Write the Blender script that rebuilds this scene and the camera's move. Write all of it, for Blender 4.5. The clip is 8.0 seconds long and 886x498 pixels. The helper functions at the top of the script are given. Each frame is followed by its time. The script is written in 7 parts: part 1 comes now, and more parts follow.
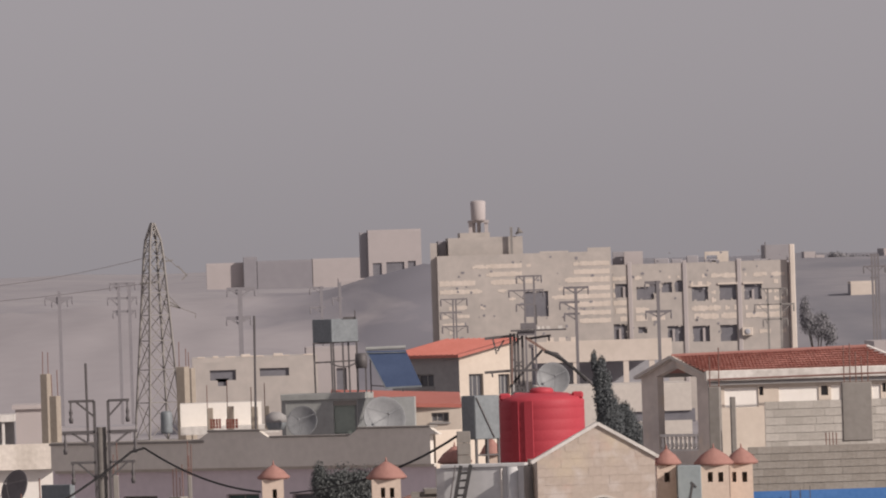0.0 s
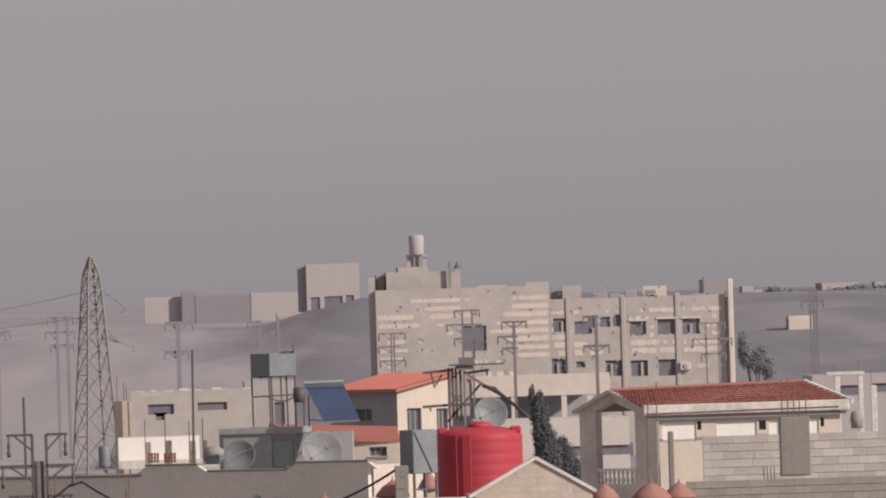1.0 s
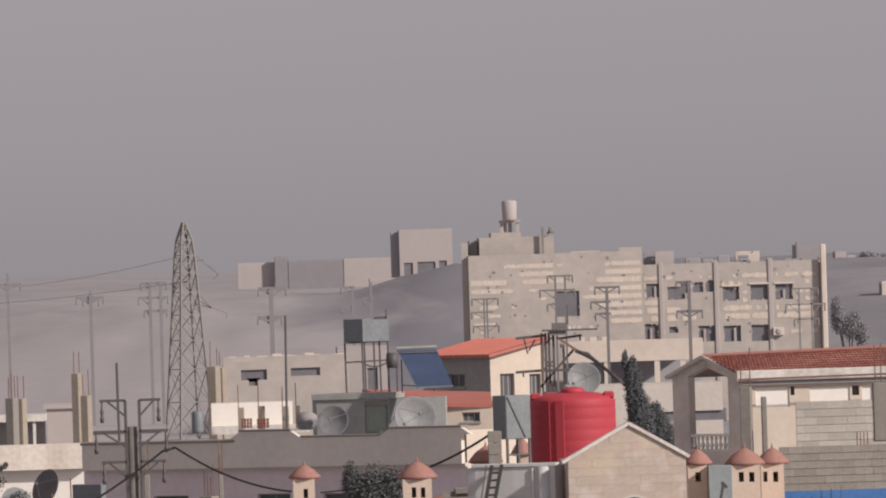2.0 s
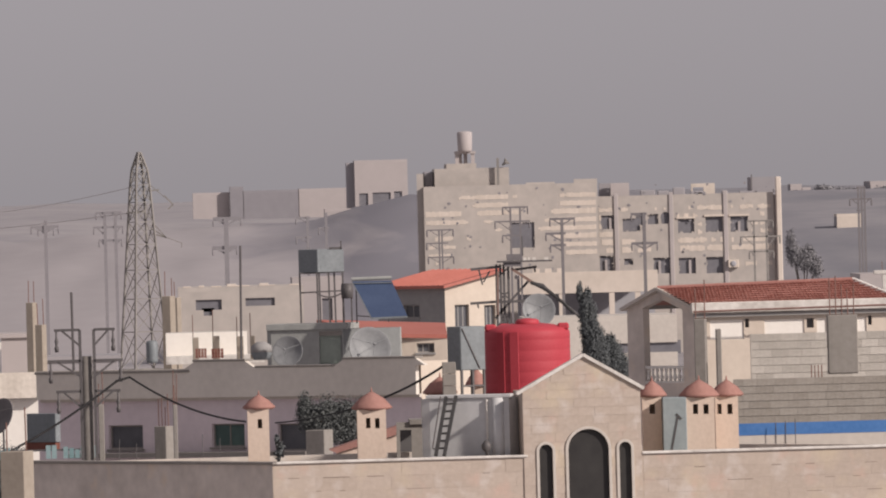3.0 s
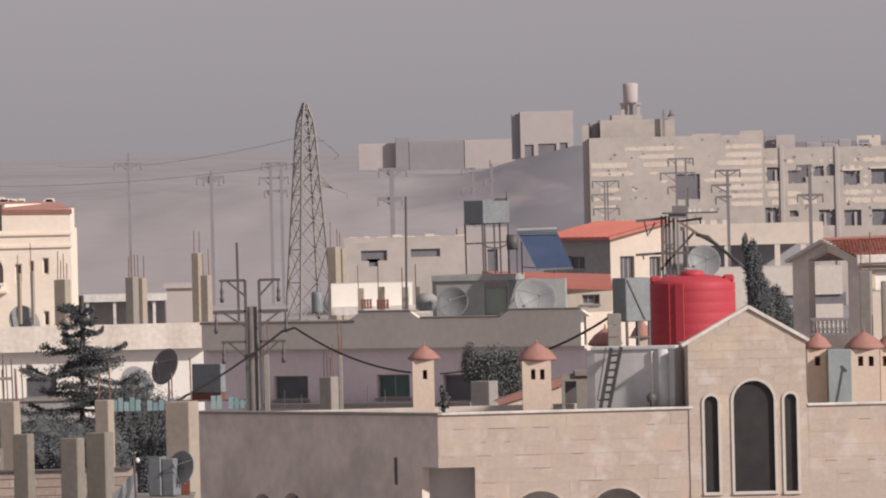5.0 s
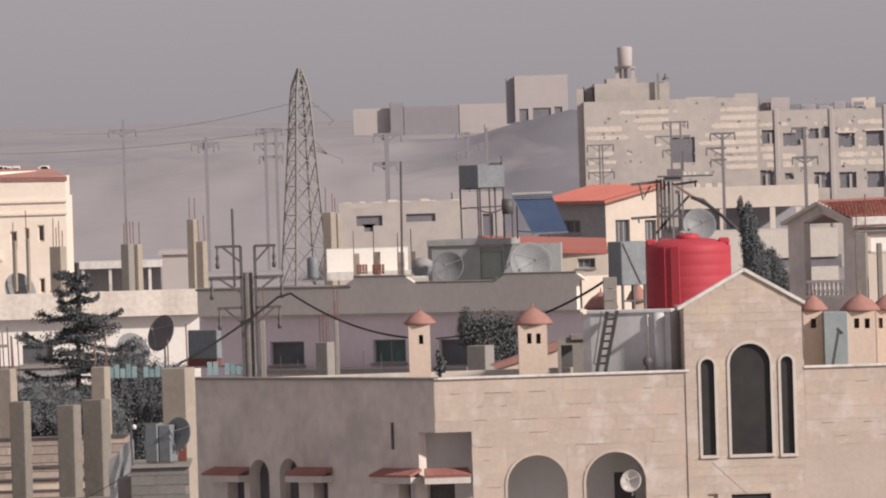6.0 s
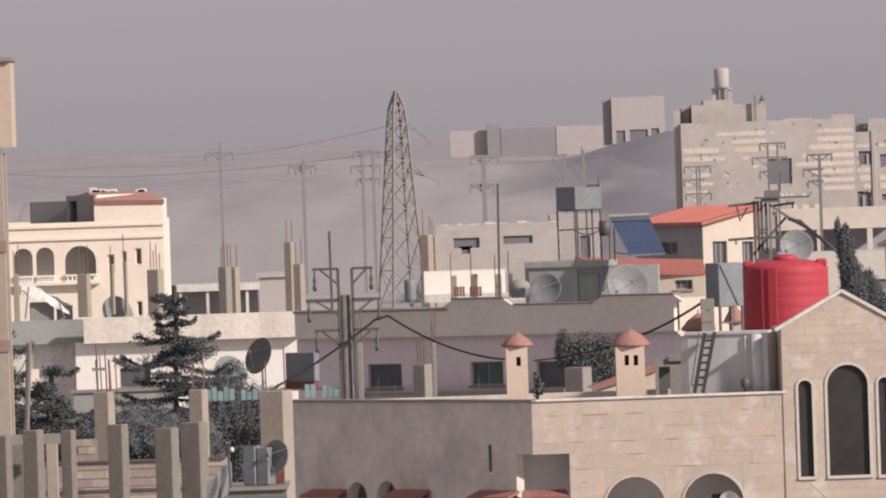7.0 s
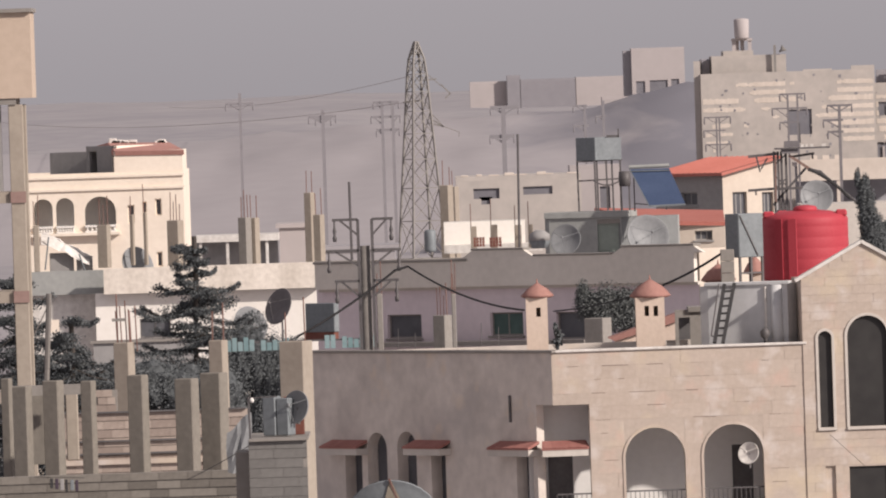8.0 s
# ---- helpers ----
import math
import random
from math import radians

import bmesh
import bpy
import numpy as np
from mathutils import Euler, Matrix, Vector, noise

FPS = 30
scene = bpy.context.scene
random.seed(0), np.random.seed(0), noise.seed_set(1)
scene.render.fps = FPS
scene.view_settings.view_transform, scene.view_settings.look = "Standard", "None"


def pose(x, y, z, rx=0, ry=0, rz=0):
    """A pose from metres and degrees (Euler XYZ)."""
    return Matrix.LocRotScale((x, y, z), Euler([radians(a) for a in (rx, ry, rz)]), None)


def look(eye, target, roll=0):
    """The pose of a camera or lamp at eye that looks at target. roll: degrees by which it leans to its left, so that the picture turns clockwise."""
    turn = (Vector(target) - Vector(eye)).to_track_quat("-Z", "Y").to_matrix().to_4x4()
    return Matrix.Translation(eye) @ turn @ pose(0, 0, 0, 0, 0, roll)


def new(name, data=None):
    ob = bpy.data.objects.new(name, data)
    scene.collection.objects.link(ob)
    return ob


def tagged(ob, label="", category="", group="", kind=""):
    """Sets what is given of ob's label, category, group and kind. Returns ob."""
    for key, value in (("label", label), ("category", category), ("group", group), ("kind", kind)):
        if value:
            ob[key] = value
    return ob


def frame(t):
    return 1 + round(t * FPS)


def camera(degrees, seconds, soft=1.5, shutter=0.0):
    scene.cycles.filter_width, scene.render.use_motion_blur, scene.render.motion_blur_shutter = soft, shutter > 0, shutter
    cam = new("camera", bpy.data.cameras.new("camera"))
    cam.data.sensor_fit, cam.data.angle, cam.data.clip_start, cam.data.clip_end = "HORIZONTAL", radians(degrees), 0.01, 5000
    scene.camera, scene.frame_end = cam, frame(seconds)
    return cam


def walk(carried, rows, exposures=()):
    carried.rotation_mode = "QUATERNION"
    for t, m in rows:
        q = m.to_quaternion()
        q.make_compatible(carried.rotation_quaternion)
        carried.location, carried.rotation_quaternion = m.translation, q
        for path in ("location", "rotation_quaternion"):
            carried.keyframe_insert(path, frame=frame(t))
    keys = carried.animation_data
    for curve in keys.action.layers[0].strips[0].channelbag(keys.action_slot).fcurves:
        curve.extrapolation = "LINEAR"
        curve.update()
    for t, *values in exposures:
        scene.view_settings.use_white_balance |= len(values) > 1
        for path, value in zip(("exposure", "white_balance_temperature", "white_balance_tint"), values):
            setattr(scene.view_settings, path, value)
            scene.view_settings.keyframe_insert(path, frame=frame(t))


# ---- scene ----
# A hand-held long lens on a roof, turning over a hazy town.
EYE = 17.0
cam = camera(4.4899, 8.0, soft=2.0)
ROWS = [
    (0.0, -1.3647, 0.0728, 1.808),
    (0.2, -1.4843, 0.0766, 1.852),
    (0.5, -1.6098, 0.1250, 1.918),
    (0.8, -1.6849, 0.2093, 1.823),
    (1.0, -1.6836, 0.2369, 1.760),
    (1.2, -1.6175, 0.2445, 1.806),
    (1.5, -1.3842, 0.1953, 1.876),
    (1.7, -1.2290, 0.1560, 1.829),
    (2.8, -1.3646, -0.2116, 1.573),
    (3.0, -1.4244, -0.2804, 1.527),
    (3.2, -1.4411, -0.3184, 1.647),
    (3.5, -1.3542, -0.2807, 1.826),
    (3.8, -1.0876, -0.2142, 1.880),
    (4.0, -0.8888, -0.1718, 1.916),
    (4.2, -0.6404, -0.1531, 1.807),
    (4.5, -0.4567, -0.2258, 1.644),
    (4.7, -0.5411, -0.3381, 1.324),
    (5.8, -0.6899, -0.7432, 1.750),
    (6.0, -0.5982, -0.6859, 1.745),
    (6.2, -0.5379, -0.5821, 1.781),
    (6.5, -0.4127, -0.5078, 1.835),
    (6.8, -0.2304, -0.4957, 1.874),
    (7.0, -0.1091, -0.5584, 1.900),
    (7.2, -0.0576, -0.6479, 1.866),
    (7.5, 0.0048, -0.7447, 1.816),
    (7.8, 0.0085, -0.8078, 1.866),
    (8.0, -0.0000, -0.8050, 1.900),
]
walk(cam, [(t, pose(0, 0, EYE, 90 + pitch, 0, yaw) @ pose(0, 0, 0, 0, 0, -roll)) for t, yaw, pitch, roll in ROWS],
     [(0.0, -0.08), (1.5, -0.07), (3.0, -0.02), (4.5, 0.03), (6.0, 0.12), (7.0, 0.16), (8.0, 0.18)])

# ---- light ----
world = bpy.data.worlds.new("hazy_sky")
scene.world = world
world.use_nodes = True
wn, wl = world.node_tree.nodes, world.node_tree.links
sky = wn.new("ShaderNodeTexSky")
sky.sky_type, sky.sun_disc = "NISHITA", False
SUN = Vector((0.80, -0.55, 0.52)).normalized()
sky.sun_elevation = math.asin(SUN.z)
sky.sun_rotation = math.atan2(SUN.x, SUN.y)
sky.dust_density, sky.air_density, sky.ozone_density = 1.0, 1.0, 1.0
grey = wn.new("ShaderNodeHueSaturation")
grey.inputs["Saturation"].default_value = 0.12
tint = wn.new("ShaderNodeMix")
tint.data_type, tint.blend_type = "RGBA", "MULTIPLY"
tint.inputs["Factor"].default_value = 1.0
tint.inputs[7].default_value = (1.0, 0.935, 1.0, 1)
wl.new(sky.outputs[0], grey.inputs["Color"])
wl.new(grey.outputs[0], tint.inputs[6])
veil = wn.new("ShaderNodeMix")
veil.data_type = "RGBA"
veil.inputs["Factor"].default_value = 0.65
veil.inputs[7].default_value = (3.22, 2.95, 3.16, 1)
wl.new(tint.outputs[2], veil.inputs[6])
wl.new(veil.outputs[2], wn["Background"].inputs["Color"])
wn["Background"].inputs["Strength"].default_value = 0.1
sun = new("sun", bpy.data.lights.new("sun", "SUN"))
sun.data.energy, sun.data.angle, sun.data.color = 3.95, radians(2.0), (1.0, 0.905, 0.835)
sun.matrix_world = look(SUN * 100, (0, 0, 0))


# ---- materials ----
def material(name, a, b, scale=0.6, grain=9.0, rough=0.85, bump=0.25, metal=0.0, random=0.0, streak=0.0, spec=0.3):
    """Two colours mixed by broad stains and by grain, in metres; streak adds rain streaks; random varies piece by piece."""
    m = bpy.data.materials.new(name)
    m.use_nodes = True
    n, l = m.node_tree.nodes, m.node_tree.links
    bsdf = n["Principled BSDF"]
    co = n.new("ShaderNodeTexCoord")
    broad, fine = n.new("ShaderNodeTexNoise"), n.new("ShaderNodeTexNoise")
    for tex, s, d in ((broad, scale, 4), (fine, grain, 6)):
        tex.inputs["Scale"].default_value, tex.inputs["Detail"].default_value = s, d
        l.new(co.outputs["Object"], tex.inputs["Vector"])
    if streak:
        mp = n.new("ShaderNodeMapping")
        mp.inputs["Scale"].default_value = (1, 1, 0.12)
        l.new(co.outputs["Object"], mp.inputs["Vector"])
        l.new(mp.outputs[0], broad.inputs["Vector"])
    add = n.new("ShaderNodeMath")
    add.operation = "MULTIPLY_ADD"
    add.inputs[1].default_value = 0.45
    l.new(fine.outputs[0], add.inputs[0])
    half = n.new("ShaderNodeMath")
    half.operation = "MULTIPLY"
    half.inputs[1].default_value = 0.55
    l.new(broad.outputs[0], half.inputs[0])
    l.new(half.outputs[0], add.inputs[2])
    last = add.outputs[0]
    if random:
        info = n.new("ShaderNodeObjectInfo")
        isle = n.new("ShaderNodeNewGeometry")
        both = n.new("ShaderNodeMath")
        l.new(info.outputs["Random"], both.inputs[0])
        l.new(isle.outputs["Random Per Island"], both.inputs[1])
        frac = n.new("ShaderNodeMath")
        frac.operation = "FRACT"
        l.new(both.outputs[0], frac.inputs[0])
        vary = n.new("ShaderNodeMath")
        vary.operation = "MULTIPLY_ADD"
        vary.inputs[1].default_value = random
        l.new(frac.outputs[0], vary.inputs[0])
        low = n.new("ShaderNodeMath")
        low.operation = "SUBTRACT"
        low.inputs[1].default_value = random / 2
        l.new(last, low.inputs[0])
        l.new(low.outputs[0], vary.inputs[2])
        last = vary.outputs[0]
    ramp = n.new("ShaderNodeValToRGB")
    ramp.color_ramp.elements[0].position, ramp.color_ramp.elements[1].position = 0.3, 0.7
    ramp.color_ramp.elements[0].color, ramp.color_ramp.elements[1].color = (*a, 1), (*b, 1)
    l.new(last, ramp.inputs[0])
    l.new(ramp.outputs[0], bsdf.inputs["Base Color"])
    bm_ = n.new("ShaderNodeBump")
    bm_.inputs["Strength"].default_value, bm_.inputs["Distance"].default_value = bump, 0.03
    l.new(fine.outputs[0], bm_.inputs["Height"])
    l.new(bm_.outputs[0], bsdf.inputs["Normal"])
    bsdf.inputs["Roughness"].default_value, bsdf.inputs["Metallic"].default_value = rough, metal
    bsdf.inputs["Specular IOR Level"].default_value = spec
    return m


def add_blotches(m, tints, scale=0.8):
    """Soft blotches of other tints spread over a surface, across the joints of its pieces."""
    n, l = m.node_tree.nodes, m.node_tree.links
    bsdf, where = n["Principled BSDF"], n.new("ShaderNodeNewGeometry")
    for i, (colour, low, high) in enumerate(tints):
        mp, blot, amount, mix = n.new("ShaderNodeMapping"), n.new("ShaderNodeTexNoise"), n.new("ShaderNodeMapRange"), n.new("ShaderNodeMix")
        mp.inputs["Location"].default_value = (7.3 * i, 3.1 * i, 5.7 * i)
        l.new(where.outputs["Position"], mp.inputs["Vector"])
        l.new(mp.outputs[0], blot.inputs["Vector"])
        blot.inputs["Scale"].default_value, blot.inputs["Detail"].default_value = scale * (1 + 0.6 * i), 5
        amount.inputs["From Min"].default_value, amount.inputs["From Max"].default_value = low, high
        amount.inputs["To Max"].default_value = 0.75
        l.new(blot.outputs[0], amount.inputs["Value"])
        mix.data_type = "RGBA"
        l.new(amount.outputs[0], mix.inputs["Factor"])
        l.new(bsdf.inputs["Base Color"].links[0].from_socket, mix.inputs[6])
        mix.inputs[7].default_value = (*colour, 1)
        l.new(mix.outputs[2], bsdf.inputs["Base Color"])


# Brighter, warmer copy of the white paint with sunlight put into it.
BRIGHT_WHITE = material("sunlit_white_paint", (0.78, 0.73, 0.665), (0.88, 0.835, 0.775), 0.6, 4, streak=1)
LIMESTONE = material("limestone", (0.446, 0.368, 0.308), (0.535, 0.448, 0.381), 0.8, 7, random=0.18)
add_blotches(LIMESTONE, (((0.60, 0.50, 0.37), 0.52, 0.72), ((0.57, 0.41, 0.34), 0.56, 0.74), ((0.60, 0.535, 0.49), 0.54, 0.7)))
JOINT = material("stone_joint", (0.425, 0.352, 0.296), (0.515, 0.434, 0.37), 0.8, 7)
GREY_RENDER = material("grey_render", (0.50, 0.442, 0.395), (0.76, 0.68, 0.61), 0.7, 2.6, bump=0.5)
add_blotches(GREY_RENDER, (((0.46, 0.415, 0.385), 0.5, 0.7), ((0.74, 0.60, 0.46), 0.6, 0.78)), 0.6)
CONCRETE = material("concrete", (0.22, 0.20, 0.18), (0.31, 0.285, 0.26), 0.7, 6, streak=1)
PALE_CONCRETE = material("pale_concrete", (0.46, 0.42, 0.38), (0.84, 0.80, 0.75), 0.8, 5, streak=1)
TAN_CONCRETE = material("tan_concrete", (0.30, 0.255, 0.21), (0.40, 0.345, 0.285), 0.8, 6)
WHITE_PAINT = material("white_paint", (0.66, 0.625, 0.58), (0.79, 0.76, 0.72), 0.6, 4, streak=1)
CREAM_PAINT = material("cream_paint", (0.565, 0.48, 0.40), (0.675, 0.59, 0.50), 0.6, 4)
PINK_RENDER = material("pink_render", (0.63, 0.545, 0.565), (0.74, 0.64, 0.66), 0.5, 4)
BEIGE_RENDER = material("beige_render", (0.50, 0.452, 0.405), (0.62, 0.565, 0.508), 0.4, 4, streak=1)
BAND_RENDER = material("olive_beige_band", (0.62, 0.57, 0.505), (0.76, 0.70, 0.625), 0.4, 4, streak=1)
# Grey that carries shade in its colour on walls turned from the sun.
SHADE_GREY = material("shade_grey_render", (0.27, 0.26, 0.255), (0.35, 0.335, 0.325), 0.5, 4)
ROOF_TILE = material("red_roof_tile", (0.35, 0.165, 0.138), (0.47, 0.25, 0.212), 0.9, 8, random=0.4)
AWNING_RED = material("dull_red_tile", (0.30, 0.125, 0.105), (0.39, 0.18, 0.152), 1.0, 9, random=0.2)
CLAY_CAP = material("clay_cap", (0.29, 0.145, 0.122), (0.40, 0.215, 0.18), 1.5, 9, streak=1)
RED_PLASTIC = material("red_plastic", (0.41, 0.042, 0.058), (0.48, 0.065, 0.085), 0.8, 20, rough=0.6, bump=0.05)
GALVANISED = material("galvanised_sheet", (0.17, 0.185, 0.195), (0.26, 0.28, 0.29), 1.2, 8, rough=0.6, metal=0.2)
RUST = material("rusted_bar", (0.17, 0.095, 0.08), (0.25, 0.15, 0.125), 2, 9)
DARK_STEEL = material("dark_steel", (0.10, 0.092, 0.092), (0.16, 0.148, 0.148), 2, 12, rough=0.6, metal=0.3)
PYLON_STEEL = material("pylon_steel", (0.20, 0.185, 0.175), (0.29, 0.27, 0.25), 1, 6, rough=0.7)
# Steel lightened in its colour to paint haze over far poles.
HAZED_STEEL = material("haze_greyed_steel", (0.17, 0.155, 0.16), (0.22, 0.205, 0.21), 1, 6)
DISH_METAL = material("dish_paint", (0.19, 0.195, 0.2), (0.265, 0.268, 0.272), 1.5, 8, rough=0.5)
DARK_DISH = material("dark_dish_mesh", (0.155, 0.143, 0.143), (0.215, 0.2, 0.2), 1.5, 8, rough=0.7, spec=0.1)
SOLAR = material("solar_glass", (0.045, 0.066, 0.125), (0.07, 0.098, 0.17), 1.2, 12, rough=0.45, bump=0.05)
BLUE_PAINT = material("blue_paint", (0.05, 0.15, 0.38), (0.09, 0.215, 0.48), 0.7, 8, rough=0.7)
GLASS = material("dark_window_glass", (0.08, 0.08, 0.09), (0.125, 0.125, 0.135), 0.7, 3, rough=0.2, bump=0.02)
TOWER_GLASS = material("dim_stair_glass", (0.034, 0.032, 0.032), (0.055, 0.052, 0.05), 0.6, 3, rough=0.35, bump=0.02, spec=0.2)
GREEN_GLASS = material("green_curtained_glass", (0.05, 0.085, 0.078), (0.085, 0.14, 0.125), 1.6, 3, rough=0.25, bump=0.02)
INNER = material("inner_plaster", (0.70, 0.675, 0.645), (0.80, 0.775, 0.75), 0.7, 5)
# Plaster darkened in its colour to stand in for unlit rooms.
DARK_ROOM = material("shade_dark_plaster", (0.10, 0.095, 0.095), (0.16, 0.15, 0.15), 0.7, 5)
BLOCK = material("concrete_block", (0.43, 0.395, 0.352), (0.60, 0.555, 0.50), 1.5, 10, random=0.35)
DARK_BLOCK = material("grey_block", (0.285, 0.255, 0.222), (0.385, 0.35, 0.31), 1.2, 10, random=0.25)
# Far colours from here have haze put in: paler and greyer with distance.
FAR_STONE = material("haze_paled_stone", (0.385, 0.35, 0.322), (0.52, 0.465, 0.422), 0.35, 1.6, bump=0.3)
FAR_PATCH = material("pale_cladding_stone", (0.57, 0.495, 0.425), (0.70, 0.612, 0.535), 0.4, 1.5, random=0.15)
FAR_ROOM = material("haze_grey_interior", (0.33, 0.325, 0.35), (0.42, 0.41, 0.43), 0.3, 2)
HAZE_STONE = material("haze_paled_wall", (0.40, 0.36, 0.35), (0.47, 0.42, 0.41), 0.1, 1.0, bump=0.03)
HAZE_SHADE = material("haze_mid_grey_wall", (0.245, 0.232, 0.25), (0.30, 0.285, 0.30), 0.1, 1.0, bump=0.03)
HAZE_DARK = material("haze_greyed_wall", (0.31, 0.292, 0.305), (0.36, 0.34, 0.352), 0.1, 1.0, bump=0.03)
# Soil paled toward the sky colour to paint in haze.
EARTH = material("haze_paled_soil", (0.26, 0.245, 0.265), (0.39, 0.36, 0.36), 0.035, 0.3, bump=0.05)
def add_scrub(m):
    """Dark scrub cover, greyed to paint in haze, on the eastern fields of the ground material, broken into patches."""
    n, l = m.node_tree.nodes, m.node_tree.links
    co, sep, rng_, patch = n.new("ShaderNodeTexCoord"), n.new("ShaderNodeSeparateXYZ"), n.new("ShaderNodeMapRange"), n.new("ShaderNodeTexNoise")
    l.new(co.outputs["Object"], sep.inputs[0])
    l.new(sep.outputs["X"], rng_.inputs["Value"])
    rng_.inputs["From Min"].default_value, rng_.inputs["From Max"].default_value = 38, 62
    mp = n.new("ShaderNodeMapping")
    mp.inputs["Scale"].default_value = (1, 0.25, 1)
    l.new(co.outputs["Object"], mp.inputs["Vector"])
    l.new(mp.outputs[0], patch.inputs["Vector"])
    patch.inputs["Scale"].default_value, patch.inputs["Detail"].default_value = 0.09, 5
    step = n.new("ShaderNodeMapRange")
    step.inputs["From Min"].default_value, step.inputs["From Max"].default_value = 0.38, 0.62
    step.inputs["To Min"].default_value, step.inputs["To Max"].default_value = 1.0, 0.45
    l.new(patch.outputs[0], step.inputs["Value"])
    both = n.new("ShaderNodeMath")
    both.operation = "MULTIPLY"
    l.new(rng_.outputs[0], both.inputs[0])
    l.new(step.outputs[0], both.inputs[1])
    mix = n.new("ShaderNodeMix")
    mix.data_type = "RGBA"
    bsdf = n["Principled BSDF"]
    old = bsdf.inputs["Base Color"].links[0].from_socket
    l.new(both.outputs[0], mix.inputs["Factor"])
    l.new(old, mix.inputs[6])
    mix.inputs[7].default_value = (0.205, 0.2, 0.22, 1)
    l.new(mix.outputs[2], bsdf.inputs["Base Color"])


add_scrub(EARTH)
# Dark tone lifted to paint in haze.
SCRUB = material("haze_lifted_grey", (0.20, 0.19, 0.204), (0.33, 0.312, 0.32), 0.07, 0.35)
# Needle and leaf tones are lifted a little to paint in haze.
NEEDLES = material("conifer_needles", (0.095, 0.102, 0.108), (0.145, 0.153, 0.154), 2, 12, random=0.1, spec=0.05)
OLIVE = material("olive_leaves", (0.10, 0.106, 0.106), (0.15, 0.156, 0.15), 2, 12, random=0.2, spec=0.05)
BARK = material("bark", (0.05, 0.042, 0.038), (0.10, 0.085, 0.075), 3, 14)
CABLE = material("black_cable", (0.04, 0.039, 0.04), (0.065, 0.062, 0.062), 2, 10, rough=0.7, spec=0.05)
TURQUOISE = material("turquoise_sheet", (0.17, 0.26, 0.27), (0.26, 0.35, 0.36), 1.5, 8, random=0.4)
BRICK_RED = material("stacked_red_brick", (0.16, 0.06, 0.045), (0.26, 0.11, 0.085), 2, 10, random=0.4)


# ---- builders ----
def part(name, bm, mat, parent=None, label="", at=None):
    me = bpy.data.meshes.new(name)
    bm.to_mesh(me)
    bm.free()
    me.materials.append(mat)
    ob = new(name, me)
    if parent is not None:
        ob.parent = parent
    if at is not None:
        ob.matrix_basis = at
    return tagged(ob, label)


def thing(name, label, category, at=None, group="", kind=""):
    ob = new(name)
    ob.empty_display_size = 0.3
    if at is not None:
        ob.matrix_basis = at
    return tagged(ob, label, category, group, kind)


def box(bm, x0, y0, z0, x1, y1, z1):
    v = [bm.verts.new((x, y, z)) for z in (z0, z1) for x, y in ((x0, y0), (x1, y0), (x1, y1), (x0, y1))]
    for f in ((3, 2, 1, 0), (4, 5, 6, 7), (0, 1, 5, 4), (1, 2, 6, 5), (2, 3, 7, 6), (3, 0, 4, 7)):
        bm.faces.new([v[i] for i in f])
    return bm


def boxes(*bs):
    bm = bmesh.new()
    for b in bs:
        box(bm, *b)
    return bm


def soft_box(x0, y0, z0, x1, y1, z1, r=0.02):
    bm = boxes((x0, y0, z0, x1, y1, z1))
    bmesh.ops.bevel(bm, geom=bm.edges[:], offset=r, segments=1, affect="EDGES")
    return bm


def bar(bm, a, b, w, d=None):
    """A square bar from a to b."""
    a, b = Vector(a), Vector(b)
    d = d or w
    z = (b - a).normalized()
    x = z.cross(Vector((0, 1, 0)) if abs(z.y) < 0.9 else Vector((1, 0, 0))).normalized()
    y = z.cross(x)
    v = [bm.verts.new(p + x * (i * w / 2) + y * (j * d / 2)) for p in (a, b) for i, j in ((-1, -1), (1, -1), (1, 1), (-1, 1))]
    for f in ((3, 2, 1, 0), (4, 5, 6, 7), (0, 1, 5, 4), (1, 2, 6, 5), (2, 3, 7, 6), (3, 0, 4, 7)):
        bm.faces.new([v[i] for i in f])
    return bm


def lathe(profile, n=20, cap=True):
    """Turned shape from (radius, height) pairs."""
    bm = bmesh.new()
    rings = [[bm.verts.new((r * math.cos(6.28318 * i / n), r * math.sin(6.28318 * i / n), z)) for i in range(n)] for r, z in profile]
    for a, b in zip(rings, rings[1:]):
        for i in range(n):
            bm.faces.new((a[i], a[(i + 1) % n], b[(i + 1) % n], b[i])).smooth = True
    if cap:
        bm.faces.new(rings[0][::-1])
        bm.faces.new(rings[-1])
    return bm


def rod(bm, pts, r, n=6):
    """A round rod or cable along points."""
    rings = []
    pts = [Vector(p) for p in pts]
    for i, p in enumerate(pts):
        z = (pts[min(i + 1, len(pts) - 1)] - pts[max(i - 1, 0)]).normalized()
        x = z.cross(Vector((0, 1, 0)) if abs(z.y) < 0.9 else Vector((1, 0, 0))).normalized()
        y = z.cross(x)
        rings.append([bm.verts.new(p + (x * math.cos(6.28318 * k / n) + y * math.sin(6.28318 * k / n)) * r) for k in range(n)])
    for a, b in zip(rings, rings[1:]):
        for i in range(n):
            bm.faces.new((a[i], a[(i + 1) % n], b[(i + 1) % n], b[i]))
    bm.faces.new(rings[0][::-1])
    bm.faces.new(rings[-1])
    return bm


def sag(a, b, drop, n=14):
    a, b = Vector(a), Vector(b)
    return [a.lerp(b, i / n) - Vector((0, 0, drop * 4 * (i / n) * (1 - i / n))) for i in range(n + 1)]


def cable(name, a, b, drop, r, label, mat=None):
    return tagged(part(name, rod(bmesh.new(), sag(a, b, drop), r), mat or CABLE), label, "cable")


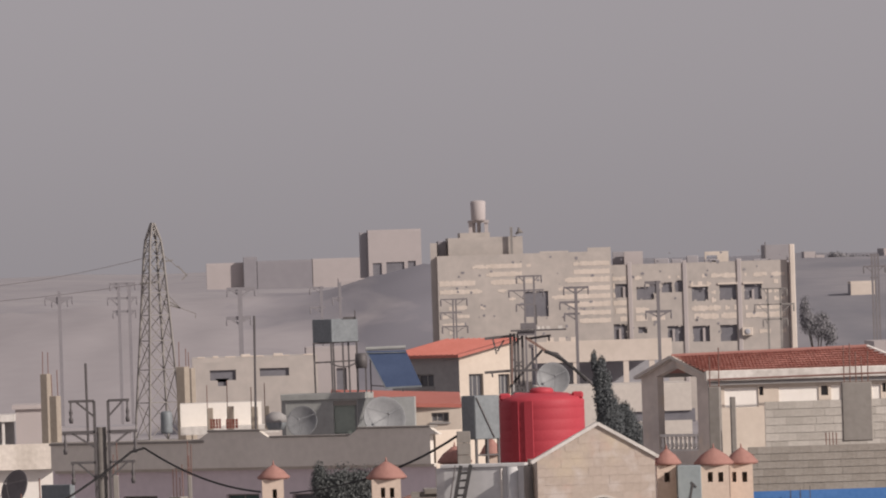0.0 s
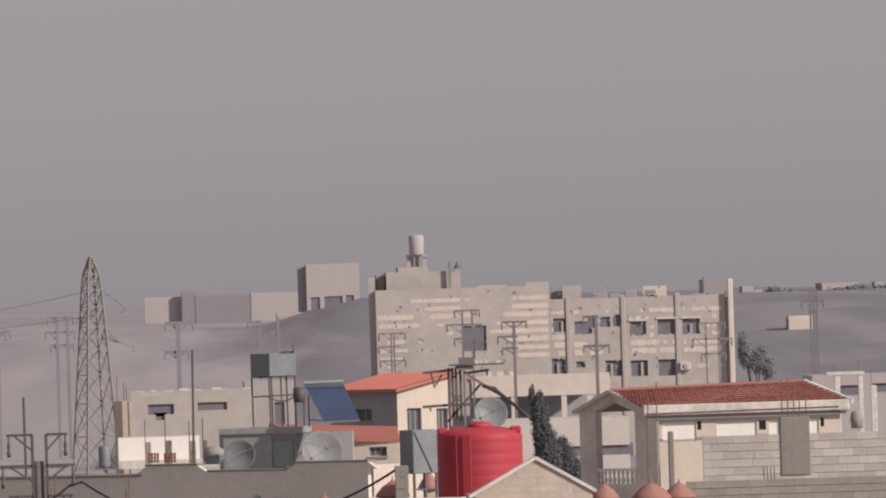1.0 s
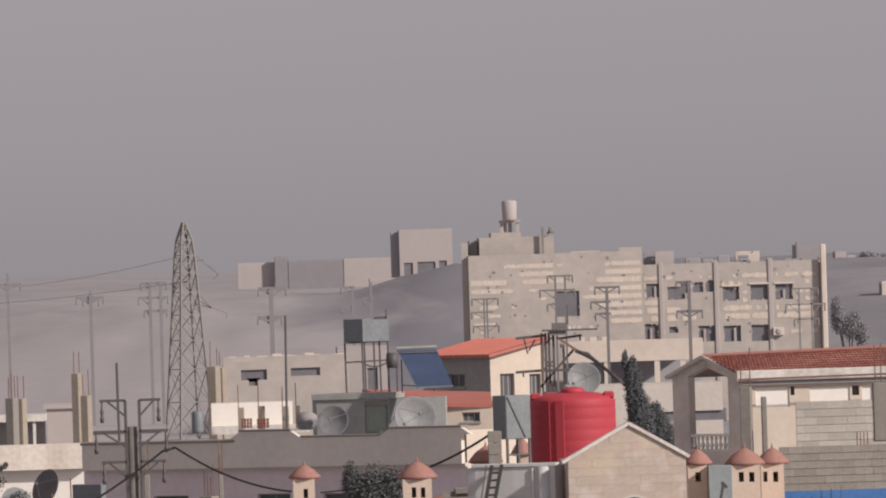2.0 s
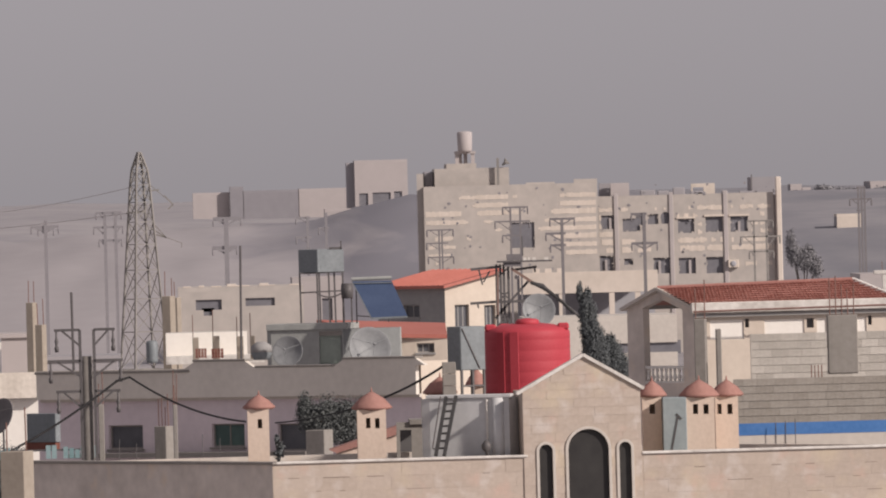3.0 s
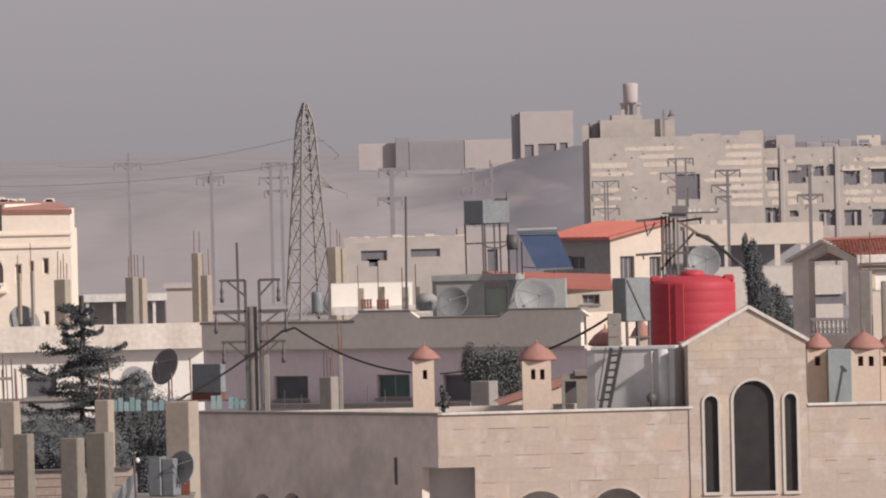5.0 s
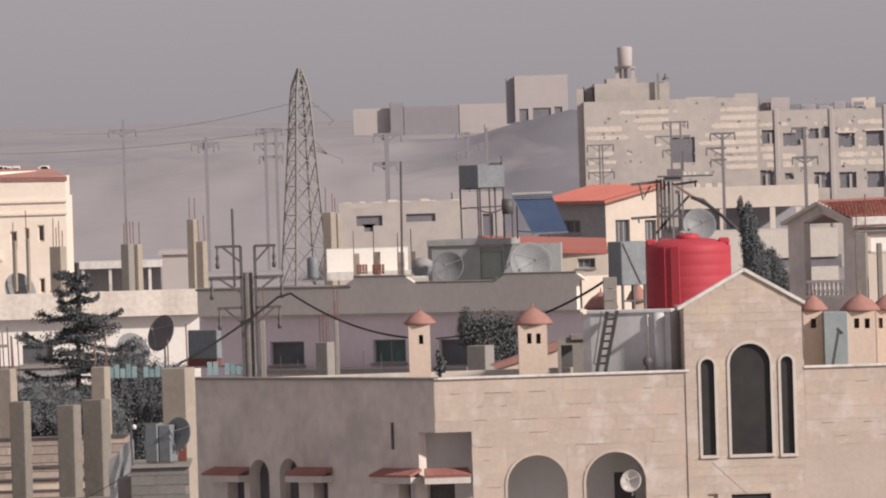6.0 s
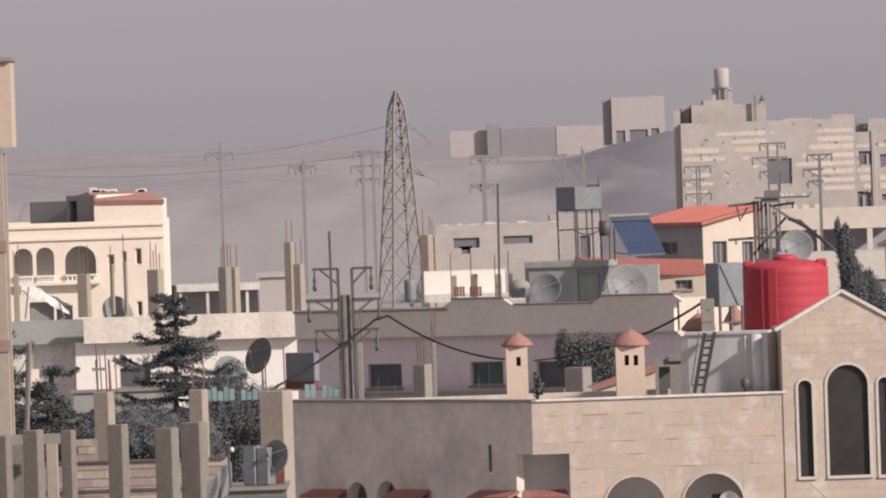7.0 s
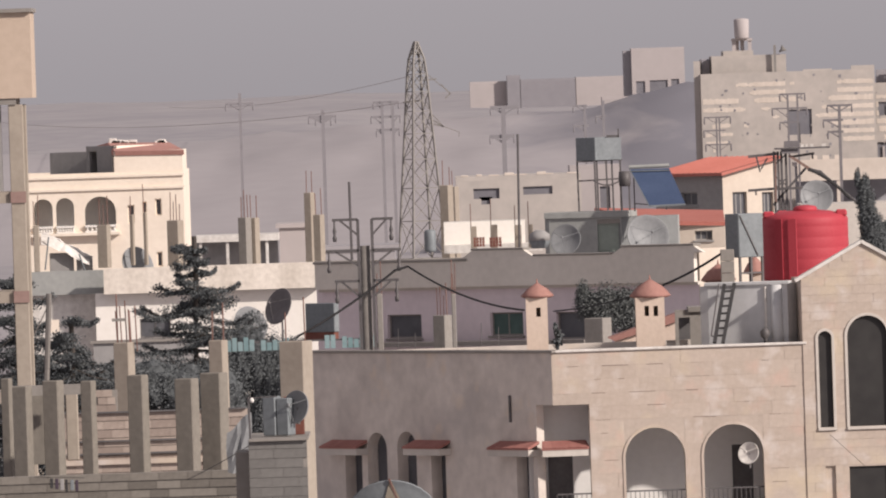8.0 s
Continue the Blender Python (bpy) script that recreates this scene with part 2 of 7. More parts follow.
def wall_mesh(u0, z0, u1, z1, thick, holes=()):
    """An upright wall along x, its face at y 0, with holes (u0, z0, u1, z1) right through; a fifth value of 1 gives a round arch."""
    us, zs = {u0, u1}, {z0, z1}
    hs = []
    for h in holes:
        a, b, c, d = max(h[0], u0), max(h[1], z0), min(h[2], u1), min(h[3], z1)
        arch = len(h) > 4 and h[4]
        spring = d - (c - a) / 2 if arch else d
        hs.append((a, b, c, d, spring, arch))
        us |= {a, c}
        zs |= {b, d, spring}
    us, zs = sorted(us), sorted(zs)
    bm = bmesh.new()
    seen = {}

    def vert(u, z):
        k = (round(u, 4), round(z, 4))
        if k not in seen:
            seen[k] = bm.verts.new((u, 0, z))
        return seen[k]

    for a, c in zip(us, us[1:]):
        for b, d in zip(zs, zs[1:]):
            m, k = (a + c) / 2, (b + d) / 2
            if any(h[0] < m < h[2] and h[1] < k < h[3] for h in hs) or c - a < 1e-4 or d - b < 1e-4:
                continue
            bm.faces.new((vert(a, b), vert(c, b), vert(c, d), vert(a, d)))
    for a, b, c, d, spring, arch in hs:
        if not arch:
            continue
        mid, r, n = (a + c) / 2, (c - a) / 2, 10
        for sign in (-1, 1):
            arc = [(mid + sign * r * math.cos(math.pi / 2 * i / n), spring + r * math.sin(math.pi / 2 * i / n)) for i in range(n + 1)]
            corner = vert(mid + sign * r, d)
            for p, q in zip(arc, arc[1:]):
                tri = [corner, vert(*p), vert(*q)]
                if len(set(tri)) == 3:
                    bm.faces.new(tri if sign < 0 else tri[::-1])
    bmesh.ops.recalc_face_normals(bm, faces=bm.faces[:])
    back = bmesh.ops.extrude_face_region(bm, geom=bm.faces[:])
    for g in back["geom"]:
        if isinstance(g, bmesh.types.BMVert):
            g.co.y += thick
    bmesh.ops.recalc_face_normals(bm, faces=bm.faces[:])
    return bm


def prism(pts, z0, z1):
    bm = bmesh.new()
    lo = [bm.verts.new((x, y, z0)) for x, y in pts]
    hi = [bm.verts.new((x, y, z1)) for x, y in pts]
    n = len(pts)
    bm.faces.new(lo[::-1])
    bm.faces.new(hi)
    for i in range(n):
        bm.faces.new((lo[i], lo[(i + 1) % n], hi[(i + 1) % n], hi[i]))
    bmesh.ops.recalc_face_normals(bm, faces=bm.faces[:])
    return bm


def house(label, corner, left, right, zs, mats, holes=((), ()), thick=0.25, base=0.0, category="house", roof_drop=0.6, roof_mat=None):
    """A walled house about its near corner: left = (angle, length) and right = (angle, length) of the two seen walls, two hidden walls behind,
    a flat roof below the parapet. Returns the house and the poses of its left and right wall."""
    h = thing("house", label, category)
    x, y = corner
    (al, ll), (ar, lr) = left, right
    pl, pr = pose(x, y, 0, 0, 0, al), pose(x, y, 0, 0, 0, ar)
    part("wall", wall_mesh(-ll, base, 0, zs, thick, holes[0]), mats[0], h, at=pl)
    part("wall", wall_mesh(0, base, lr, zs, thick, holes[1]), mats[1], h, at=pr)
    a = pl @ Vector((-ll, 0, 0))
    b = pr @ Vector((lr, 0, 0))
    c = a + b - Vector((x, y, 0))
    for p, q in ((a, c), (c, b)):
        d = q - p
        part("wall", wall_mesh(0, base, d.length, zs, thick), mats[0], h, at=Matrix.Translation(p) @ pose(0, 0, 0, 0, 0, math.degrees(math.atan2(d.y, d.x))))
    ctr = (a + b) / 2
    ins = [ctr + (p - ctr) * 0.985 for p in (a, Vector((x, y, 0)), b, c)]
    part("roof", prism([(p.x, p.y) for p in ins], zs - roof_drop - 0.25, zs - roof_drop), roof_mat or CONCRETE, h)
    return h, pl, pr


def lid(h, p, u0, u1, z, mat, out=0.08, high=0.08, deep=0.45, name="coping"):
    """A coping along the top of a wall."""
    return part(name, soft_box(u0 - out, -out, z, u1 + out, deep, z + high, 0.015), mat, h, at=p)


def window(h, p, r, frame_mat, pane_mat, depth=0.14, mullions=1, bars=0.05, sill=True):
    """A framed window in the hole r of the wall at pose p."""
    a, b, c, d = r[:4]
    w = part("window", boxes((a, depth, b, c, depth + 0.06, b + bars), (a, depth, d - bars, c, depth + 0.06, d),
                             (a, depth, b + bars, a + bars, depth + 0.06, d - bars), (c - bars, depth, b + bars, c, depth + 0.06, d - bars)), frame_mat, h, at=p)
    for i in range(mullions):
        m = a + (c - a) * (i + 1) / (mullions + 1)
        part("mullion", boxes((m - bars / 2, depth + 0.005, b + bars, m + bars / 2, depth + 0.055, d - bars)), frame_mat, w)
    part("pane", boxes((a + bars, depth + 0.02, b + bars, c - bars, depth + 0.03, d - bars)), pane_mat, w)
    if sill:
        part("sill", boxes((a - 0.06, -0.08, b - 0.07, c + 0.06, depth, b - 0.004)), frame_mat, w)
    return w


# ---- ground ----
def ground_height(x, y):
    def ease(a, b):
        s = min(1.0, max(0.0, (y - a) / (b - a)))
        return s * s * (3 - 2 * s)
    h = 4.5 * ease(450, 860) + 10.8 * ease(880, 1235) + 0.3 * ease(1300, 2300) + 0.6 * ease(2400, 3600)
    if y > 880:
        h += 1.3 * noise.noise(Vector((x / 60, y / 120, 2))) + 0.5 * noise.noise(Vector((x / 17, y / 40, 5)))
    return h


def build_ground():
    bm = bmesh.new()
    xs = [i * 5 for i in range(-30, 31)]
    xs = [-2000, -900, -400, -220] + xs + [220, 400, 900, 2000]
    ys = [-400, -100, 100, 250, 350, 450] + [450 + 30 * i for i in range(1, 14)] + [860 + 12 * i for i in range(1, 70)] + [1750 + 60 * i for i in range(16)] + [3000, 3400, 4000, 4700]
    rows = [[bm.verts.new((x * (0.6 + max(y, 0) / 1500), y, ground_height(x * (0.6 + max(y, 0) / 1500), y))) for x in xs] for y in ys]
    for a, b in zip(rows, rows[1:]):
        for i in range(len(xs) - 1):
            bm.faces.new((a[i], a[i + 1], b[i + 1], b[i])).smooth = True
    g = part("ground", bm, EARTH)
    tagged(g, "pale soil, haze put into its colour, rising to far hills", "ground", kind="structure")


build_ground()


def arch_trim(h, p, r, w=0.09, out=0.05, mat=None, sill=True):
    """A raised band round an arched opening r of the wall at pose p."""
    a, b, c, d = r[:4]
    mid, rad = (a + c) / 2, (c - a) / 2
    spring = d - rad
    inner = [(a, b)] + [(mid - rad * math.cos(math.pi * i / 16), spring + rad * math.sin(math.pi * i / 16)) for i in range(17)] + [(c, b)]
    outer = [(a - w, b)] + [(mid - (rad + w) * math.cos(math.pi * i / 16), spring + (rad + w) * math.sin(math.pi * i / 16)) for i in range(17)] + [(c + w, b)]
    bm = bmesh.new()
    ring = [[bm.verts.new((u, y, z)) for u, z in pts] for pts, y in ((inner, 0.02), (inner, -out), (outer, -out), (outer, 0.02))]
    for e, f in zip(ring, ring[1:]):
        for i in range(len(e) - 1):
            bm.faces.new((e[i], e[i + 1], f[i + 1], f[i]))
    t = part("arch_trim", bm, mat or WHITE_PAINT, h, at=p)
    if sill:
        part("sill", soft_box(a - w, -out - 0.03, b - 0.09, c + w, 0.1, b - 0.004, 0.01), mat or WHITE_PAINT, h, at=p)
    return t


def railing(h, p, u0, u1, z0, z1, y=0.1, step=0.12):
    r = part("railing", boxes((u0, y, z1 - 0.04, u1, y + 0.04, z1)), DARK_STEEL, h, at=p)
    part("bottom_rail", boxes((u0, y, z0, u1, y + 0.03, z0 + 0.03)), DARK_STEEL, r)
    n = max(2, int((u1 - u0) / step))
    for i in range(n + 1):
        u = u0 + (u1 - u0) * i / n
        part("baluster", boxes((u - 0.009, y + 0.005, z0 + 0.03, u + 0.009, y + 0.025, z1 - 0.04)), DARK_STEEL, r)
    return r


def stone_balusters(h, p, u0, u1, z0, z1, y, mat, n):
    r = part("balustrade", boxes((u0, y - 0.06, z1 - 0.1, u1, y + 0.1, z1), (u0, y - 0.06, z0, u1, y + 0.1, z0 + 0.08)), mat, h, at=p)
    hgt = z1 - z0 - 0.18
    for i in range(n):
        u = u0 + (u1 - u0) * (i + 0.5) / n
        b = part("baluster", lathe([(0.04, 0), (0.075, hgt * 0.3), (0.035, hgt * 0.6), (0.06, hgt * 0.85), (0.045, hgt)], 8), mat, r)
        b.location = (u, y + 0.02, z0 + 0.08)
    return r


def awning(h, p, u0, u1, zt, zb, out=0.42):
    """A small tiled canopy on brackets of the wall at pose p."""
    bm = bmesh.new()
    v = [bm.verts.new(c) for c in ((u0, 0, zt), (u1, 0, zt), (u1 + 0.05, -out, zb + 0.16), (u0 - 0.05, -out, zb + 0.16), (u0, 0, zt - 0.08), (u1, 0, zt - 0.08), (u1 + 0.05, -out, zb + 0.1), (u0 - 0.05, -out, zb + 0.1))]
    for f in ((0, 3, 2, 1), (4, 5, 6, 7), (0, 4, 7, 3), (1, 2, 6, 5), (3, 7, 6, 2), (0, 1, 5, 4)):
        bm.faces.new([v[i] for i in f])
    a = part("awning", bm, AWNING_RED, h, "small red tiled canopy", at=p)
    part("fascia", boxes((u0 - 0.03, -out + 0.02, zb - 0.08, u1 + 0.03, -0.003, zb + 0.1)), BEIGE_RENDER, a)
    n = int((u1 - u0) / 0.24)
    for i in range(n):
        u = u0 + (u1 - u0) * (i + 0.5) / n
        part("tile", bar(bmesh.new(), (u, -0.01, zt - 0.005), (u, -out - 0.02, zb + 0.155), 0.012, 0.225), AWNING_RED, a)


def courses(h, p, u0, z0, u1, z1, high, wide, mat, name, skip=(), out=0.012, joint=0.02, depth=0.03, seed=1, cap=300):
    """Stone slabs or blocks laid in courses on a wall face, each a piece of its own; they leave out the openings in skip."""
    rng = random.Random(seed)
    made, n = {}, 0
    rows = max(1, round((z1 - z0) / high))
    high = (z1 - z0) / rows
    for k in range(rows):
        u = u0 - (wide * 0.5 if k % 2 else 0)
        while u < u1 - 0.05:
            w = wide * rng.choice((0.8, 1.0, 1.0, 1.2))
            a, c = max(u, u0), min(u + w, u1)
            b, d = z0 + k * high, z0 + (k + 1) * high
            u += w
            spans = [(a, c)]
            for q in skip:
                if b < q[3] and d > q[1]:
                    spans = [p for e, f in spans for p in ((e, min(f, q[0] - 0.01)), (max(e, q[2] + 0.01), f)) if p[1] - p[0] > 0.01] if any(e < q[2] and f > q[0] for e, f in spans) else spans
            for a, c in spans:
                if c - a < 0.12:
                    continue
                key = round(c - a, 1)
                if key not in made:
                    bm = boxes((joint * 0.12, -out, joint / 2, key - joint * 0.12, depth, high - joint / 2))
                    me = bpy.data.meshes.new(name)
                    bm.to_mesh(me)
                    bm.free()
                    me.materials.append(mat)
                    made[key] = me
                ob = new(name, made[key])
                ob.parent = h
                ob.matrix_basis = p @ pose(a, rng.uniform(-0.004, 0.004), b) @ Matrix.Diagonal(((c - a) / key, 1, 1, 1))
                n += 1
                if n >= cap:
                    return


def column(label, r, y, mat, deep=None, rebar=3, base=None, turn=0.0, group="unfinished concrete columns"):
    """A bare concrete column r = (x0, z0, x1, z1) at depth y with starter bars on top."""
    x0, z0, x1, z1 = r
    w = x1 - x0
    deep = deep or w
    t = thing("concrete_column", label, "column", pose((x0 + x1) / 2, y, z0 if base is None else base, 0, 0, turn), group)
    hgt = z1 - (z0 if base is None else base)
    part("shaft", soft_box(-w / 2, -deep / 2, 0, w / 2, deep / 2, hgt, 0.02), mat, t)
    rng = random.Random(int(x0 * 10))
    for i in range(rebar):
        x = (-0.4 + 0.8 * i / max(1, rebar - 1)) * w
        part("rebar", rod(bmesh.new(), [(x, 0, hgt - 0.02), (x + rng.uniform(-0.02, 0.02), 0, hgt + rng.uniform(0.6, 1.15))], 0.019, 5), RUST, t)
    return t


def dish(label, centre, r, face, mat=None, squash=0.16, stand=0.6, group="satellite dishes"):
    """A satellite dish of radius r that faces along the vector face, with feed arms and a foot."""
    t = thing("satellite_dish", label, "dish", Matrix.Translation(centre), group)
    q = Vector(face).to_track_quat("Z", "Y").to_matrix().to_4x4()
    prof = [(r * k / 7, squash * 2 * r * (k / 7) ** 2) for k in range(8)]
    bm = lathe([(max(a, 0.01), b) for a, b in prof] + [(r * 1.02, prof[-1][1]), (r * 1.02, prof[-1][1] - 0.03)] + [(max(a, 0.01), b - 0.03) for a, b in prof[::-1]], 28, False)
    part("reflector", bm, mat or DISH_METAL, t, at=q)
    arm = bmesh.new()
    for i in range(3):
        an = 2.1 * i + 0.5
        rod(arm, [(r * 0.95 * math.cos(an), r * 0.95 * math.sin(an), squash * 1.9 * r), (0, 0, r * 0.9)], 0.008, 5)
    part("feed_arm", arm, mat or DISH_METAL, t, at=q)
    part("feed_horn", lathe([(0.04, r * 0.86), (0.05, r * 0.98), (0.03, r * 1.02)], 10), mat or DISH_METAL, t, at=q)
    st = bmesh.new()
    rod(st, [(0, 0, -r - stand), (0, 0.03, 0)], 0.035, 8)
    part("stand", st, DARK_STEEL, t)
    return t


# ---- near stone house ----
TOP = 9.74
LL, LR = -(-11.9), 18.98
win_l = [(*(-8.98, 5.33, -8.01, 7.52), 1), (*(-7.51, 5.35, -6.58, 7.56), 1), (-10.08, 5.32, -9.25, 6.88), (-5.88, 5.36, -5.18, 6.91), (-1.8, 5.41, -1, 6.94)]
log_l, log_r = (-0.8, 5.5, -0.14, 8.32), (-0.11, 5.49, 0.99, 8.31)
arch_a, arch_b = (*(1.94, 5.02, 3.58, 7.61), 1), (*(4.09, 5.02, 5.73, 7.63), 1)
near, NL, NR = house("large stone-clad house with a shaded rendered side and arched loggias", (2.85, 308, 9.76)[:2], (-55, LL), (4, LR), TOP, (GREY_RENDER, JOINT),
                     ([(log_l[0], log_l[1], 0, log_l[3])] + win_l, [(0, log_r[1], log_r[2], log_r[3]), arch_a, arch_b, (6.9 + 0.03, 0, 10.14 - 0.03, TOP)]), roof_drop=0.75)
lid(near, NL, -LL, 0.05, TOP, CONCRETE, 0.07, 0.07)
lid(near, NR, 0.1, 6.93, TOP, PALE_CONCRETE, 0.07, 0.07)
lid(near, NR, 10.21, LR, TOP, PALE_CONCRETE, 0.07, 0.07)
# loggia rooms
L0, L1 = 1.61, 6.09
part("loggia_wall", wall_mesh(L0, arch_a[1] - 0.3, L1, arch_a[3] + 0.5, 0.12, [(5.04, 4.85, 5.61, 7.01)]), INNER, near, at=NR @ pose(0, 1.9, 0))
# Unseen floor, made pale to bounce sunlight into the loggia.
part("loggia_floor", boxes((L0, 0.26, arch_a[1] - 0.35, L1, 1.9, arch_a[1] - 0.05)), INNER, near, at=NR)
part("loggia_ceiling", boxes((L0, 0.26, arch_a[3] + 0.25, L1, 1.9, arch_a[3] + 0.4)), INNER, near, at=NR)
part("door", soft_box(5.05, 1.94, arch_a[1], 5.62, 2.0, arch_a[3] - 0.5, 0.01), DARK_STEEL, near, "dark metal balcony door", at=NR)
for arc in (arch_a, arch_b):
    arch_trim(near, NR, arc, 0.07, 0.03, LIMESTONE, False)
    railing(near, NR, arc[0], arc[2], arc[1], 5.91)
CB = log_r[2]
part("corner_loggia_wall", wall_mesh(-0.6, log_r[1], CB + 0.3, log_r[3] + 0.3, 0.12, [(-0.08, 5.04, 0.6, 6.91)]), INNER, near, at=NR @ pose(0, 1.3, 0))
part("corner_loggia_ceiling", prism([(0.02, 0.26), (CB, 0.26), (CB, 1.3), (-0.7, 1.3)], log_r[3] + 0.02, log_r[3] + 0.16), INNER, near, at=NR)
part("door", soft_box(-0.07, 1.34, log_r[1], 0.61, 1.4, 6.94, 0.01), DARK_STEEL, near, "dark metal balcony door", at=NR)
railing(near, NR, 0.05, CB, log_r[1], 5.89, 0.06)
awning(near, NL, -10.7, -8.97, 7.31, 6.98)
awning(near, NL, -6.63, -4.93, 7.33, 7)
awning(near, NL, -2.56, -0.69, 7.33, 7)
awning(near, NR @ pose(0, 0.5, 0), -0.29, 0.91, 7.33, 6.99, 0.5)
def reveal(h, p, r, y0, y1, mat):
    """The plastered sides of a deep opening r, from y0 back to y1; a fifth value of 1 gives a round arch."""
    a, b, c, d = r[:4]
    if len(r) > 4:
        mid, rad = (a + c) / 2, (c - a) / 2
        line = [(a, b)] + [(mid - rad * math.cos(math.pi * i / 14), d - rad + rad * math.sin(math.pi * i / 14)) for i in range(15)] + [(c, b)]
    else:
        line = [(a, b), (a, d), (c, d), (c, b)]
    bm = bmesh.new()
    rings = []
    for off, y in ((0.0, y0), (0.0, y1), (0.06, y1), (0.06, y0)):
        rings.append([bm.verts.new((u + (off if u > (a + c) / 2 else -off), y, z + (off if z > b else -off))) for u, z in line])
    for e, f in zip(rings, rings[1:] + rings[:1]):
        for i in range(len(line)):
            j = (i + 1) % len(line)
            bm.faces.new((e[i], e[j], f[j], f[i]))
    bmesh.ops.recalc_face_normals(bm, faces=bm.faces[:])
    return part("reveal", bm, mat, h, at=p)


for wn_ in win_l:
    a, b, c, d = wn_[:4]
    reveal(near, NL, wn_, 0.252, 0.38, GREY_RENDER)
    leaf_ = part("window_leaf", boxes((a - 0.05, 0.36, b - 0.05, c + 0.05, 0.4, d + 0.05)), GLASS, near, "dark window glass", at=NL)
    part("leaf_frame", boxes((c - 0.05, 0.33, b, c, 0.357, d - 0.45), ((a + c) / 2 - 0.025, 0.33, b, (a + c) / 2 + 0.025, 0.357, d - 0.1)), DARK_STEEL, leaf_)
part("rain_spout", soft_box(-2.03, -0.05, 7.84, -1.95, 0.02, 8.58, 0.01), DARK_STEEL, near, at=NL)
rng = random.Random(5)
# gabled stair tower
T0, T1 = -0.33, 2.91
EAVE, APEX, TM = 11.54, 12.5, 1.36
TP = pose(10.06, 308.47, 0, 0, 0, 4)
slim_a, main_a, slim_b = (*(0.09, 7.45, 0.46, 10.08), 1), (*(0.89, 7.45, 2, 10.47), 1), (*(2.29, 7.43, 2.62, 10.09), 1)
low_a, low_b = (0.84, 4.58, 1.92, 6.36), (0.19, 4.62, 0.46, 6.39)
part("tower_wall", wall_mesh(T0, 0, T1, EAVE, 0.22, [slim_a, main_a, slim_b, low_a, low_b]), JOINT, near, at=TP)
for a, b in ((T0, T0 + 0.22), (T1 - 0.22, T1)):
    part("tower_wall", boxes((a, 0.22, 0, b, 2.4, EAVE)), LIMESTONE, near, at=TP)
part("tower_wall", boxes((T0, 2.4, TOP - 1, T1, 2.6, EAVE)), LIMESTONE, near, at=TP)
gb = bmesh.new()
fr = [gb.verts.new((u, y, z)) for y in (0, 0.22) for u, z in ((T0, EAVE), (T1, EAVE), (TM, APEX - 0.05))]
for f in ((0, 1, 2), (5, 4, 3), (0, 3, 4, 1), (1, 4, 5, 2), (2, 5, 3, 0)):
    gb.faces.new([fr[i] for i in f])
bmesh.ops.recalc_face_normals(gb, faces=gb.faces[:])
part("gable", gb, LIMESTONE, near, at=TP)
for a in (T0 - 0.16, T1 + 0.1):
    part("gable_coping", bar(bmesh.new(), (a, 0.1, EAVE - 0.06 + (0.06 if a > 0 else 0)), (TM, 0.1, APEX), 0.09, 0.36), PALE_CONCRETE, near, at=TP)
rb = bmesh.new()
fr = [rb.verts.new((u, y, z)) for y in (0.25, 1.1) for u, z in ((T0, EAVE), (TM, APEX - 0.1), (T1, EAVE))]
for f in ((0, 1, 4, 3), (1, 2, 5, 4), (3, 4, 5)):
    rb.faces.new([fr[i] for i in f])
part("tower_roof", rb, CONCRETE, near, at=TP)
for arc in (slim_a, main_a, slim_b):
    arch_trim(near, TP, arc, 0.075, 0.04, BEIGE_RENDER)
for r_ in (low_a, low_b, slim_a, main_a, slim_b):
    part("tower_pane", boxes((r_[0] - 0.05, 0.08, r_[1] - 0.05, r_[2] + 0.05, 0.095, r_[3] + 0.05)), LIMESTONE if r_ is low_b else TOWER_GLASS, near, "pale stone recess" if r_ is low_b else "dark window glass", at=TP)

# ---- on the near roof ----
def chimney(body, cap, holes, y, turn=-30.0):
    """A rendered flue with slots and a flared clay cap."""
    x0, z0, x1, z1 = body
    w = (x1 - x0) * 0.5
    mid = (x0 + x1) / 2
    t = thing("chimney", "cream rendered chimney with smoke slots and red clay cap", "chimney", pose(mid, y, TOP - 0.75), "chimneys on the stone house roof")
    zz = TOP - 0.75
    hs = [(a - mid, b - zz, c - mid, d - zz) for a, b, c, d in holes]
    part("flue", wall_mesh(-w, 0, w, z1 - zz, 0.12, hs), CREAM_CHIMNEY, t)
    part("flue_side", boxes((-w, 0.12, 0, -w + 0.1, 2 * w, z1 - zz), (w - 0.1, 0.12, 0, w, 2 * w, z1 - zz), (-w, 2 * w, 0, w, 2 * w + 0.1, z1 - zz)), CREAM_CHIMNEY, t)
    r = (cap[2] - cap[0]) / 2
    hh = cap[3] - z1
    c = part("cap", lathe([(r * 0.9, -0.02), (r * 1.14, 0.02), (r * 1.12, 0.07), (r * 0.95, hh * 0.34), (r * 0.72, hh * 0.6), (r * 0.36, hh * 0.84), (0.05, hh)], 8), CLAY_CAP, t)
    c.location = ((cap[0] + cap[2]) / 2 - mid, w, z1 - zz)
    f = part("finial", lathe([(0.02, 0), (0.03, 0.04), (0.01, 0.16)], 6), CLAY_CAP, t)
    f.location = ((cap[0] + cap[2]) / 2 - mid, w, z1 - zz + hh - 0.03)


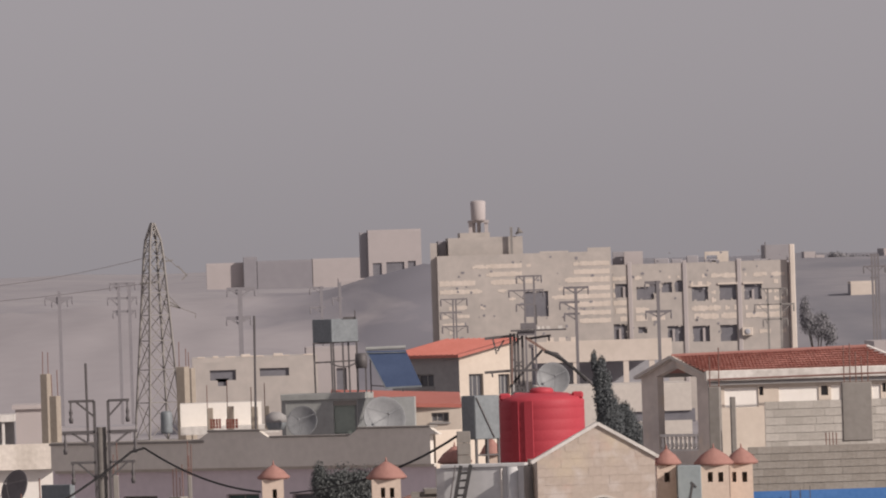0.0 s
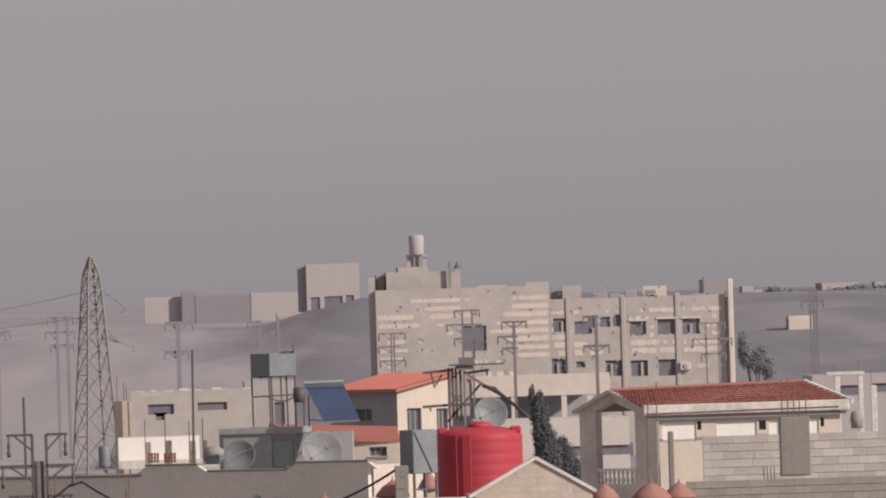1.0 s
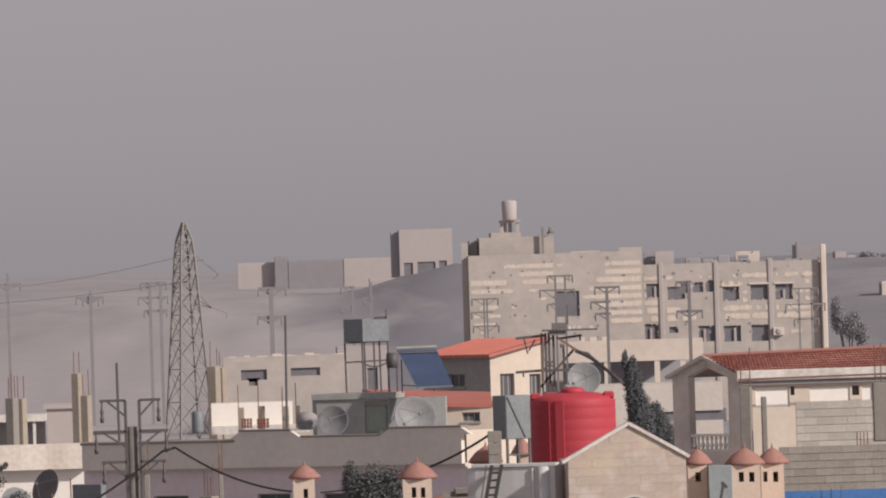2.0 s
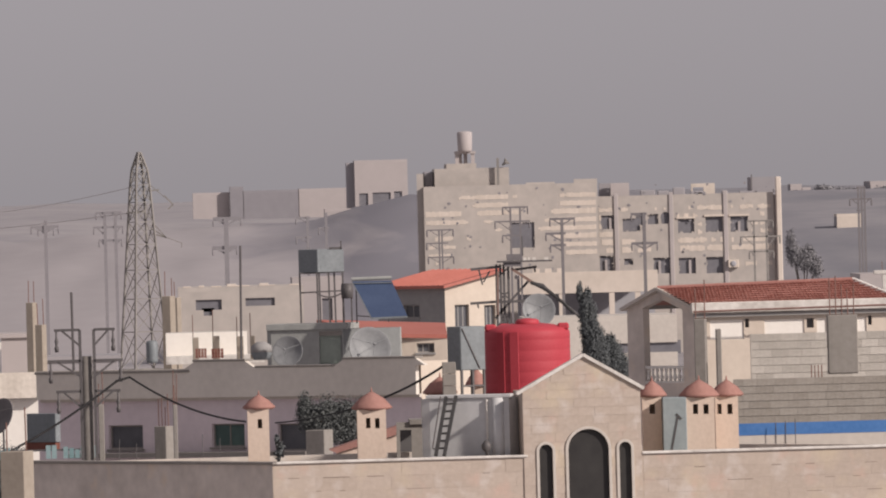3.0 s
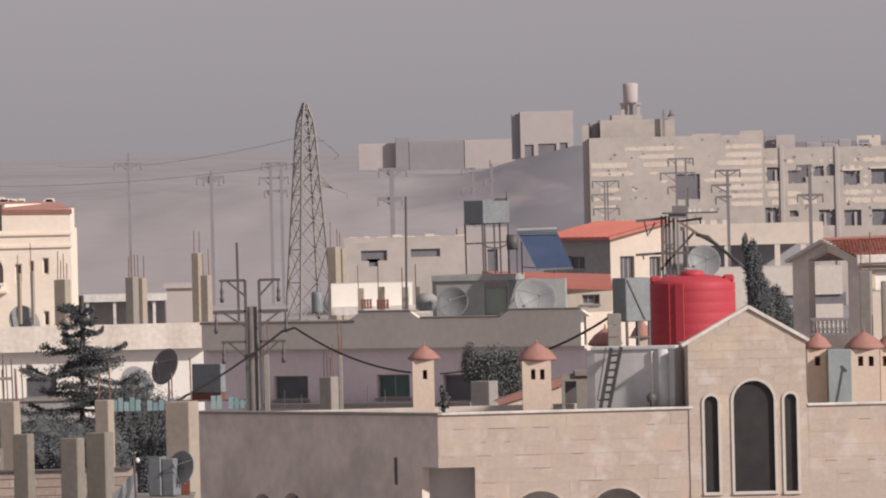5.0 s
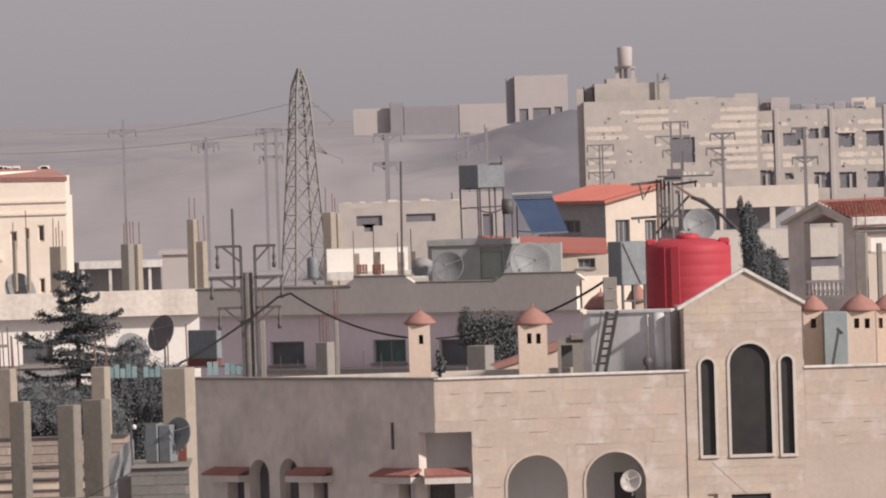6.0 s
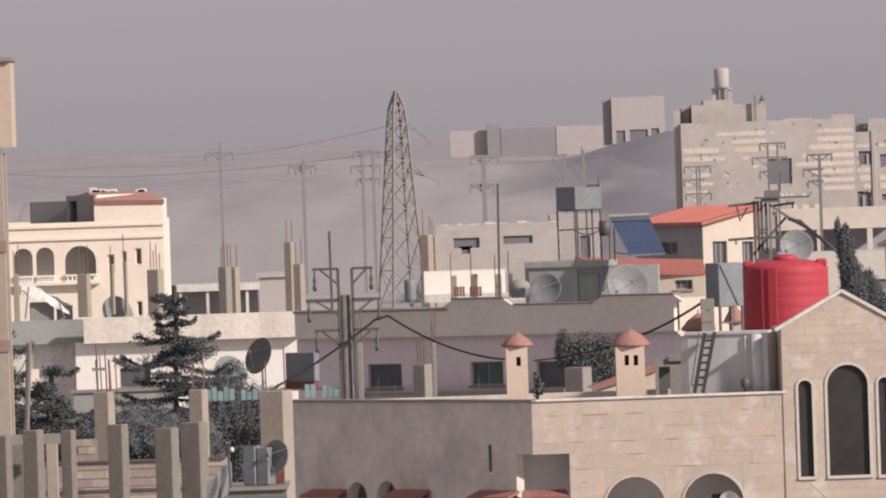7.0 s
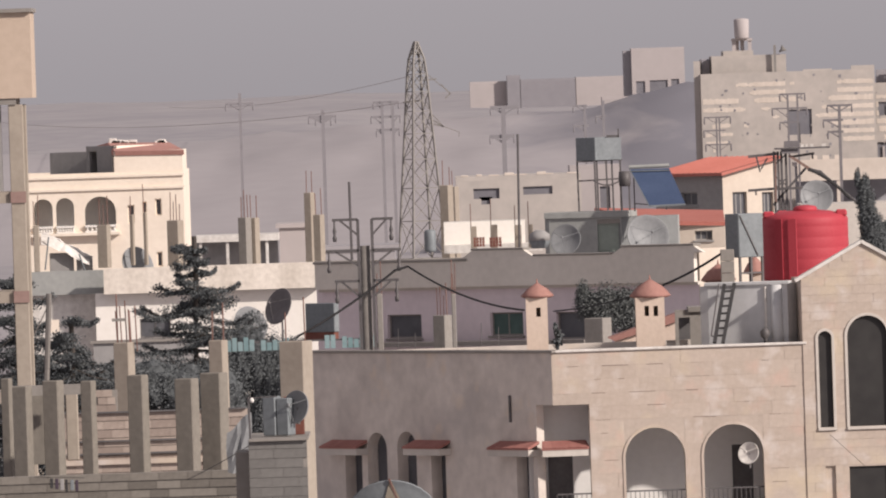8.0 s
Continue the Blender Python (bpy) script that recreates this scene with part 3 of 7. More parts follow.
CREAM_CHIMNEY = material("cream_chimney_render", (0.58, 0.46, 0.375), (0.70, 0.57, 0.475), 1.2, 8, streak=1)
chimney((2.22, 9.75, 2.81, 11.23), (2.15, 11.23, 2.94, 11.61), [(2.5, 10.7, 2.62, 10.95)], 310)
chimney((5.23, 9.74, 6.02, 11.13), (5.15, 11.12, 6.14, 11.61), [(5.47, 10.62, 5.59, 10.9), (5.72, 10.61, 5.84, 10.89)], 310)
chimney((7.35, 10.09, 7.98, 11.4), (7.25, 11.4, 8.11, 11.87), [], 316)
chimney((13.15, 9.8, 13.68, 11.24), (13.08, 11.24, 13.8, 11.67), [(13.35, 10.77, 13.5, 11.03)], 312)
chimney((14.35, 9.79, 15.14, 11.19), (14.25, 11.19, 15.24, 11.66), [(14.55, 10.73, 14.69, 11), (14.84, 10.72, 14.98, 10.99)], 312)
chimney((15.21, 9.79, 15.85, 11.18), (15.14, 11.18, 15.97, 11.62), [(15.27, 10.69, 15.39, 10.97), (15.55, 10.68, 15.69, 10.96)], 313)
# Added chimney whose cap stands in for a red roof patch behind the tank.
chimney((8.68, 10.96, 8.97, 11.54), (8.5, 11.54, 9.08, 12), [], 319)
rs = thing("roof_shed", "low shed with a sloping red roof behind the chimneys", "shed")
qa, qb, qc = (4.75, 331, 9.58), (6.8, 331, 10.25), (6.77, 331, 8.98)
part("roof", prism([(qa[0], qa[2]), (qb[0], qb[2]), (qb[0], qb[2] - 0.25), (qa[0] + 0.2, qa[2] - 0.1)], -1.6, 0), CLAY_CAP, rs, at=pose(0, 331, 0, 90, 0, 0))
part("wall", prism([(qa[0] + 0.2, qa[2] - 0.1), (qb[0] - 0.05, qb[2] - 0.26), (qc[0] - 0.05, qc[2]), (qa[0] + 0.2, qc[2])], -1.5, -0.12), CREAM_CHIMNEY, rs, at=pose(0, 331, 0, 90, 0, 0))
mb = thing("steel_tank", "tall grey-blue sheet steel tank with cross bracing", "tank", pose(14.02, 312.5, TOP - 0.75), "roof water tanks")
mw, mh = (14.36 - 13.7) / 2, 11.21 - TOP + 0.75
PALE_BLUE = material("pale_blue_sheet", (0.24, 0.275, 0.285), (0.31, 0.35, 0.36), 1.2, 8, rough=0.6)
part("shell", soft_box(-mw, -0.9, 0, mw, 0.2, mh, 0.02), PALE_BLUE, mb)
part("brace", bar(bar(bmesh.new(), (-mw * 0.3, -0.92, 0.75), (0.1, -0.92, mh - 0.5), 0.03), (0.05, -0.92, mh - 0.45), (mw * 0.6, -0.92, mh - 0.6), 0.03), DARK_STEEL, mb)

# stair room under the tanks
# White made cooler and dimmer to paint the room as shaded.
STAIR_WHITE = material("shade_cool_white", (0.50, 0.495, 0.495), (0.63, 0.622, 0.615), 0.7, 5, streak=1)
SX, SZ = 9.38, 11.38
sr, SL_, SR_ = house("low white stair room with shade put into its cool paint, flat roof", (SX, 309.2), (-17, (SX - 7.22) / 0.956), (60, 6.5), SZ, (STAIR_WHITE, STAIR_WHITE), base=TOP - 0.75, category="roof room", roof_drop=0.0)
sr.name = "stair_room"
lid(sr, SL_, -(SX - 7.19) / 0.956, 0.0, SZ, STAIR_WHITE, 0.06, 0.1, 0.3)
part("corner_pilaster", lathe([(0.17, TOP - 0.75), (0.17, SZ)], 14), STAIR_WHITE, sr, at=SL_ @ pose(-0.32, 0.02, 0))
part("downpipe", rod(bmesh.new(), [(-0.62, -0.04, TOP - 0.7), (-0.62, -0.04, SZ - 0.05)], 0.035, 8), PALE_CONCRETE, sr, at=SL_)

# red water tank
RT = (10.05, 313.5, 12.26)
rad = (11.26 - 8.85) / 2
tank = thing("water_tank", "large glossy red plastic water tank with ribs and lid", "tank", pose(RT[0], RT[1], SZ + 0.02), "roof water tanks")
H = 13.17 - SZ
prof = [(rad * 0.98, 0), (rad, 0.06)]
for i in range(1, 6):
    z = H * i / 6
    prof += [(rad, z - 0.05), (rad * 0.995, z - 0.015), (rad * 0.995, z + 0.015), (rad, z + 0.05)]
prof += [(rad, H - 0.1), (rad * 0.95, H), (rad * 0.6, H + 0.12), (rad * 0.3, H + 0.16), (0.05, H + 0.17)]
part("body", lathe(prof, 48), RED_PLASTIC, tank)
lp = part("lid", lathe([(0.33, 0), (0.33, 0.12), (0.27, 0.17), (0.05, 0.2)], 20), RED_PLASTIC, tank)
lp.location = (0.02, -0.25, H + 0.1)
for an in (-2.25, -1.9):
    q = part("rib", soft_box(-0.13, -0.014, 0.04, 0.13, 0.014, H - 0.06, 0.012), RED_PLASTIC, tank)
    q.matrix_basis = pose(rad * 1.0 * math.cos(an), rad * 1.0 * math.sin(an), 0, 0, 0, math.degrees(an) + 90)
for dx, dy in ((0.95, -0.5), (-0.95, -0.4), (0.3, 0.9), (-0.55, 0.8)):
    lug = part("lifting_lug", soft_box(-0.16, -0.08, 0, 0.16, 0.08, 0.2, 0.05), RED_PLASTIC, tank)
    lug.location = (dx * rad * 0.88, dy * rad * 0.7, H - 0.05)
# steel tank on legs
st = thing("steel_tank", "rusty-edged galvanised square water tank on steel legs", "tank", pose(8.16, 311.6, SZ, 0, 0, 30), "roof water tanks")
sz0, sz1 = 12.11 - SZ, 13.32 - SZ
part("shell", soft_box(0, 0, sz0, 0.8, 0.72, sz1, 0.02), GALVANISED, st)
part("brace", bar(bmesh.new(), (0.05, -0.015, sz1 - 0.05), (0.6, -0.015, sz0 + 0.05), 0.03), DARK_STEEL, st)
for a, b in ((0.04, 0.04), (0.76, 0.04), (0.04, 0.68), (0.76, 0.68), (0.4, 0.04)):
    part("leg", bar(bmesh.new(), (a, b, 0), (a, b, sz0), 0.06), DARK_STEEL, st)
part("crossbar", bar(bmesh.new(), (0.04, 0.04, 0.3), (0.76, 0.04, 0.3), 0.05), DARK_STEEL, st)
pier = (7.63, 11.43, 8, 12.37)
bp = thing("block_pier", "short grey concrete block pier on the stair room edge", "pier", pose(pier[0], 311, SZ))
for i in range(3):
    hh = (pier[3] - SZ) / 3
    part("block", soft_box(0, 0, i * hh, pier[2] - pier[0], 0.4, (i + 1) * hh - 0.012, 0.012), CONCRETE, bp)
# ladder
la = thing("ladder", "dark steel ladder leaning against the stair room", "ladder", pose(0, 0, 0))
fa, fb, ta, tb = (7.33, 308.75, 9.85), (7.56, 308.75, 9.84), (7.67, 309.42, 11.43), (7.94, 309.42, 11.45)
for a, b in ((fa, ta), (fb, tb)):
    part("rail", bar(bmesh.new(), a, b, 0.1), CABLE, la)
for i in range(1, 8):
    k = i / 8
    part("rung", bar(bmesh.new(), Vector(fa).lerp(Vector(ta), k), Vector(fb).lerp(Vector(tb), k), 0.06), CABLE, la)
pp = thing("leaning_pipe", "thin dark steel pipe leaning on the stair room", "pipe")
part("pipe", rod(rod(bmesh.new(), [(7.25, 308.8, 10.05), (7.52, 309.42, 11.45)], 0.02), [(7.25, 308.8, 10.05), (7.39, 308.8, 9.99)], 0.02), DARK_STEEL, pp)
fl = thing("roof_lantern", "small dark metal lantern on the parapet", "lantern", pose(*(8.73, 309, 9.8)))
part("lantern_body", lathe([(0.05, 0), (0.04, 0.1), (0.12, 0.18), (0.14, 0.3), (0.08, 0.38), (0.02, 0.44)], 10), DARK_STEEL, fl)
dish("small grey satellite dish on the stone house balcony", (8.18, 308.3, 6.81), 0.3, (-0.5, -1, 0.25), PALE_CONCRETE, stand=0.1)
hut = thing("roof_hut", "small grey roof hut with dark doorway", "hut")
part("hut_wall", wall_mesh(*(6.46, 9.46, 7.33, 10.6), 0.15, [(6.56, 9.38, 6.88, 10.38)]), CONCRETE, hut, at=pose(0, 318, 0))
part("hut_roof", boxes((6.84, 317.9, 10.53, 7.38, 320, 10.61 + 0.05)), CONCRETE, hut)
# Back of the hut room; its dark colour paints the unlit inside.
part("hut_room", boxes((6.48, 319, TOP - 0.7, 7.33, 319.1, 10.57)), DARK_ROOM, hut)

# ---- block walls and blue band behind ----
def block_wall(name, label, r, y, high, wide, mat, seed, back=None, joint=0.016):
    w = thing(name, label, "wall", kind="structure")
    x0, z0, x1, z1 = r
    part("mortar", boxes((x0, y + 0.02, z0, x1, y + 0.22, z1 - 0.01)), back or CONCRETE, w)
    courses(w, pose(0, y, 0), x0, z0, x1, z1, high, wide, mat, "block", out=0.012, joint=joint, seed=seed)
    return w


RB = (17.12, 11.03, 23.63, 12.66)
block_wall("wall_block_upper", "bare pale concrete block wall with uneven courses", RB, 330, 0.23, 0.5, BLOCK, 3, PALE_CONCRETE)
RD = (16.4, 10.12, 22.49, 11.42)
block_wall("wall_block_lower", "weathered grey concrete block wall in low courses", RD, 326, 0.22, 0.52, DARK_BLOCK, 4)
bb = thing("wall_blue_band", "white yard wall with a broad bright blue painted band", "wall", kind="structure")
r_ = (15.85, 9.83, 22.33, 10.17)
part("blue_band", boxes((r_[0], 323.99, r_[1], r_[2], 324.2, r_[3])), BLUE_PAINT, bb)
part("lower_wall", boxes((r_[0], 324.0, 0, r_[2], 324.2, r_[1])), BEIGE_RENDER, bb)
for i in range(5):
    q = (17.46, 323.7, 10.18)
    part("fence_post", rod(bmesh.new(), [(q[0] + i * 0.28 + (5 if i > 2 else 0), 323.8, q[2] - 1), (q[0] + i * 0.28 + (5 if i > 2 else 0), 323.8, q[2] + 0.05 * i)], 0.012), DARK_STEEL, bb)
column("grey concrete pier with rusty starter bars", (19.39, 11.44, 20.26, 13.15), 330.2, CONCRETE, 0.5, 5)
column("slim grey concrete pier with a rusty starter bar", (15.55, 11.21, 15.88, 13.13), 331, CONCRETE, 0.4, 2, base=0, turn=-10)
column("slim grey concrete pier at the block wall end", (16.09, 11.26, 16.24, 12.84), 329.6, CONCRETE, 0.4, 0, base=0)
rb_ = thing("rebar_bundle", "short rusty starter bars rising from the block wall", "rebar")
for i in range(4):
    q = (18.66, 325.5, 11.57)
    part("rebar", rod(bmesh.new(), [(q[0] + i * 0.1, 326.1, RD[3] - 0.02), (q[0] + i * 0.1, 326.1, RD[3] + 0.35)], 0.018, 5), RUST, rb_)

# ---- porch house with hipped tile roof ----
G = (18.38, 390, 12.86)
ph = thing("porch_house", "cream house with red tiled hip roof and gabled corner porch", "house")
PL_, PR_ = pose(G[0], G[1], 0, 0, 0, -50), pose(G[0], G[1], 0, 0, 0, 3)
GL, GR = -(-3.64), 6.67
ez, az = 12.92, 13.51
fz = 10.23
part("gable_wall", wall_mesh(-GL + 0.1, 0, -0.1, ez - 0.1, 0.3, [(-2.72, fz, -0.7, ez - 0.1)]), GREY_RENDER, ph, at=PL_)
for a, b in ((-GL + 0.15, -GL / 2), (-0.15, -GL / 2)):
    part("gable_rafter", bar(bmesh.new(), (a, 0.16, ez - 0.2), (b, 0.16, az - 0.22), 0.26, 0.3), GREY_RENDER, ph, at=PL_)
part("porch_ceiling", bar(bar(bmesh.new(), (-GL + 0.2, 1.9, ez - 0.12), (-GL / 2, 1.9, az - 0.14), 0.05, 3.2), (-GL / 2, 1.9, az - 0.14), (-0.2, 1.9, ez - 0.12), 0.05, 3.2), CONCRETE, ph, at=PL_)
for a in (-GL - 0.05, 0.12):
    part("verge", bar(bmesh.new(), (a, -0.06, ez - 0.12), (-GL / 2, -0.06, az), 0.11, 0.3), BEIGE_RENDER, ph, at=PL_)
open_r = [(0.47, 11.7, 1.65, 12.38), (2.36, 10.93, 3.75, 12.35), (4.18, 10.89, 4.53, 12.37), (5.59, 10.84, 5.91, 12.36)]
dark_r = [(1.69, 12.1, 1.83, 12.4), (3.83, 12.03, 4.08, 12.36), (5.97, 12.08, 6.1, 12.39)]
part("porch_wall", wall_mesh(0, 0, GR, ez - 0.05, 0.3, open_r + dark_r), CREAM_PAINT, ph, at=PR_)
# Added panels; their bright paint stands in for a sunlit wall beyond.
for r_ in open_r:
    part("shutter", boxes((r_[0], 0.05, r_[1], r_[2], 0.09, r_[3])), BRIGHT_WHITE, ph, "white panel painted as a sunlit wall beyond the opening", at=PR_)
for r_ in dark_r:
    part("window_slot", boxes((r_[0] - 0.02, 0.22, r_[1] - 0.02, r_[2] + 0.02, 0.26, r_[3] + 0.02)), GLASS, ph, "dark glass slot", at=PR_)
part("cornice", soft_box(-0.2, -0.35, 12.63 , GR + 0.3, 0, 13, 0.03), PALE_CONCRETE, ph, at=PR_)
part("cornice_line", boxes((-0.1, -0.2, 12.59 - 0.1, GR + 0.2, -0.003, 12.63 - 0.02)), SHADE_GREY, ph, at=PR_)
part("porch_floor", prism([(-GL, 0.3), (-0.2, 0.3), (-0.2, 4), (-GL, 4)], fz - 0.3, fz), CONCRETE, ph, at=PL_)
stone_balusters(ph, PL_, -2.75, -0.73, fz, 10.83, 0.1, WHITE_PAINT, 9)
a, b = PL_ @ Vector((-GL, 0, 0)), PR_ @ Vector((GR, 0, 0))
cc = a + b - Vector(G) * 1
cc.z = 0
part("eave_pipe", rod(bmesh.new(), [(18.23, 388.9, 12.7), (24.92, 389.3, 12.76)], 0.035, 6), RUST, ph, "rust-brown pipe under the eave")
# roof slopes laid in tile courses
ridge0 = PL_ @ Vector((-GL / 2, -0.12, 0))
ridge0.z = az
rdir = (PR_ @ Vector((1, 0, 0)) - PR_ @ Vector((0, 0, 0)))
ridge1 = ridge0 + rdir * (5.56 - ridge0.x + G[0])
ridge1.z = az + 0.12
e0, e1 = PR_ @ Vector((-0.12, -0.3, 0)), PR_ @ Vector((GR + 0.4, -0.3, 0))
e0.z = e1.z = ez
tb_ = bmesh.new()
N = 9
for k in range(N):
    lo0, lo1 = e0.lerp(ridge0, k / N), e1.lerp(ridge1, k / N)
    hi0, hi1 = e0.lerp(ridge0, (k + 1) / N), e1.lerp(ridge1, (k + 1) / N)
    M_ = 56
    for j in range(M_):
        p0, p1, q0, q1 = lo0.lerp(lo1, j / M_), lo0.lerp(lo1, (j + 1) / M_), hi0.lerp(hi1, j / M_), hi0.lerp(hi1, (j + 1) / M_)
        up = Vector((0, -0.02, 0.07))
        m0, m1 = (p0 + p1) / 2 + up * (1.25 + 0.3 * rng.random()), (q0 + q1) / 2 + up * 0.15
        v = [tb_.verts.new(c) for c in (p0 + up * 0.95, m0, p1 + up * 0.95, q1, m1, q0, p0.lerp(q0, 0.25), p1.lerp(q1, 0.25))]
        tb_.faces.new((v[0], v[1], v[4], v[5]))
        tb_.faces.new((v[1], v[2], v[3], v[4]))
        tb_.faces.new((v[6], v[7], v[2], v[1], v[0]))
tl = part("roof_tiles", tb_, ROOF_TILE, ph, "red clay pan tiles")
tagged(tl, kind="stuff")
rb2 = bmesh.new()
back1, back0 = cc + Vector((0, 0, ez)), a + Vector((0, 0, ez))
vs = [rb2.verts.new(c) for c in (e0, e1, ridge1, ridge0, back1, back0)]
for f in ((0, 1, 2, 3), (3, 2, 4, 5), (1, 4, 2)):
    rb2.faces.new([vs[i] for i in f])
part("roof", rb2, ROOF_TILE, ph)
part("hip_tile", rod(bmesh.new(), [ridge1, e1], 0.1, 6), PALE_CONCRETE, ph)
part("ridge_tile", rod(bmesh.new(), [ridge0, ridge1], 0.1, 6), ROOF_TILE, ph)

# ---- pink house behind ----
pk_top = 11.19
win_p = [(-13.05, 8.44, -11.61, 9.26), (-8.7, 8.47, -7.33, 9.27), (-5.94, 8.32, -4.6, 9.25)]
pink, PK, PKR = house("wide house with mauve rendered wall and grey parapet band", (8.68, 385, 11.28)[:2], (-35, -(-15.83)), (42, 5), 10.21, (PINK_RENDER, CREAM_PAINT), (win_p, ()), roof_drop=0.0)
for w_, g_ in zip(win_p, (GLASS, GREEN_GLASS, GLASS)):
    window(pink, PK, w_, CONCRETE, g_, mullions=1 if g_ is GREEN_GLASS else 0)
part("parapet_band", wall_mesh(-15.84, 10.19, 0.05, pk_top, 0.2), BAND_RENDER, pink, at=PK @ pose(0, -0.35, 0))
part("band_soffit", boxes((-15.84, -0.15, 10.21 - 0.12, 0.05, 0, 10.21)), BEIGE_RENDER, pink, at=PK)
lid(pink, PK @ pose(0, -0.35, 0), -15.84, -9.39, pk_top - 0.12, CONCRETE, 0.05, 0.09)
for a, b in ((-9.14, -7.01), (-2.91, 0.04)):
    part("raised_parapet", prism([(a - 0.4, pk_top), (b + 0.4, pk_top), (b, pk_top + 0.24), (a, pk_top + 0.24)], 0, 0.2), BAND_RENDER, pink, at=PK @ pose(0, -0.15, 0, 90, 0, 0))
    lid(pink, PK @ pose(0, -0.35, 0), a, b, pk_top + 0.24, CONCRETE, 0.04, 0.07)
lid(pink, PK @ pose(0, -0.35, 0), -6.55, -3.38, pk_top, CONCRETE, 0.04, 0.07)
part("balcony_ledge", boxes((-14.18, -0.9, 8.16, -4.2, 0, 8.31)), CONCRETE, pink, at=PK)
part("side_parapet", wall_mesh(0, 9.01, 4.9, 11.32, 0.2), CREAM_PAINT, pink, at=PKR @ pose(0, -0.05, 0))
column("grey balcony column with starter bars", (-0.32, 8.35, 0.13, 9.6), 372, CONCRETE, 0.5, 4, base=0, turn=-30)
column("slim grey balcony column", (-2.25, 8.38, -2.06, 10.34), 374, CONCRETE, 0.3, 2, base=0)
column("grey planter pier beside an olive tree", (4.59, 8.33, 5.28, 9.46), 366, CONCRETE, 0.6, 0, base=0, turn=-30)
column("slim concrete pier on the balcony", (0.22, 8.39, 0.36, 10.33), 370, CONCRETE, 0.3, 3, base=0)

# ---- red roof houses and solar heater in the middle ----
R0 = (11.71, 470, 13.18)
rz = R0[2]
wl_ = [(-2.42, 11.85, -1.48, 12.39)]
wr_ = [(0.46, 11.37, 1.14, 12.36), (1.87, 11.42, 2.41, 12.31)]
# Left wall is greyer than the cream one: its shade is painted in.
red, RL, RR = house("cream house with shade painted grey on one side and plain red sheet roof", R0[:2], (-45, -(-3.71)), (28, 2.52), rz - 0.08, (SHADE_GREY, CREAM_PAINT), (wl_, wr_), roof_drop=0.3)
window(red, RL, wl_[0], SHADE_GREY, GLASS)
for w_ in wr_:
    window(red, RR, w_, SHADE_GREY, GLASS, mullions=2)
top_z = 13.81
gb = bmesh.new()
rl_ = 2.52
fr = [gb.verts.new((u, y, z)) for y in (0, 0.2) for u, z in ((0, rz - 0.08), (rl_, rz - 0.08), (rl_, top_z - 0.08))]
for f in ((0, 1, 2), (5, 4, 3), (0, 3, 4, 1), (1, 4, 5, 2), (2, 5, 3, 0)):
    gb.faces.new([fr[i] for i in f])
bmesh.ops.recalc_face_normals(gb, faces=gb.faces[:])
part("gable", gb, CREAM_PAINT, red, at=RR)
rbm = bmesh.new()
a, b, c = RL @ Vector((-(-(-3.87)) - 0.2, -0.3, 0)), RL @ Vector((0.25, -0.3, 0)), RR @ Vector((rl_ + 0.2, -0.25, 0))
d = a + c - b
cs = [Vector((a.x, a.y, rz)), Vector((b.x, b.y, rz)), Vector((c.x, c.y, top_z)), Vector((d.x, d.y, top_z))]
vs = [rbm.verts.new(p) for p in cs] + [rbm.verts.new(p - Vector((0, 0, 0.12))) for p in cs]
for f in ((0, 1, 2, 3), (7, 6, 5, 4), (0, 4, 5, 1), (1, 5, 6, 2), (2, 6, 7, 3), (3, 7, 4, 0)):
    rbm.faces.new([vs[i] for i in f])
RED_SHEET = material("red_roof_sheet", (0.40, 0.13, 0.10), (0.48, 0.175, 0.14), 0.5, 5, rough=0.7)
part("roof", rbm, RED_SHEET, red, "orange-red roof sheet")
for i in range(1, 14):
    p, q = cs[0].lerp(cs[1], i / 14), cs[3].lerp(cs[2], i / 14)
    part("seam", bar(bmesh.new(), p + Vector((0, 0, 0.02)), q + Vector((0, 0, 0.02)), 0.05, 0.03), RED_SHEET, red)

S0 = (11.29, 452, 11.38)
sol, SLP, SRP = house("low cream house with shallow red roof under a solar heater", S0[:2], (-6, -(-2.45)), (50, 3), S0[2], (CREAM_PAINT, CREAM_PAINT), ([(-1.21, 10.66, -0.5, 11.04)], ()), roof_drop=0.0)
window(sol, SLP, (-1.21, 10.66, -0.5, 11.04), SHADE_GREY, GLASS, mullions=2)
rbm = bmesh.new()
cs = [(8.3, 451.97, 11.49), (11.31, 451.97, 11.37), (11.4, 458, 11.77), (6.19, 458, 12.03)]
cs = [Vector(c) for c in cs]
vs = [rbm.verts.new(p) for p in cs] + [rbm.verts.new(p - Vector((0, 0, 0.16))) for p in cs]
for f in ((0, 1, 2, 3), (7, 6, 5, 4), (0, 4, 5, 1), (1, 5, 6, 2), (2, 6, 7, 3), (3, 7, 4, 0)):
    rbm.faces.new([vs[i] for i in f])
part("roof", rbm, RED_SHEET, sol, "orange-red roof sheet")
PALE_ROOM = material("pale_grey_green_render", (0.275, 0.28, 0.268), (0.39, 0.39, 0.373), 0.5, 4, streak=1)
# Darker grey for the right wall only, painting it as unlit.
ROOM_GREY = material("shade_side_render", (0.16, 0.165, 0.165), (0.22, 0.225, 0.222), 0.5, 4)
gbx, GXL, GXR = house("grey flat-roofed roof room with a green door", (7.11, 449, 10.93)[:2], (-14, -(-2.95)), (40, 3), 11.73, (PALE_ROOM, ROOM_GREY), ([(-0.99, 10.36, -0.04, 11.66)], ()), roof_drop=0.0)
gbx.name = "roof_room"
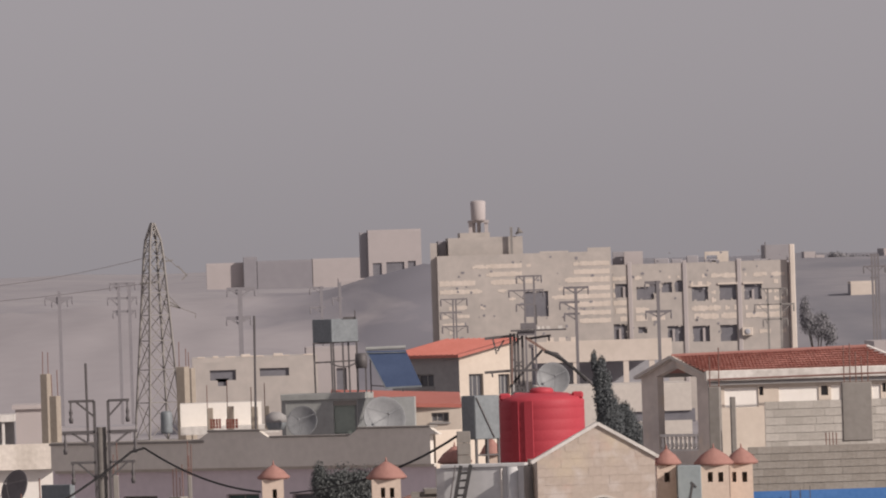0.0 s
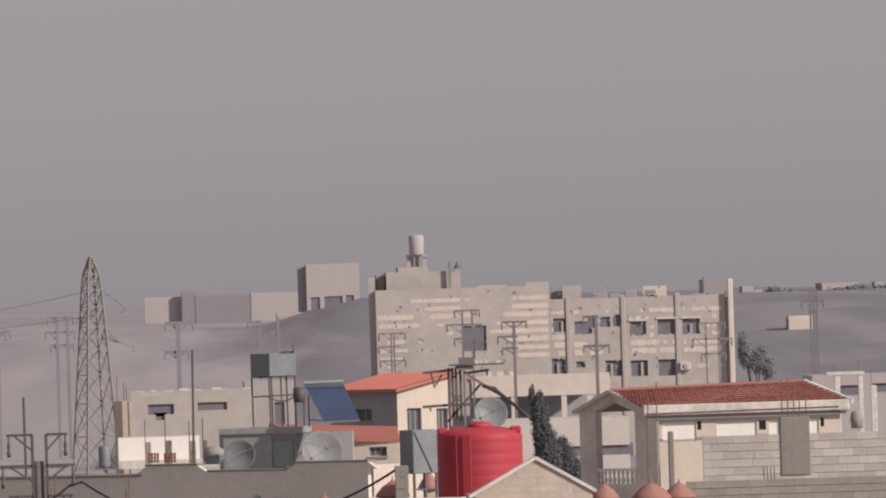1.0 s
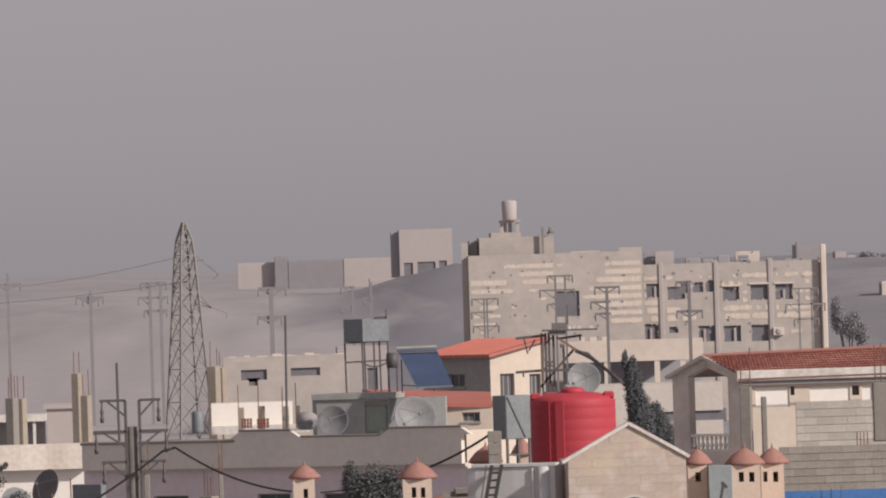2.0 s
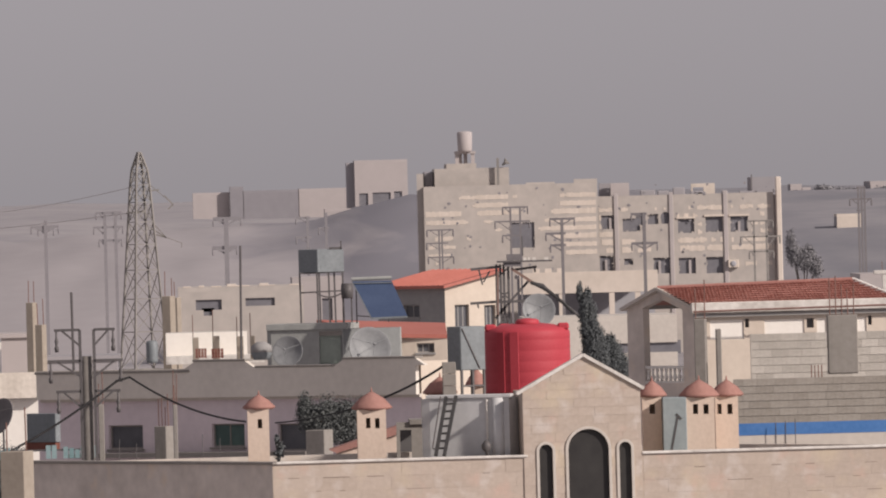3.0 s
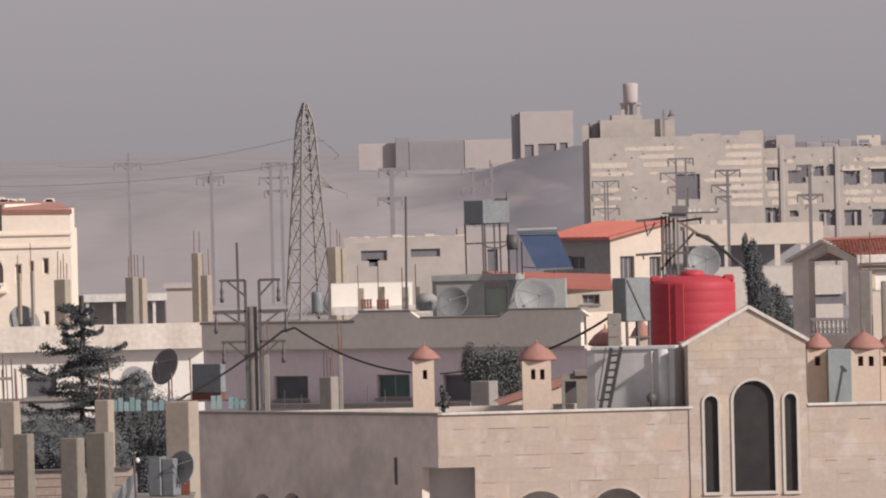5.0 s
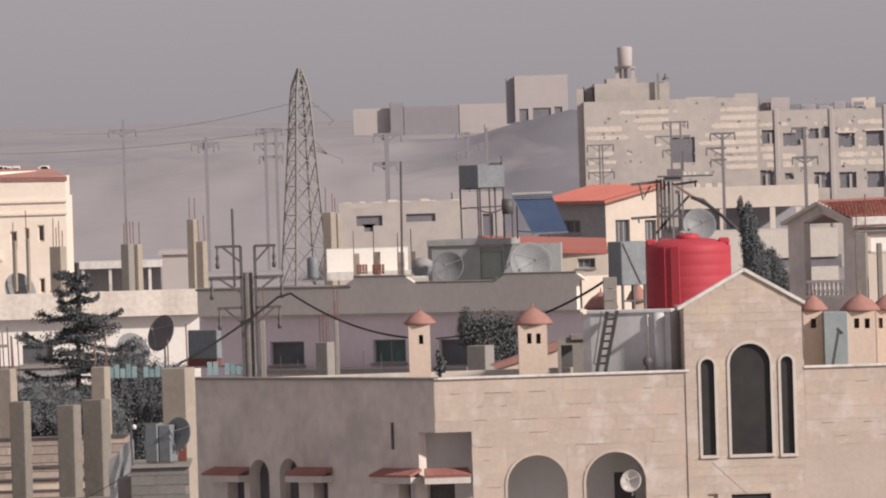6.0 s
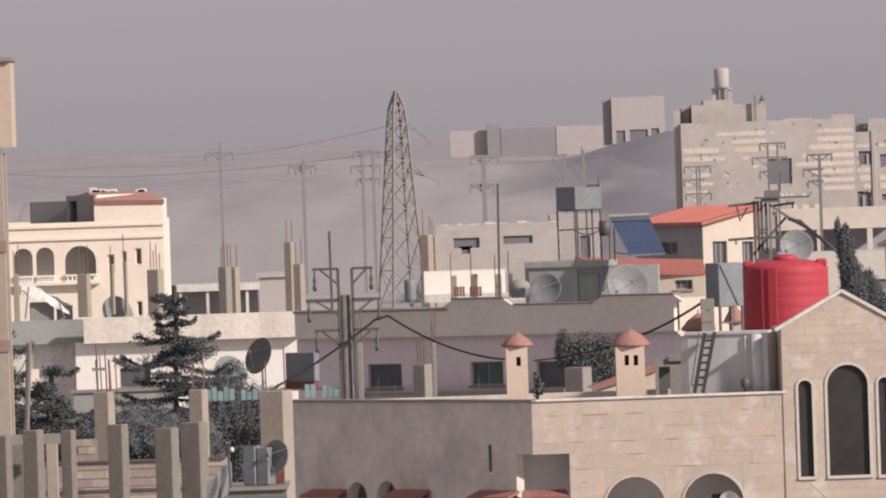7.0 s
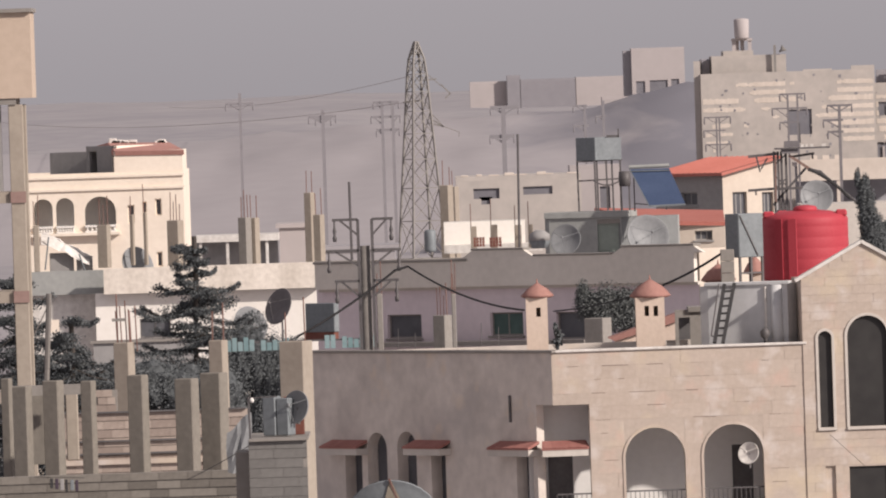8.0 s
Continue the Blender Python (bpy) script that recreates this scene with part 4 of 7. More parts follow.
lid(gbx, GXL, -3.02, 0.1, 11.73, PALE_ROOM, 0.1, 0.25, 2.0)
GREEN_DOOR = material("faded_green_door", (0.23, 0.265, 0.235), (0.31, 0.345, 0.305), 1, 6)
rd = (-0.99, 10.36, -0.04, 11.66)
part("door", soft_box(rd[0], 0.1, rd[1], rd[2], 0.16, rd[3], 0.01), GREEN_DOOR, gbx, "faded green door", at=GXL)
sol_h = thing("solar_heater", "blue solar water heater with white storage tank on a stand", "solar heater")
pv = [(8.22, 447, 12.14), (9.65, 447, 12.17), (9.08, 448.6, 13.6), (7.51, 448.6, 13.61)]
pv = [Vector(p) for p in pv]
pb = bmesh.new()
vs = [pb.verts.new(p) for p in pv] + [pb.verts.new(p + Vector((0, 0.12, -0.02))) for p in pv]
for f in ((0, 1, 2, 3), (7, 6, 5, 4), (0, 4, 5, 1), (1, 5, 6, 2), (2, 6, 7, 3), (3, 7, 4, 0)):
    pb.faces.new([vs[i] for i in f])
part("head_strip", bar(bmesh.new(), pv[3].lerp(pv[0], 0.05) + Vector((0, -0.02, 0)), pv[2].lerp(pv[1], 0.05) + Vector((0, -0.02, 0)), 0.03, 0.13), GALVANISED, sol_h, "grey metal strip")
part("collector", pb, SOLAR, sol_h, "dark blue glass collector")
part("frame", bar(bar(bmesh.new(), pv[0], pv[1], 0.07), pv[0], pv[3], 0.04), GALVANISED, sol_h)
part("storage_tank", rod(bmesh.new(), [(7.49, 448.7, 13.7), (9.08, 448.7, 13.72)], 0.075, 14), PALE_ROOM, sol_h)
for q in (0.1, 0.9):
    t_, b_ = pv[3].lerp(pv[2], q), pv[0].lerp(pv[1], q)
    part("leg", bar(bmesh.new(), t_ + Vector((0, 0.15, 0)), Vector((t_.x, t_.y + 0.3, b_.z - 0.2)), 0.05), DARK_STEEL, sol_h)
    part("brace", bar(bmesh.new(), Vector((t_.x, t_.y + 0.28, b_.z + 0.1)), b_ + Vector((0, 0.15, 0.05)), 0.04), DARK_STEEL, sol_h)
# tanks on a steel tower
tk = thing("tank_tower", "two galvanised square tanks on a tall steel stand", "tank stand")
tx = 6.21
q0 = (5.44, 13.98, 6.21, 14.91)
q1 = (6.21, 13.98, 7.29, 14.88)
part("tank", soft_box(-(q0[2] - q0[0]) / 0.72, 0, q0[1], 0, 1.0, q0[3], 0.02), GALVANISED, tk, at=pose(tx, 452, 0, 0, 0, -44))
part("tank", soft_box(0.03, 0.05, q1[1], (q1[2] - q1[0]) / 0.95, 1.0, q1[3], 0.02), GALVANISED, tk, at=pose(tx, 452, 0, 0, 0, 18))
gz = 11.68
for x_, y_ in ((1022, 453), (1052, 452), (1056, 452.2), (1074, 454), (1083, 452.6), (1098, 453)):
    part("leg", bar(bmesh.new(), (tx + (x_ - 1053) * 0.0226, y_, gz), (tx + (x_ - 1054) * 0.0226, y_, q0[1]), 0.07), DARK_STEEL, tk)
for z_ in (q0[1] - 0.03, q0[1] - 0.8, gz + 0.15):
    part("crossbar", bar(bmesh.new(), (q0[0] + 0.05, 452.4, z_), (q1[2], 452.6, z_ + 0.05), 0.06), DARK_STEEL, tk)
part("brace", rod(bmesh.new(), sag((q1[0] - 0.1, 452.3, q0[1] - 0.8), (q1[2], 452.5, q0[1] - 0.75), 0.22), 0.03, 6), DARK_STEEL, tk)
part("float_valve", boxes((q1[2] - 0.6, 452.4, q1[3], q1[2] - 0.1, 452.5, q1[3] + 0.1), (q1[2] - 0.15, 452.4, q1[3], q1[2] - 0.1, 452.5, q1[3] + 0.35)), DARK_STEEL, tk)
drum = thing("roof_drum", "small dark barrel beside the steel stand", "barrel", pose(*(7.32, 450, 12.93)))
part("drum", lathe([(0.22, 0), (0.25, 0.3), (0.22, 0.6)], 12), DARK_STEEL, drum)
part("drum_leg", boxes((-0.2, -0.03, -1.6, -0.14, 0.03, 0), (0.14, -0.03, -1.6, 0.2, 0.03, 0)), DARK_STEEL, drum)
ant = thing("antenna_mast", "thin dark antenna mast on a roof", "mast", pose(2.95, 440, 9))
part("mast", rod(bmesh.new(), [(0, 0, 0), (0.1, 0, 15.19 - 9)], 0.045), DARK_STEEL, ant)
dish("large faded grey dish on the roof room", (4.89, 446, 10.91), 0.62, (-0.35, -1, 0.25), DISH_METAL, 0.12)
dish("large faded grey dish seen beside the red roof", (8.05, 446, 10.93), 0.85, (0.3, -1, 0.3), DISH_METAL, 0.14)
dish("pale dish behind the red tank", (14.09, 425, 12.5), 0.62, (0.15, -1, 0.3), DISH_METAL, 0.14)

# white lit wall with piers and brick stacks
ww = thing("white_shed", "long white sunlit shed wall on a roof", "shed")
part("wall", wall_mesh(*(0.06, 10.37, 3.37, 11.61), 0.3), BRIGHT_WHITE, ww, at=pose(0, 460, 0))
part("roof", boxes((0.08, 460.3, 11.52, 3.39, 463, 11.61)), PALE_CONCRETE, ww)
part("ledge", boxes((0.05, 458, 10.37, 4.05, 460, 10.69)), PALE_CONCRETE, ww)
column("short pale roof pier by brick stacks", (1.13, 10.59, 1.38, 11.48), 455, TAN_CONCRETE, None, 1)
column("short pale roof pier by brick stacks", (1.93, 10.56, 2.22, 11.52), 455, TAN_CONCRETE, None, 1)
column("short pale roof pier", (2.9, 10.53, 3.18, 11.48), 455, TAN_CONCRETE, None, 1)
column("short pale roof pier", (3.45, 10.51, 3.65, 11.49), 455, TAN_CONCRETE, None, 1)
for nm, r_ in (("a", (1.23, 10.66, 1.69, 11.05)), ("b", (1.87, 10.64, 2.37, 11.03))):
    bs = thing("brick_stack", "stack of dark red hollow bricks on a roof", "bricks", group="brick stacks")
    for i in range(3):
        for j in range(4):
            w = (r_[2] - r_[0]) / 4
            hh = (r_[3] - r_[1]) / 3
            part("brick", boxes((r_[0] + j * w + 0.01, 454, r_[1] + i * hh, r_[0] + (j + 1) * w - 0.01, 454.3, r_[1] + (i + 1) * hh - 0.01)), BRICK_RED, bs)
dr = thing("plastic_drum", "dark grey plastic drum by the pylon foot", "barrel", pose(*(-0.49, 440, 10.72)))
part("drum", lathe([(0.21, 0), (0.23, 0.1), (0.23, 0.75), (0.2, 0.84), (0.1, 0.87)], 16), GALVANISED, dr)
# tall bare piers
column("tall tan concrete pier catching the sun", (0.02, 10.34, 0.41, 13.09), 465, TAN_CONCRETE, 0.5, 2, base=3, turn=-25)
column("tall tan concrete pier catching the sun", (0.44, 10.29, 0.67, 13), 468, TAN_CONCRETE, 0.4, 1, base=3, turn=-25)
column("tan concrete pier with bent starter bars", (-5.65, 11.45, -5.33, 12.93), 470, TAN_CONCRETE, 0.4, 2, base=3, turn=-25)
column("tan concrete pier with bent starter bars", (-4.95, 10.78, -4.64, 12.32), 440, TAN_CONCRETE, 0.4, 2, base=3, turn=-25)
column("paired concrete pier with starter bars", (-7.75, 10.53, -7.41, 12.37), 434, CONCRETE, 0.5, 3, base=5, turn=-25)
column("paired tan concrete pier", (-7.39, 10.51, -7.08, 12.34), 434.4, TAN_CONCRETE, 0.4, 2, base=5, turn=-25)
pm = thing("steel_post", "thin dark steel post on a roof", "post", pose(-3.54, 440, 8))
part("post", rod(bmesh.new(), [(0, 0, 0), (-0.03, 0, 13.55 - 8)], 0.05), DARK_STEEL, pm)

# ---- white arched house ----
AZ = 13.85
ARCH_CREAM = material("sunny_cream_stone", (0.76, 0.655, 0.545), (0.88, 0.775, 0.66), 0.6, 4)
ar_h = [(*(-18.04, 11.49, -17.21, 12.76), 1), (*(-17.06, 11.45, -16.26, 12.78), 1), (*(-15.79, 11.4, -14.41, 12.8), 1), (-18.79, 11.62, -18.54, 12.82), (-13.89, 11.58, -13.59, 12.38), (-12.66, 11.89, -12.38, 12.62), (-12.66, 9.62, -12.41, 10.27), (-13.24, 11.56, -13.04, 12.51)]
ah = thing("arched_house", "sunlit cream stone house with arched balcony and red roof", "house")
AX0, AX1 = -19.01, -11.39
AP = pose(0, 500, 0)
part("wall", wall_mesh(AX0, 0, AX1, AZ, 0.3, ar_h), ARCH_CREAM, ah, at=AP)
for b_ in ((AX0, 500.3, 0, AX0 + 0.3, 512, AZ), (AX1 - 0.3, 500.3, 0, AX1, 512, AZ), (AX0, 512, 0, AX1, 512.3, AZ)):
    part("wall", boxes(b_), ARCH_CREAM, ah)
part("upper_wall", boxes((-14.42, 500.0, AZ, AX1, 508, 14.76)), ARCH_CREAM, ah)
part("flat_roof", boxes((AX0 + 0.3, 500.3, AZ - 0.4, AX1 - 0.3, 512, AZ - 0.2)), CONCRETE, ah)
for z_ in (13.67, 13.12):
    part("cornice", boxes((AX0, 499.9, z_ - 0.05, AX1 + 0.05, 499.997, z_ + 0.06)), ARCH_CREAM, ah)
HC = -14.41
# Left wall's grey paints the hut's shaded face; the other wall is cream.
gs, GSL, GSR = house("stair hut with shade-grey left wall and dark doorway on a roof", (HC, 501), (-42, (HC - -15.59) / 0.74), (48, 2.5), 15.02, (SHADE_GREY, ARCH_CREAM),
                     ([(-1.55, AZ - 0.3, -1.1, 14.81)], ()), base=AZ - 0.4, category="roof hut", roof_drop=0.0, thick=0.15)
gs.name = "stair_hut"
HC2 = -15.61
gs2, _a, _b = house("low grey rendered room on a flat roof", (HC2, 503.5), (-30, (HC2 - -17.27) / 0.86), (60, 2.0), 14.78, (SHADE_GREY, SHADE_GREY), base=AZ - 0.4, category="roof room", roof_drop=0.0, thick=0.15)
gs2.name = "roof_room"
rbm = bmesh.new()
ra = (-11.39, 499.6, 14.71)
cs = [Vector(c) for c in ((-14.36, 499.85, 14.78), (-11.31, 499.85, 14.73), (-12.03, 504, 15.08), (-14.8, 504, 15.15), (-15.69, 508, 14.93))]
vs = [rbm.verts.new(c) for c in cs]
rbm.faces.new((vs[0], vs[1], vs[2], vs[3]))
rbm.faces.new((vs[0], vs[3], vs[4]))
vs2 = [rbm.verts.new(c + Vector((0, 0.1, -0.2))) for c in cs]
for i, j in ((0, 1), (1, 2), (2, 3), (3, 4), (4, 0)):
    rbm.faces.new((vs[i], vs2[i], vs2[j], vs[j]))
part("roof", rbm, ROOF_TILE, ah, "red tiled roof")
for i in range(14):
    u = rng.uniform(0.05, 0.95)
    p = cs[3].lerp(cs[2], u)
    part("ridge_rubble", soft_box(-0.18, -0.1, -0.05, 0.18, 0.1, rng.uniform(0.05, 0.2), 0.03), PALE_CONCRETE, ah, at=Matrix.Translation(p))
part("loggia_wall", boxes((AX0 + 0.3, 501.6, 11.05, -14.24, 501.8, AZ - 0.3)), INNER, ah)
part("loggia_floor", boxes((AX0 + 0.3, 500.3, 11.05, -14.24, 501.6, 11.25)), INNER, ah)
for a_ in ar_h[:3]:
    stone_balusters(ah, AP, a_[0], a_[2], 11.22, 11.55, -0.1, WHITE_PAINT, 7)
part("balcony_slab", boxes((AX0, 499.6, 11.1, -14.24, 500, 11.22)), ARCH_CREAM, ah)
for w_ in ar_h[4:]:
    window(ah, AP, w_, ARCH_CREAM, GLASS, mullions=0, sill=False)

# ---- white low building and roof clutter ----
BRIGHT_STAINED = material("stained_white_parapet", (0.54, 0.475, 0.405), (0.90, 0.82, 0.73), 0.8, 5, streak=1)
wb = thing("low_white_building", "long low white building with stained concrete parapet", "building")
part("parapet", wall_mesh(*(-12.89, 9.69, -4.66, 10.66), 0.25), BRIGHT_STAINED, wb, at=pose(0, 428, 0))
part("parapet", wall_mesh(*(-15.99, 9.71, -12.91, 10.61), 0.25), PALE_ROOM, wb, at=pose(0, 429, 0))
part("eave_slab", boxes((-12.91, 428.25, 9.69, -4.67, 440, 9.82)), CONCRETE, wb)
part("roof_slab", boxes((-15.97, 429.3, 10.1, -4.67, 440, 10.23)), CONCRETE, wb)
hw = [(-11.58, 7.98, -10.42, 8.71), (-15.6, 8.3, -15.21, 8.94)]
part("wall", wall_mesh(*(-13.24, 4.44, -4.51, 9.73), 0.25, hw[:1]), BRIGHT_WHITE, wb, at=pose(0, 428.5, 0))
part("wall", wall_mesh(*(-16.11, 4.6, -13.23, 9.75), 0.25, [(-15.08, 8.26, -14.67, 8.77)]), PALE_CONCRETE, wb, at=pose(0, 429.4, 0))
window(wb, pose(0, 428.5, 0), hw[0], DARK_STEEL, GLASS)
column("pale concrete roof column with starter bars", (-15.59, 10.58, -15.38, 12.38), 431, TAN_CONCRETE, 0.4, 2)
column("pale concrete roof column with starter bars", (-13.11, 10.66, -12.7, 12.3), 431, TAN_CONCRETE, 0.4, 3, turn=-20)
column("slim tan roof post", (-11.9, 10.71, -11.75, 12.65), 431, TAN_CONCRETE, 0.14, 1, turn=-25)
column("slim tan roof post", (-11.38, 10.7, -11.25, 12.72), 431, TAN_CONCRETE, 0.14, 1, turn=-25)
column("tan roof column with starter bars", (-10.42, 10.66, -9.94, 12.38), 431, TAN_CONCRETE, 0.5, 4, turn=-25)
dish("half-hidden grey dish on the white building", (-11.76, 432, 10.69), 0.7, (0.62, -0.8, 0.35), DISH_METAL, 0.12, stand=0.1)
cv = thing("tarpaulin", "crumpled pale tarpaulin over roof clutter", "tarpaulin")
bm = bmesh.new()
c0 = Vector((-15.32, 431, 11.95))
c1 = Vector((-13.5, 431, 10.77))
rows_ = []
for i in range(9):
    rows_.append([bm.verts.new((c0.x + (c1.x - c0.x) * i / 8, 431 + j * 0.5, c0.z + (c1.z - c0.z) * 0.75 * (i / 8) ** 1.2 + 0.15 * rng.random() - (0.35 if j == 0 else 0))) for j in range(4)])
for p, q in zip(rows_, rows_[1:]):
    for j in range(3):
        bm.faces.new((p[j], q[j], q[j + 1], p[j + 1]))
part("sheet", bm, PALE_CONCRETE, cv)
part("pole", rod(bmesh.new(), [(-15.19, 431, 10.65), (-15.02, 431, 11.9)], 0.03), GALVANISED, cv)
part("pole", rod(bmesh.new(), [(-13.68, 431, 10.6), (-13.88, 431, 11.21)], 0.03), GALVANISED, cv)
part("crate", soft_box(c0.x + 0.3, 431.3, c1.z - 0.3, c0.x + 1.2, 432, c1.z + 0.5), SHADE_GREY, cv)
part("crate", soft_box(c1.x - 0.5, 431.3, c1.z - 0.3, c1.x + 0.1, 432, c1.z + 0.35), SHADE_GREY, cv)
# small things on roofs further back
fr_ = thing("flat_roof_shelter", "pale flat-roofed shelter on thin posts", "shelter")
part("slab", boxes((-10.29, 470, 10.99, -6.84, 474, 11.27)), PALE_CONCRETE, fr_)
part("wall", boxes((-10.31, 471.2, 3, -6.86, 471.4, 10.99)), SHADE_GREY, fr_)
for x_ in (352, 400, 470):
    part("post", boxes((-10.31 + (x_ - 345) * 0.0235, 470.1, 3, -10.31 + (x_ - 345) * 0.0235 + 0.12, 470.3, 10.99)), PALE_CONCRETE, fr_)
for lab, r_, y_ , m_ in (("grey block house far behind the roofs", (-7.51, 9.16, -5.82, 10.9), 520, HAZE_STONE), ("low dark house among the roofs", (-11.81, 9.06, -11.29, 10.31), 520, SHADE_GREY),
                         ("low pale flat house behind the pole", (-5.58, 8.81, -2.2, 9.78), 520, HAZE_DARK)):
    bx_ = thing("distant_house", lab, "house", group="distant houses")
    part("wall", boxes((r_[0], y_, 2, r_[2], y_ + 6, r_[3])), m_, bx_)
    part("roof", boxes((r_[0] - 0.15, y_ - 0.15, r_[3], r_[2] + 0.15, y_ + 6.1, r_[3] + 0.2)), m_, bx_)

# ---- great scarred building ----
fb = thing("public_building", "large shell-scarred pale stone building with gutted windows", "building")
FX = (19.9, 5.11, 33.06, 17.55)
FP = pose(0, 855, 0)
hole_m = [(26.39, 12.74, 28.22, 14.66)]
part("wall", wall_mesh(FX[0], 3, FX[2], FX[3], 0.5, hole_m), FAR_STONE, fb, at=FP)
part("end_wall", wall_mesh(0, 3, 24, FX[3] + 1.0, 0.5), FAR_STONE, fb, at=pose(FX[0] + 0.01, 855.5, 0, 0, 0, 88.4))
# Added darker box that paints the shaded end wall as a strip.
part("end_shade_strip", soft_box(FX[0] + 0.05, 857, 15, FX[0] + 0.85, 859, 18.7, 0.1), HAZE_SHADE, fb, "dark strip painted as the shaded end wall")
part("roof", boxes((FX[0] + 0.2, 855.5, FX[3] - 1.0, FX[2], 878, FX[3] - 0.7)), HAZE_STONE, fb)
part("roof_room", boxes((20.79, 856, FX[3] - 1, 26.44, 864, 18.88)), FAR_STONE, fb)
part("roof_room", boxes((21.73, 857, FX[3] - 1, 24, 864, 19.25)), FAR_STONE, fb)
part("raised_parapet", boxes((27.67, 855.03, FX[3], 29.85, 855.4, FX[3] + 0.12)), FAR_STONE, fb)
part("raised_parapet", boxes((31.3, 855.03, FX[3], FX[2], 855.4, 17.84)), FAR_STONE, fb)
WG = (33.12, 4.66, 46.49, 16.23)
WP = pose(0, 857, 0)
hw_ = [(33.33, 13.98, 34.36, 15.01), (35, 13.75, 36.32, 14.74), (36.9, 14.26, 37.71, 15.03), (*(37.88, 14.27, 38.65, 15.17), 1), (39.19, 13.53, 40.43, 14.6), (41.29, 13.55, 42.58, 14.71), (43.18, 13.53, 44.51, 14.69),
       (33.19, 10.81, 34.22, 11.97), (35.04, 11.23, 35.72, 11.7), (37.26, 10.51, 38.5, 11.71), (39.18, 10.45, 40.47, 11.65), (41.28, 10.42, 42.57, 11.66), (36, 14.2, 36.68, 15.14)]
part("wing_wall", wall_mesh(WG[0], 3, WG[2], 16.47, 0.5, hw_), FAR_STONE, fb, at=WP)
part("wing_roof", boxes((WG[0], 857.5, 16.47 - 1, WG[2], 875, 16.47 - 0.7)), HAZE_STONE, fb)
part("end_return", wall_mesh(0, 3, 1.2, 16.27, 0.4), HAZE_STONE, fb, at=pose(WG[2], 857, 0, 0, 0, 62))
# Grey panels added in the openings; their colour paints hazy shade inside.
WINDOW_SHADE = material("hazy_window_shade", (0.16, 0.156, 0.172), (0.22, 0.213, 0.23), 0.7, 4, spec=0.1)
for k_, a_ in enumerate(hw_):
    part("window_shade_panel", boxes((a_[0] - 0.1, 857.16 + 0.005 * k_, a_[1] - 0.1, a_[2] + 0.1, 857.2 + 0.005 * k_, a_[3] + 0.1)), WINDOW_SHADE, fb, "grey panel painted as hazy shade in a window")
part("window_shade_panel", boxes((hole_m[0][0] - 0.1, 855.14, hole_m[0][1] - 0.1, hole_m[0][2] + 0.1, 855.18, hole_m[0][3] + 0.1)), WINDOW_SHADE, fb, "grey panel painted as hazy shade in a window")
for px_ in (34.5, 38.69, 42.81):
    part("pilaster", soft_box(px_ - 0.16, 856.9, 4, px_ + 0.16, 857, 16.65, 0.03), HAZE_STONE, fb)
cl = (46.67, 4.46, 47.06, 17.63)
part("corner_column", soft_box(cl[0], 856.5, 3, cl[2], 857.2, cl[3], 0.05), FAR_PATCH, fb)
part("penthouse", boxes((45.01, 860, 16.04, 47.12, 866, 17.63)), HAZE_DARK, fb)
part("penthouse_post", boxes((44.97, 859.8, 16.04, 45.06, 860, 17.84)), HAZED_STEEL, fb)
part("roof_cabin", wall_mesh(*(40.36, 16.19, 42.16, 17.26), 0.3, [(40.48, 16.37, 41.3, 16.97)]), FAR_PATCH, fb, at=pose(0, 859, 0))
part("parapet_stub", boxes((34.19, 858, 16.18, 35.6, 858.6, 17.46)), HAZE_STONE, fb)
part("parapet_stub", boxes((33.37, 859, 15.96, 34.23, 860, 17.46)), HAZE_DARK, fb)
for i in range(9):
    q = 35.68
    part("parapet_debris", soft_box(0, 0, 0, rng.uniform(0.3, 1.2), 0.5, rng.uniform(0.15, 0.6), 0.05), HAZE_DARK, fb, at=pose(q + i * 1.25 + rng.random(), 857.6, 16.47 - 0.05))
for a_ in (hw_[0], hw_[7], hw_[6], hw_[9], hw_[10]):
    w_ = a_[0] + (a_[2] - a_[0]) * rng.uniform(0.35, 0.7)
    part("broken_mullion", boxes((w_ - 0.06, 857.05, a_[1], w_ + 0.12, 857.15, a_[1] + (a_[3] - a_[1]) * rng.uniform(0.5, 1))), HAZE_STONE, fb)
for a_ in hw_[4:7]:
    part("lintel", boxes((a_[0] - 0.1, 856.9, a_[3] + 0.02, a_[2] + 0.1, 856.997, a_[3] + 0.16)), FAR_PATCH, fb)
ac = part("air_conditioner", soft_box(0, 0, 0, 0.8, 0.4, 0.6, 0.03), FAR_PATCH, fb, at=pose(42.91, 856.6, 10.81))
part("fan_grille", lathe([(0.22, 0), (0.22, 0.03), (0.1, 0.04)], 12), FAR_ROOM, ac, at=pose(0.4, -0.005, 0.3, 90, 0, 0))
# remains of the cladding courses
slab = bmesh.new()
rr_ = random.Random(11)


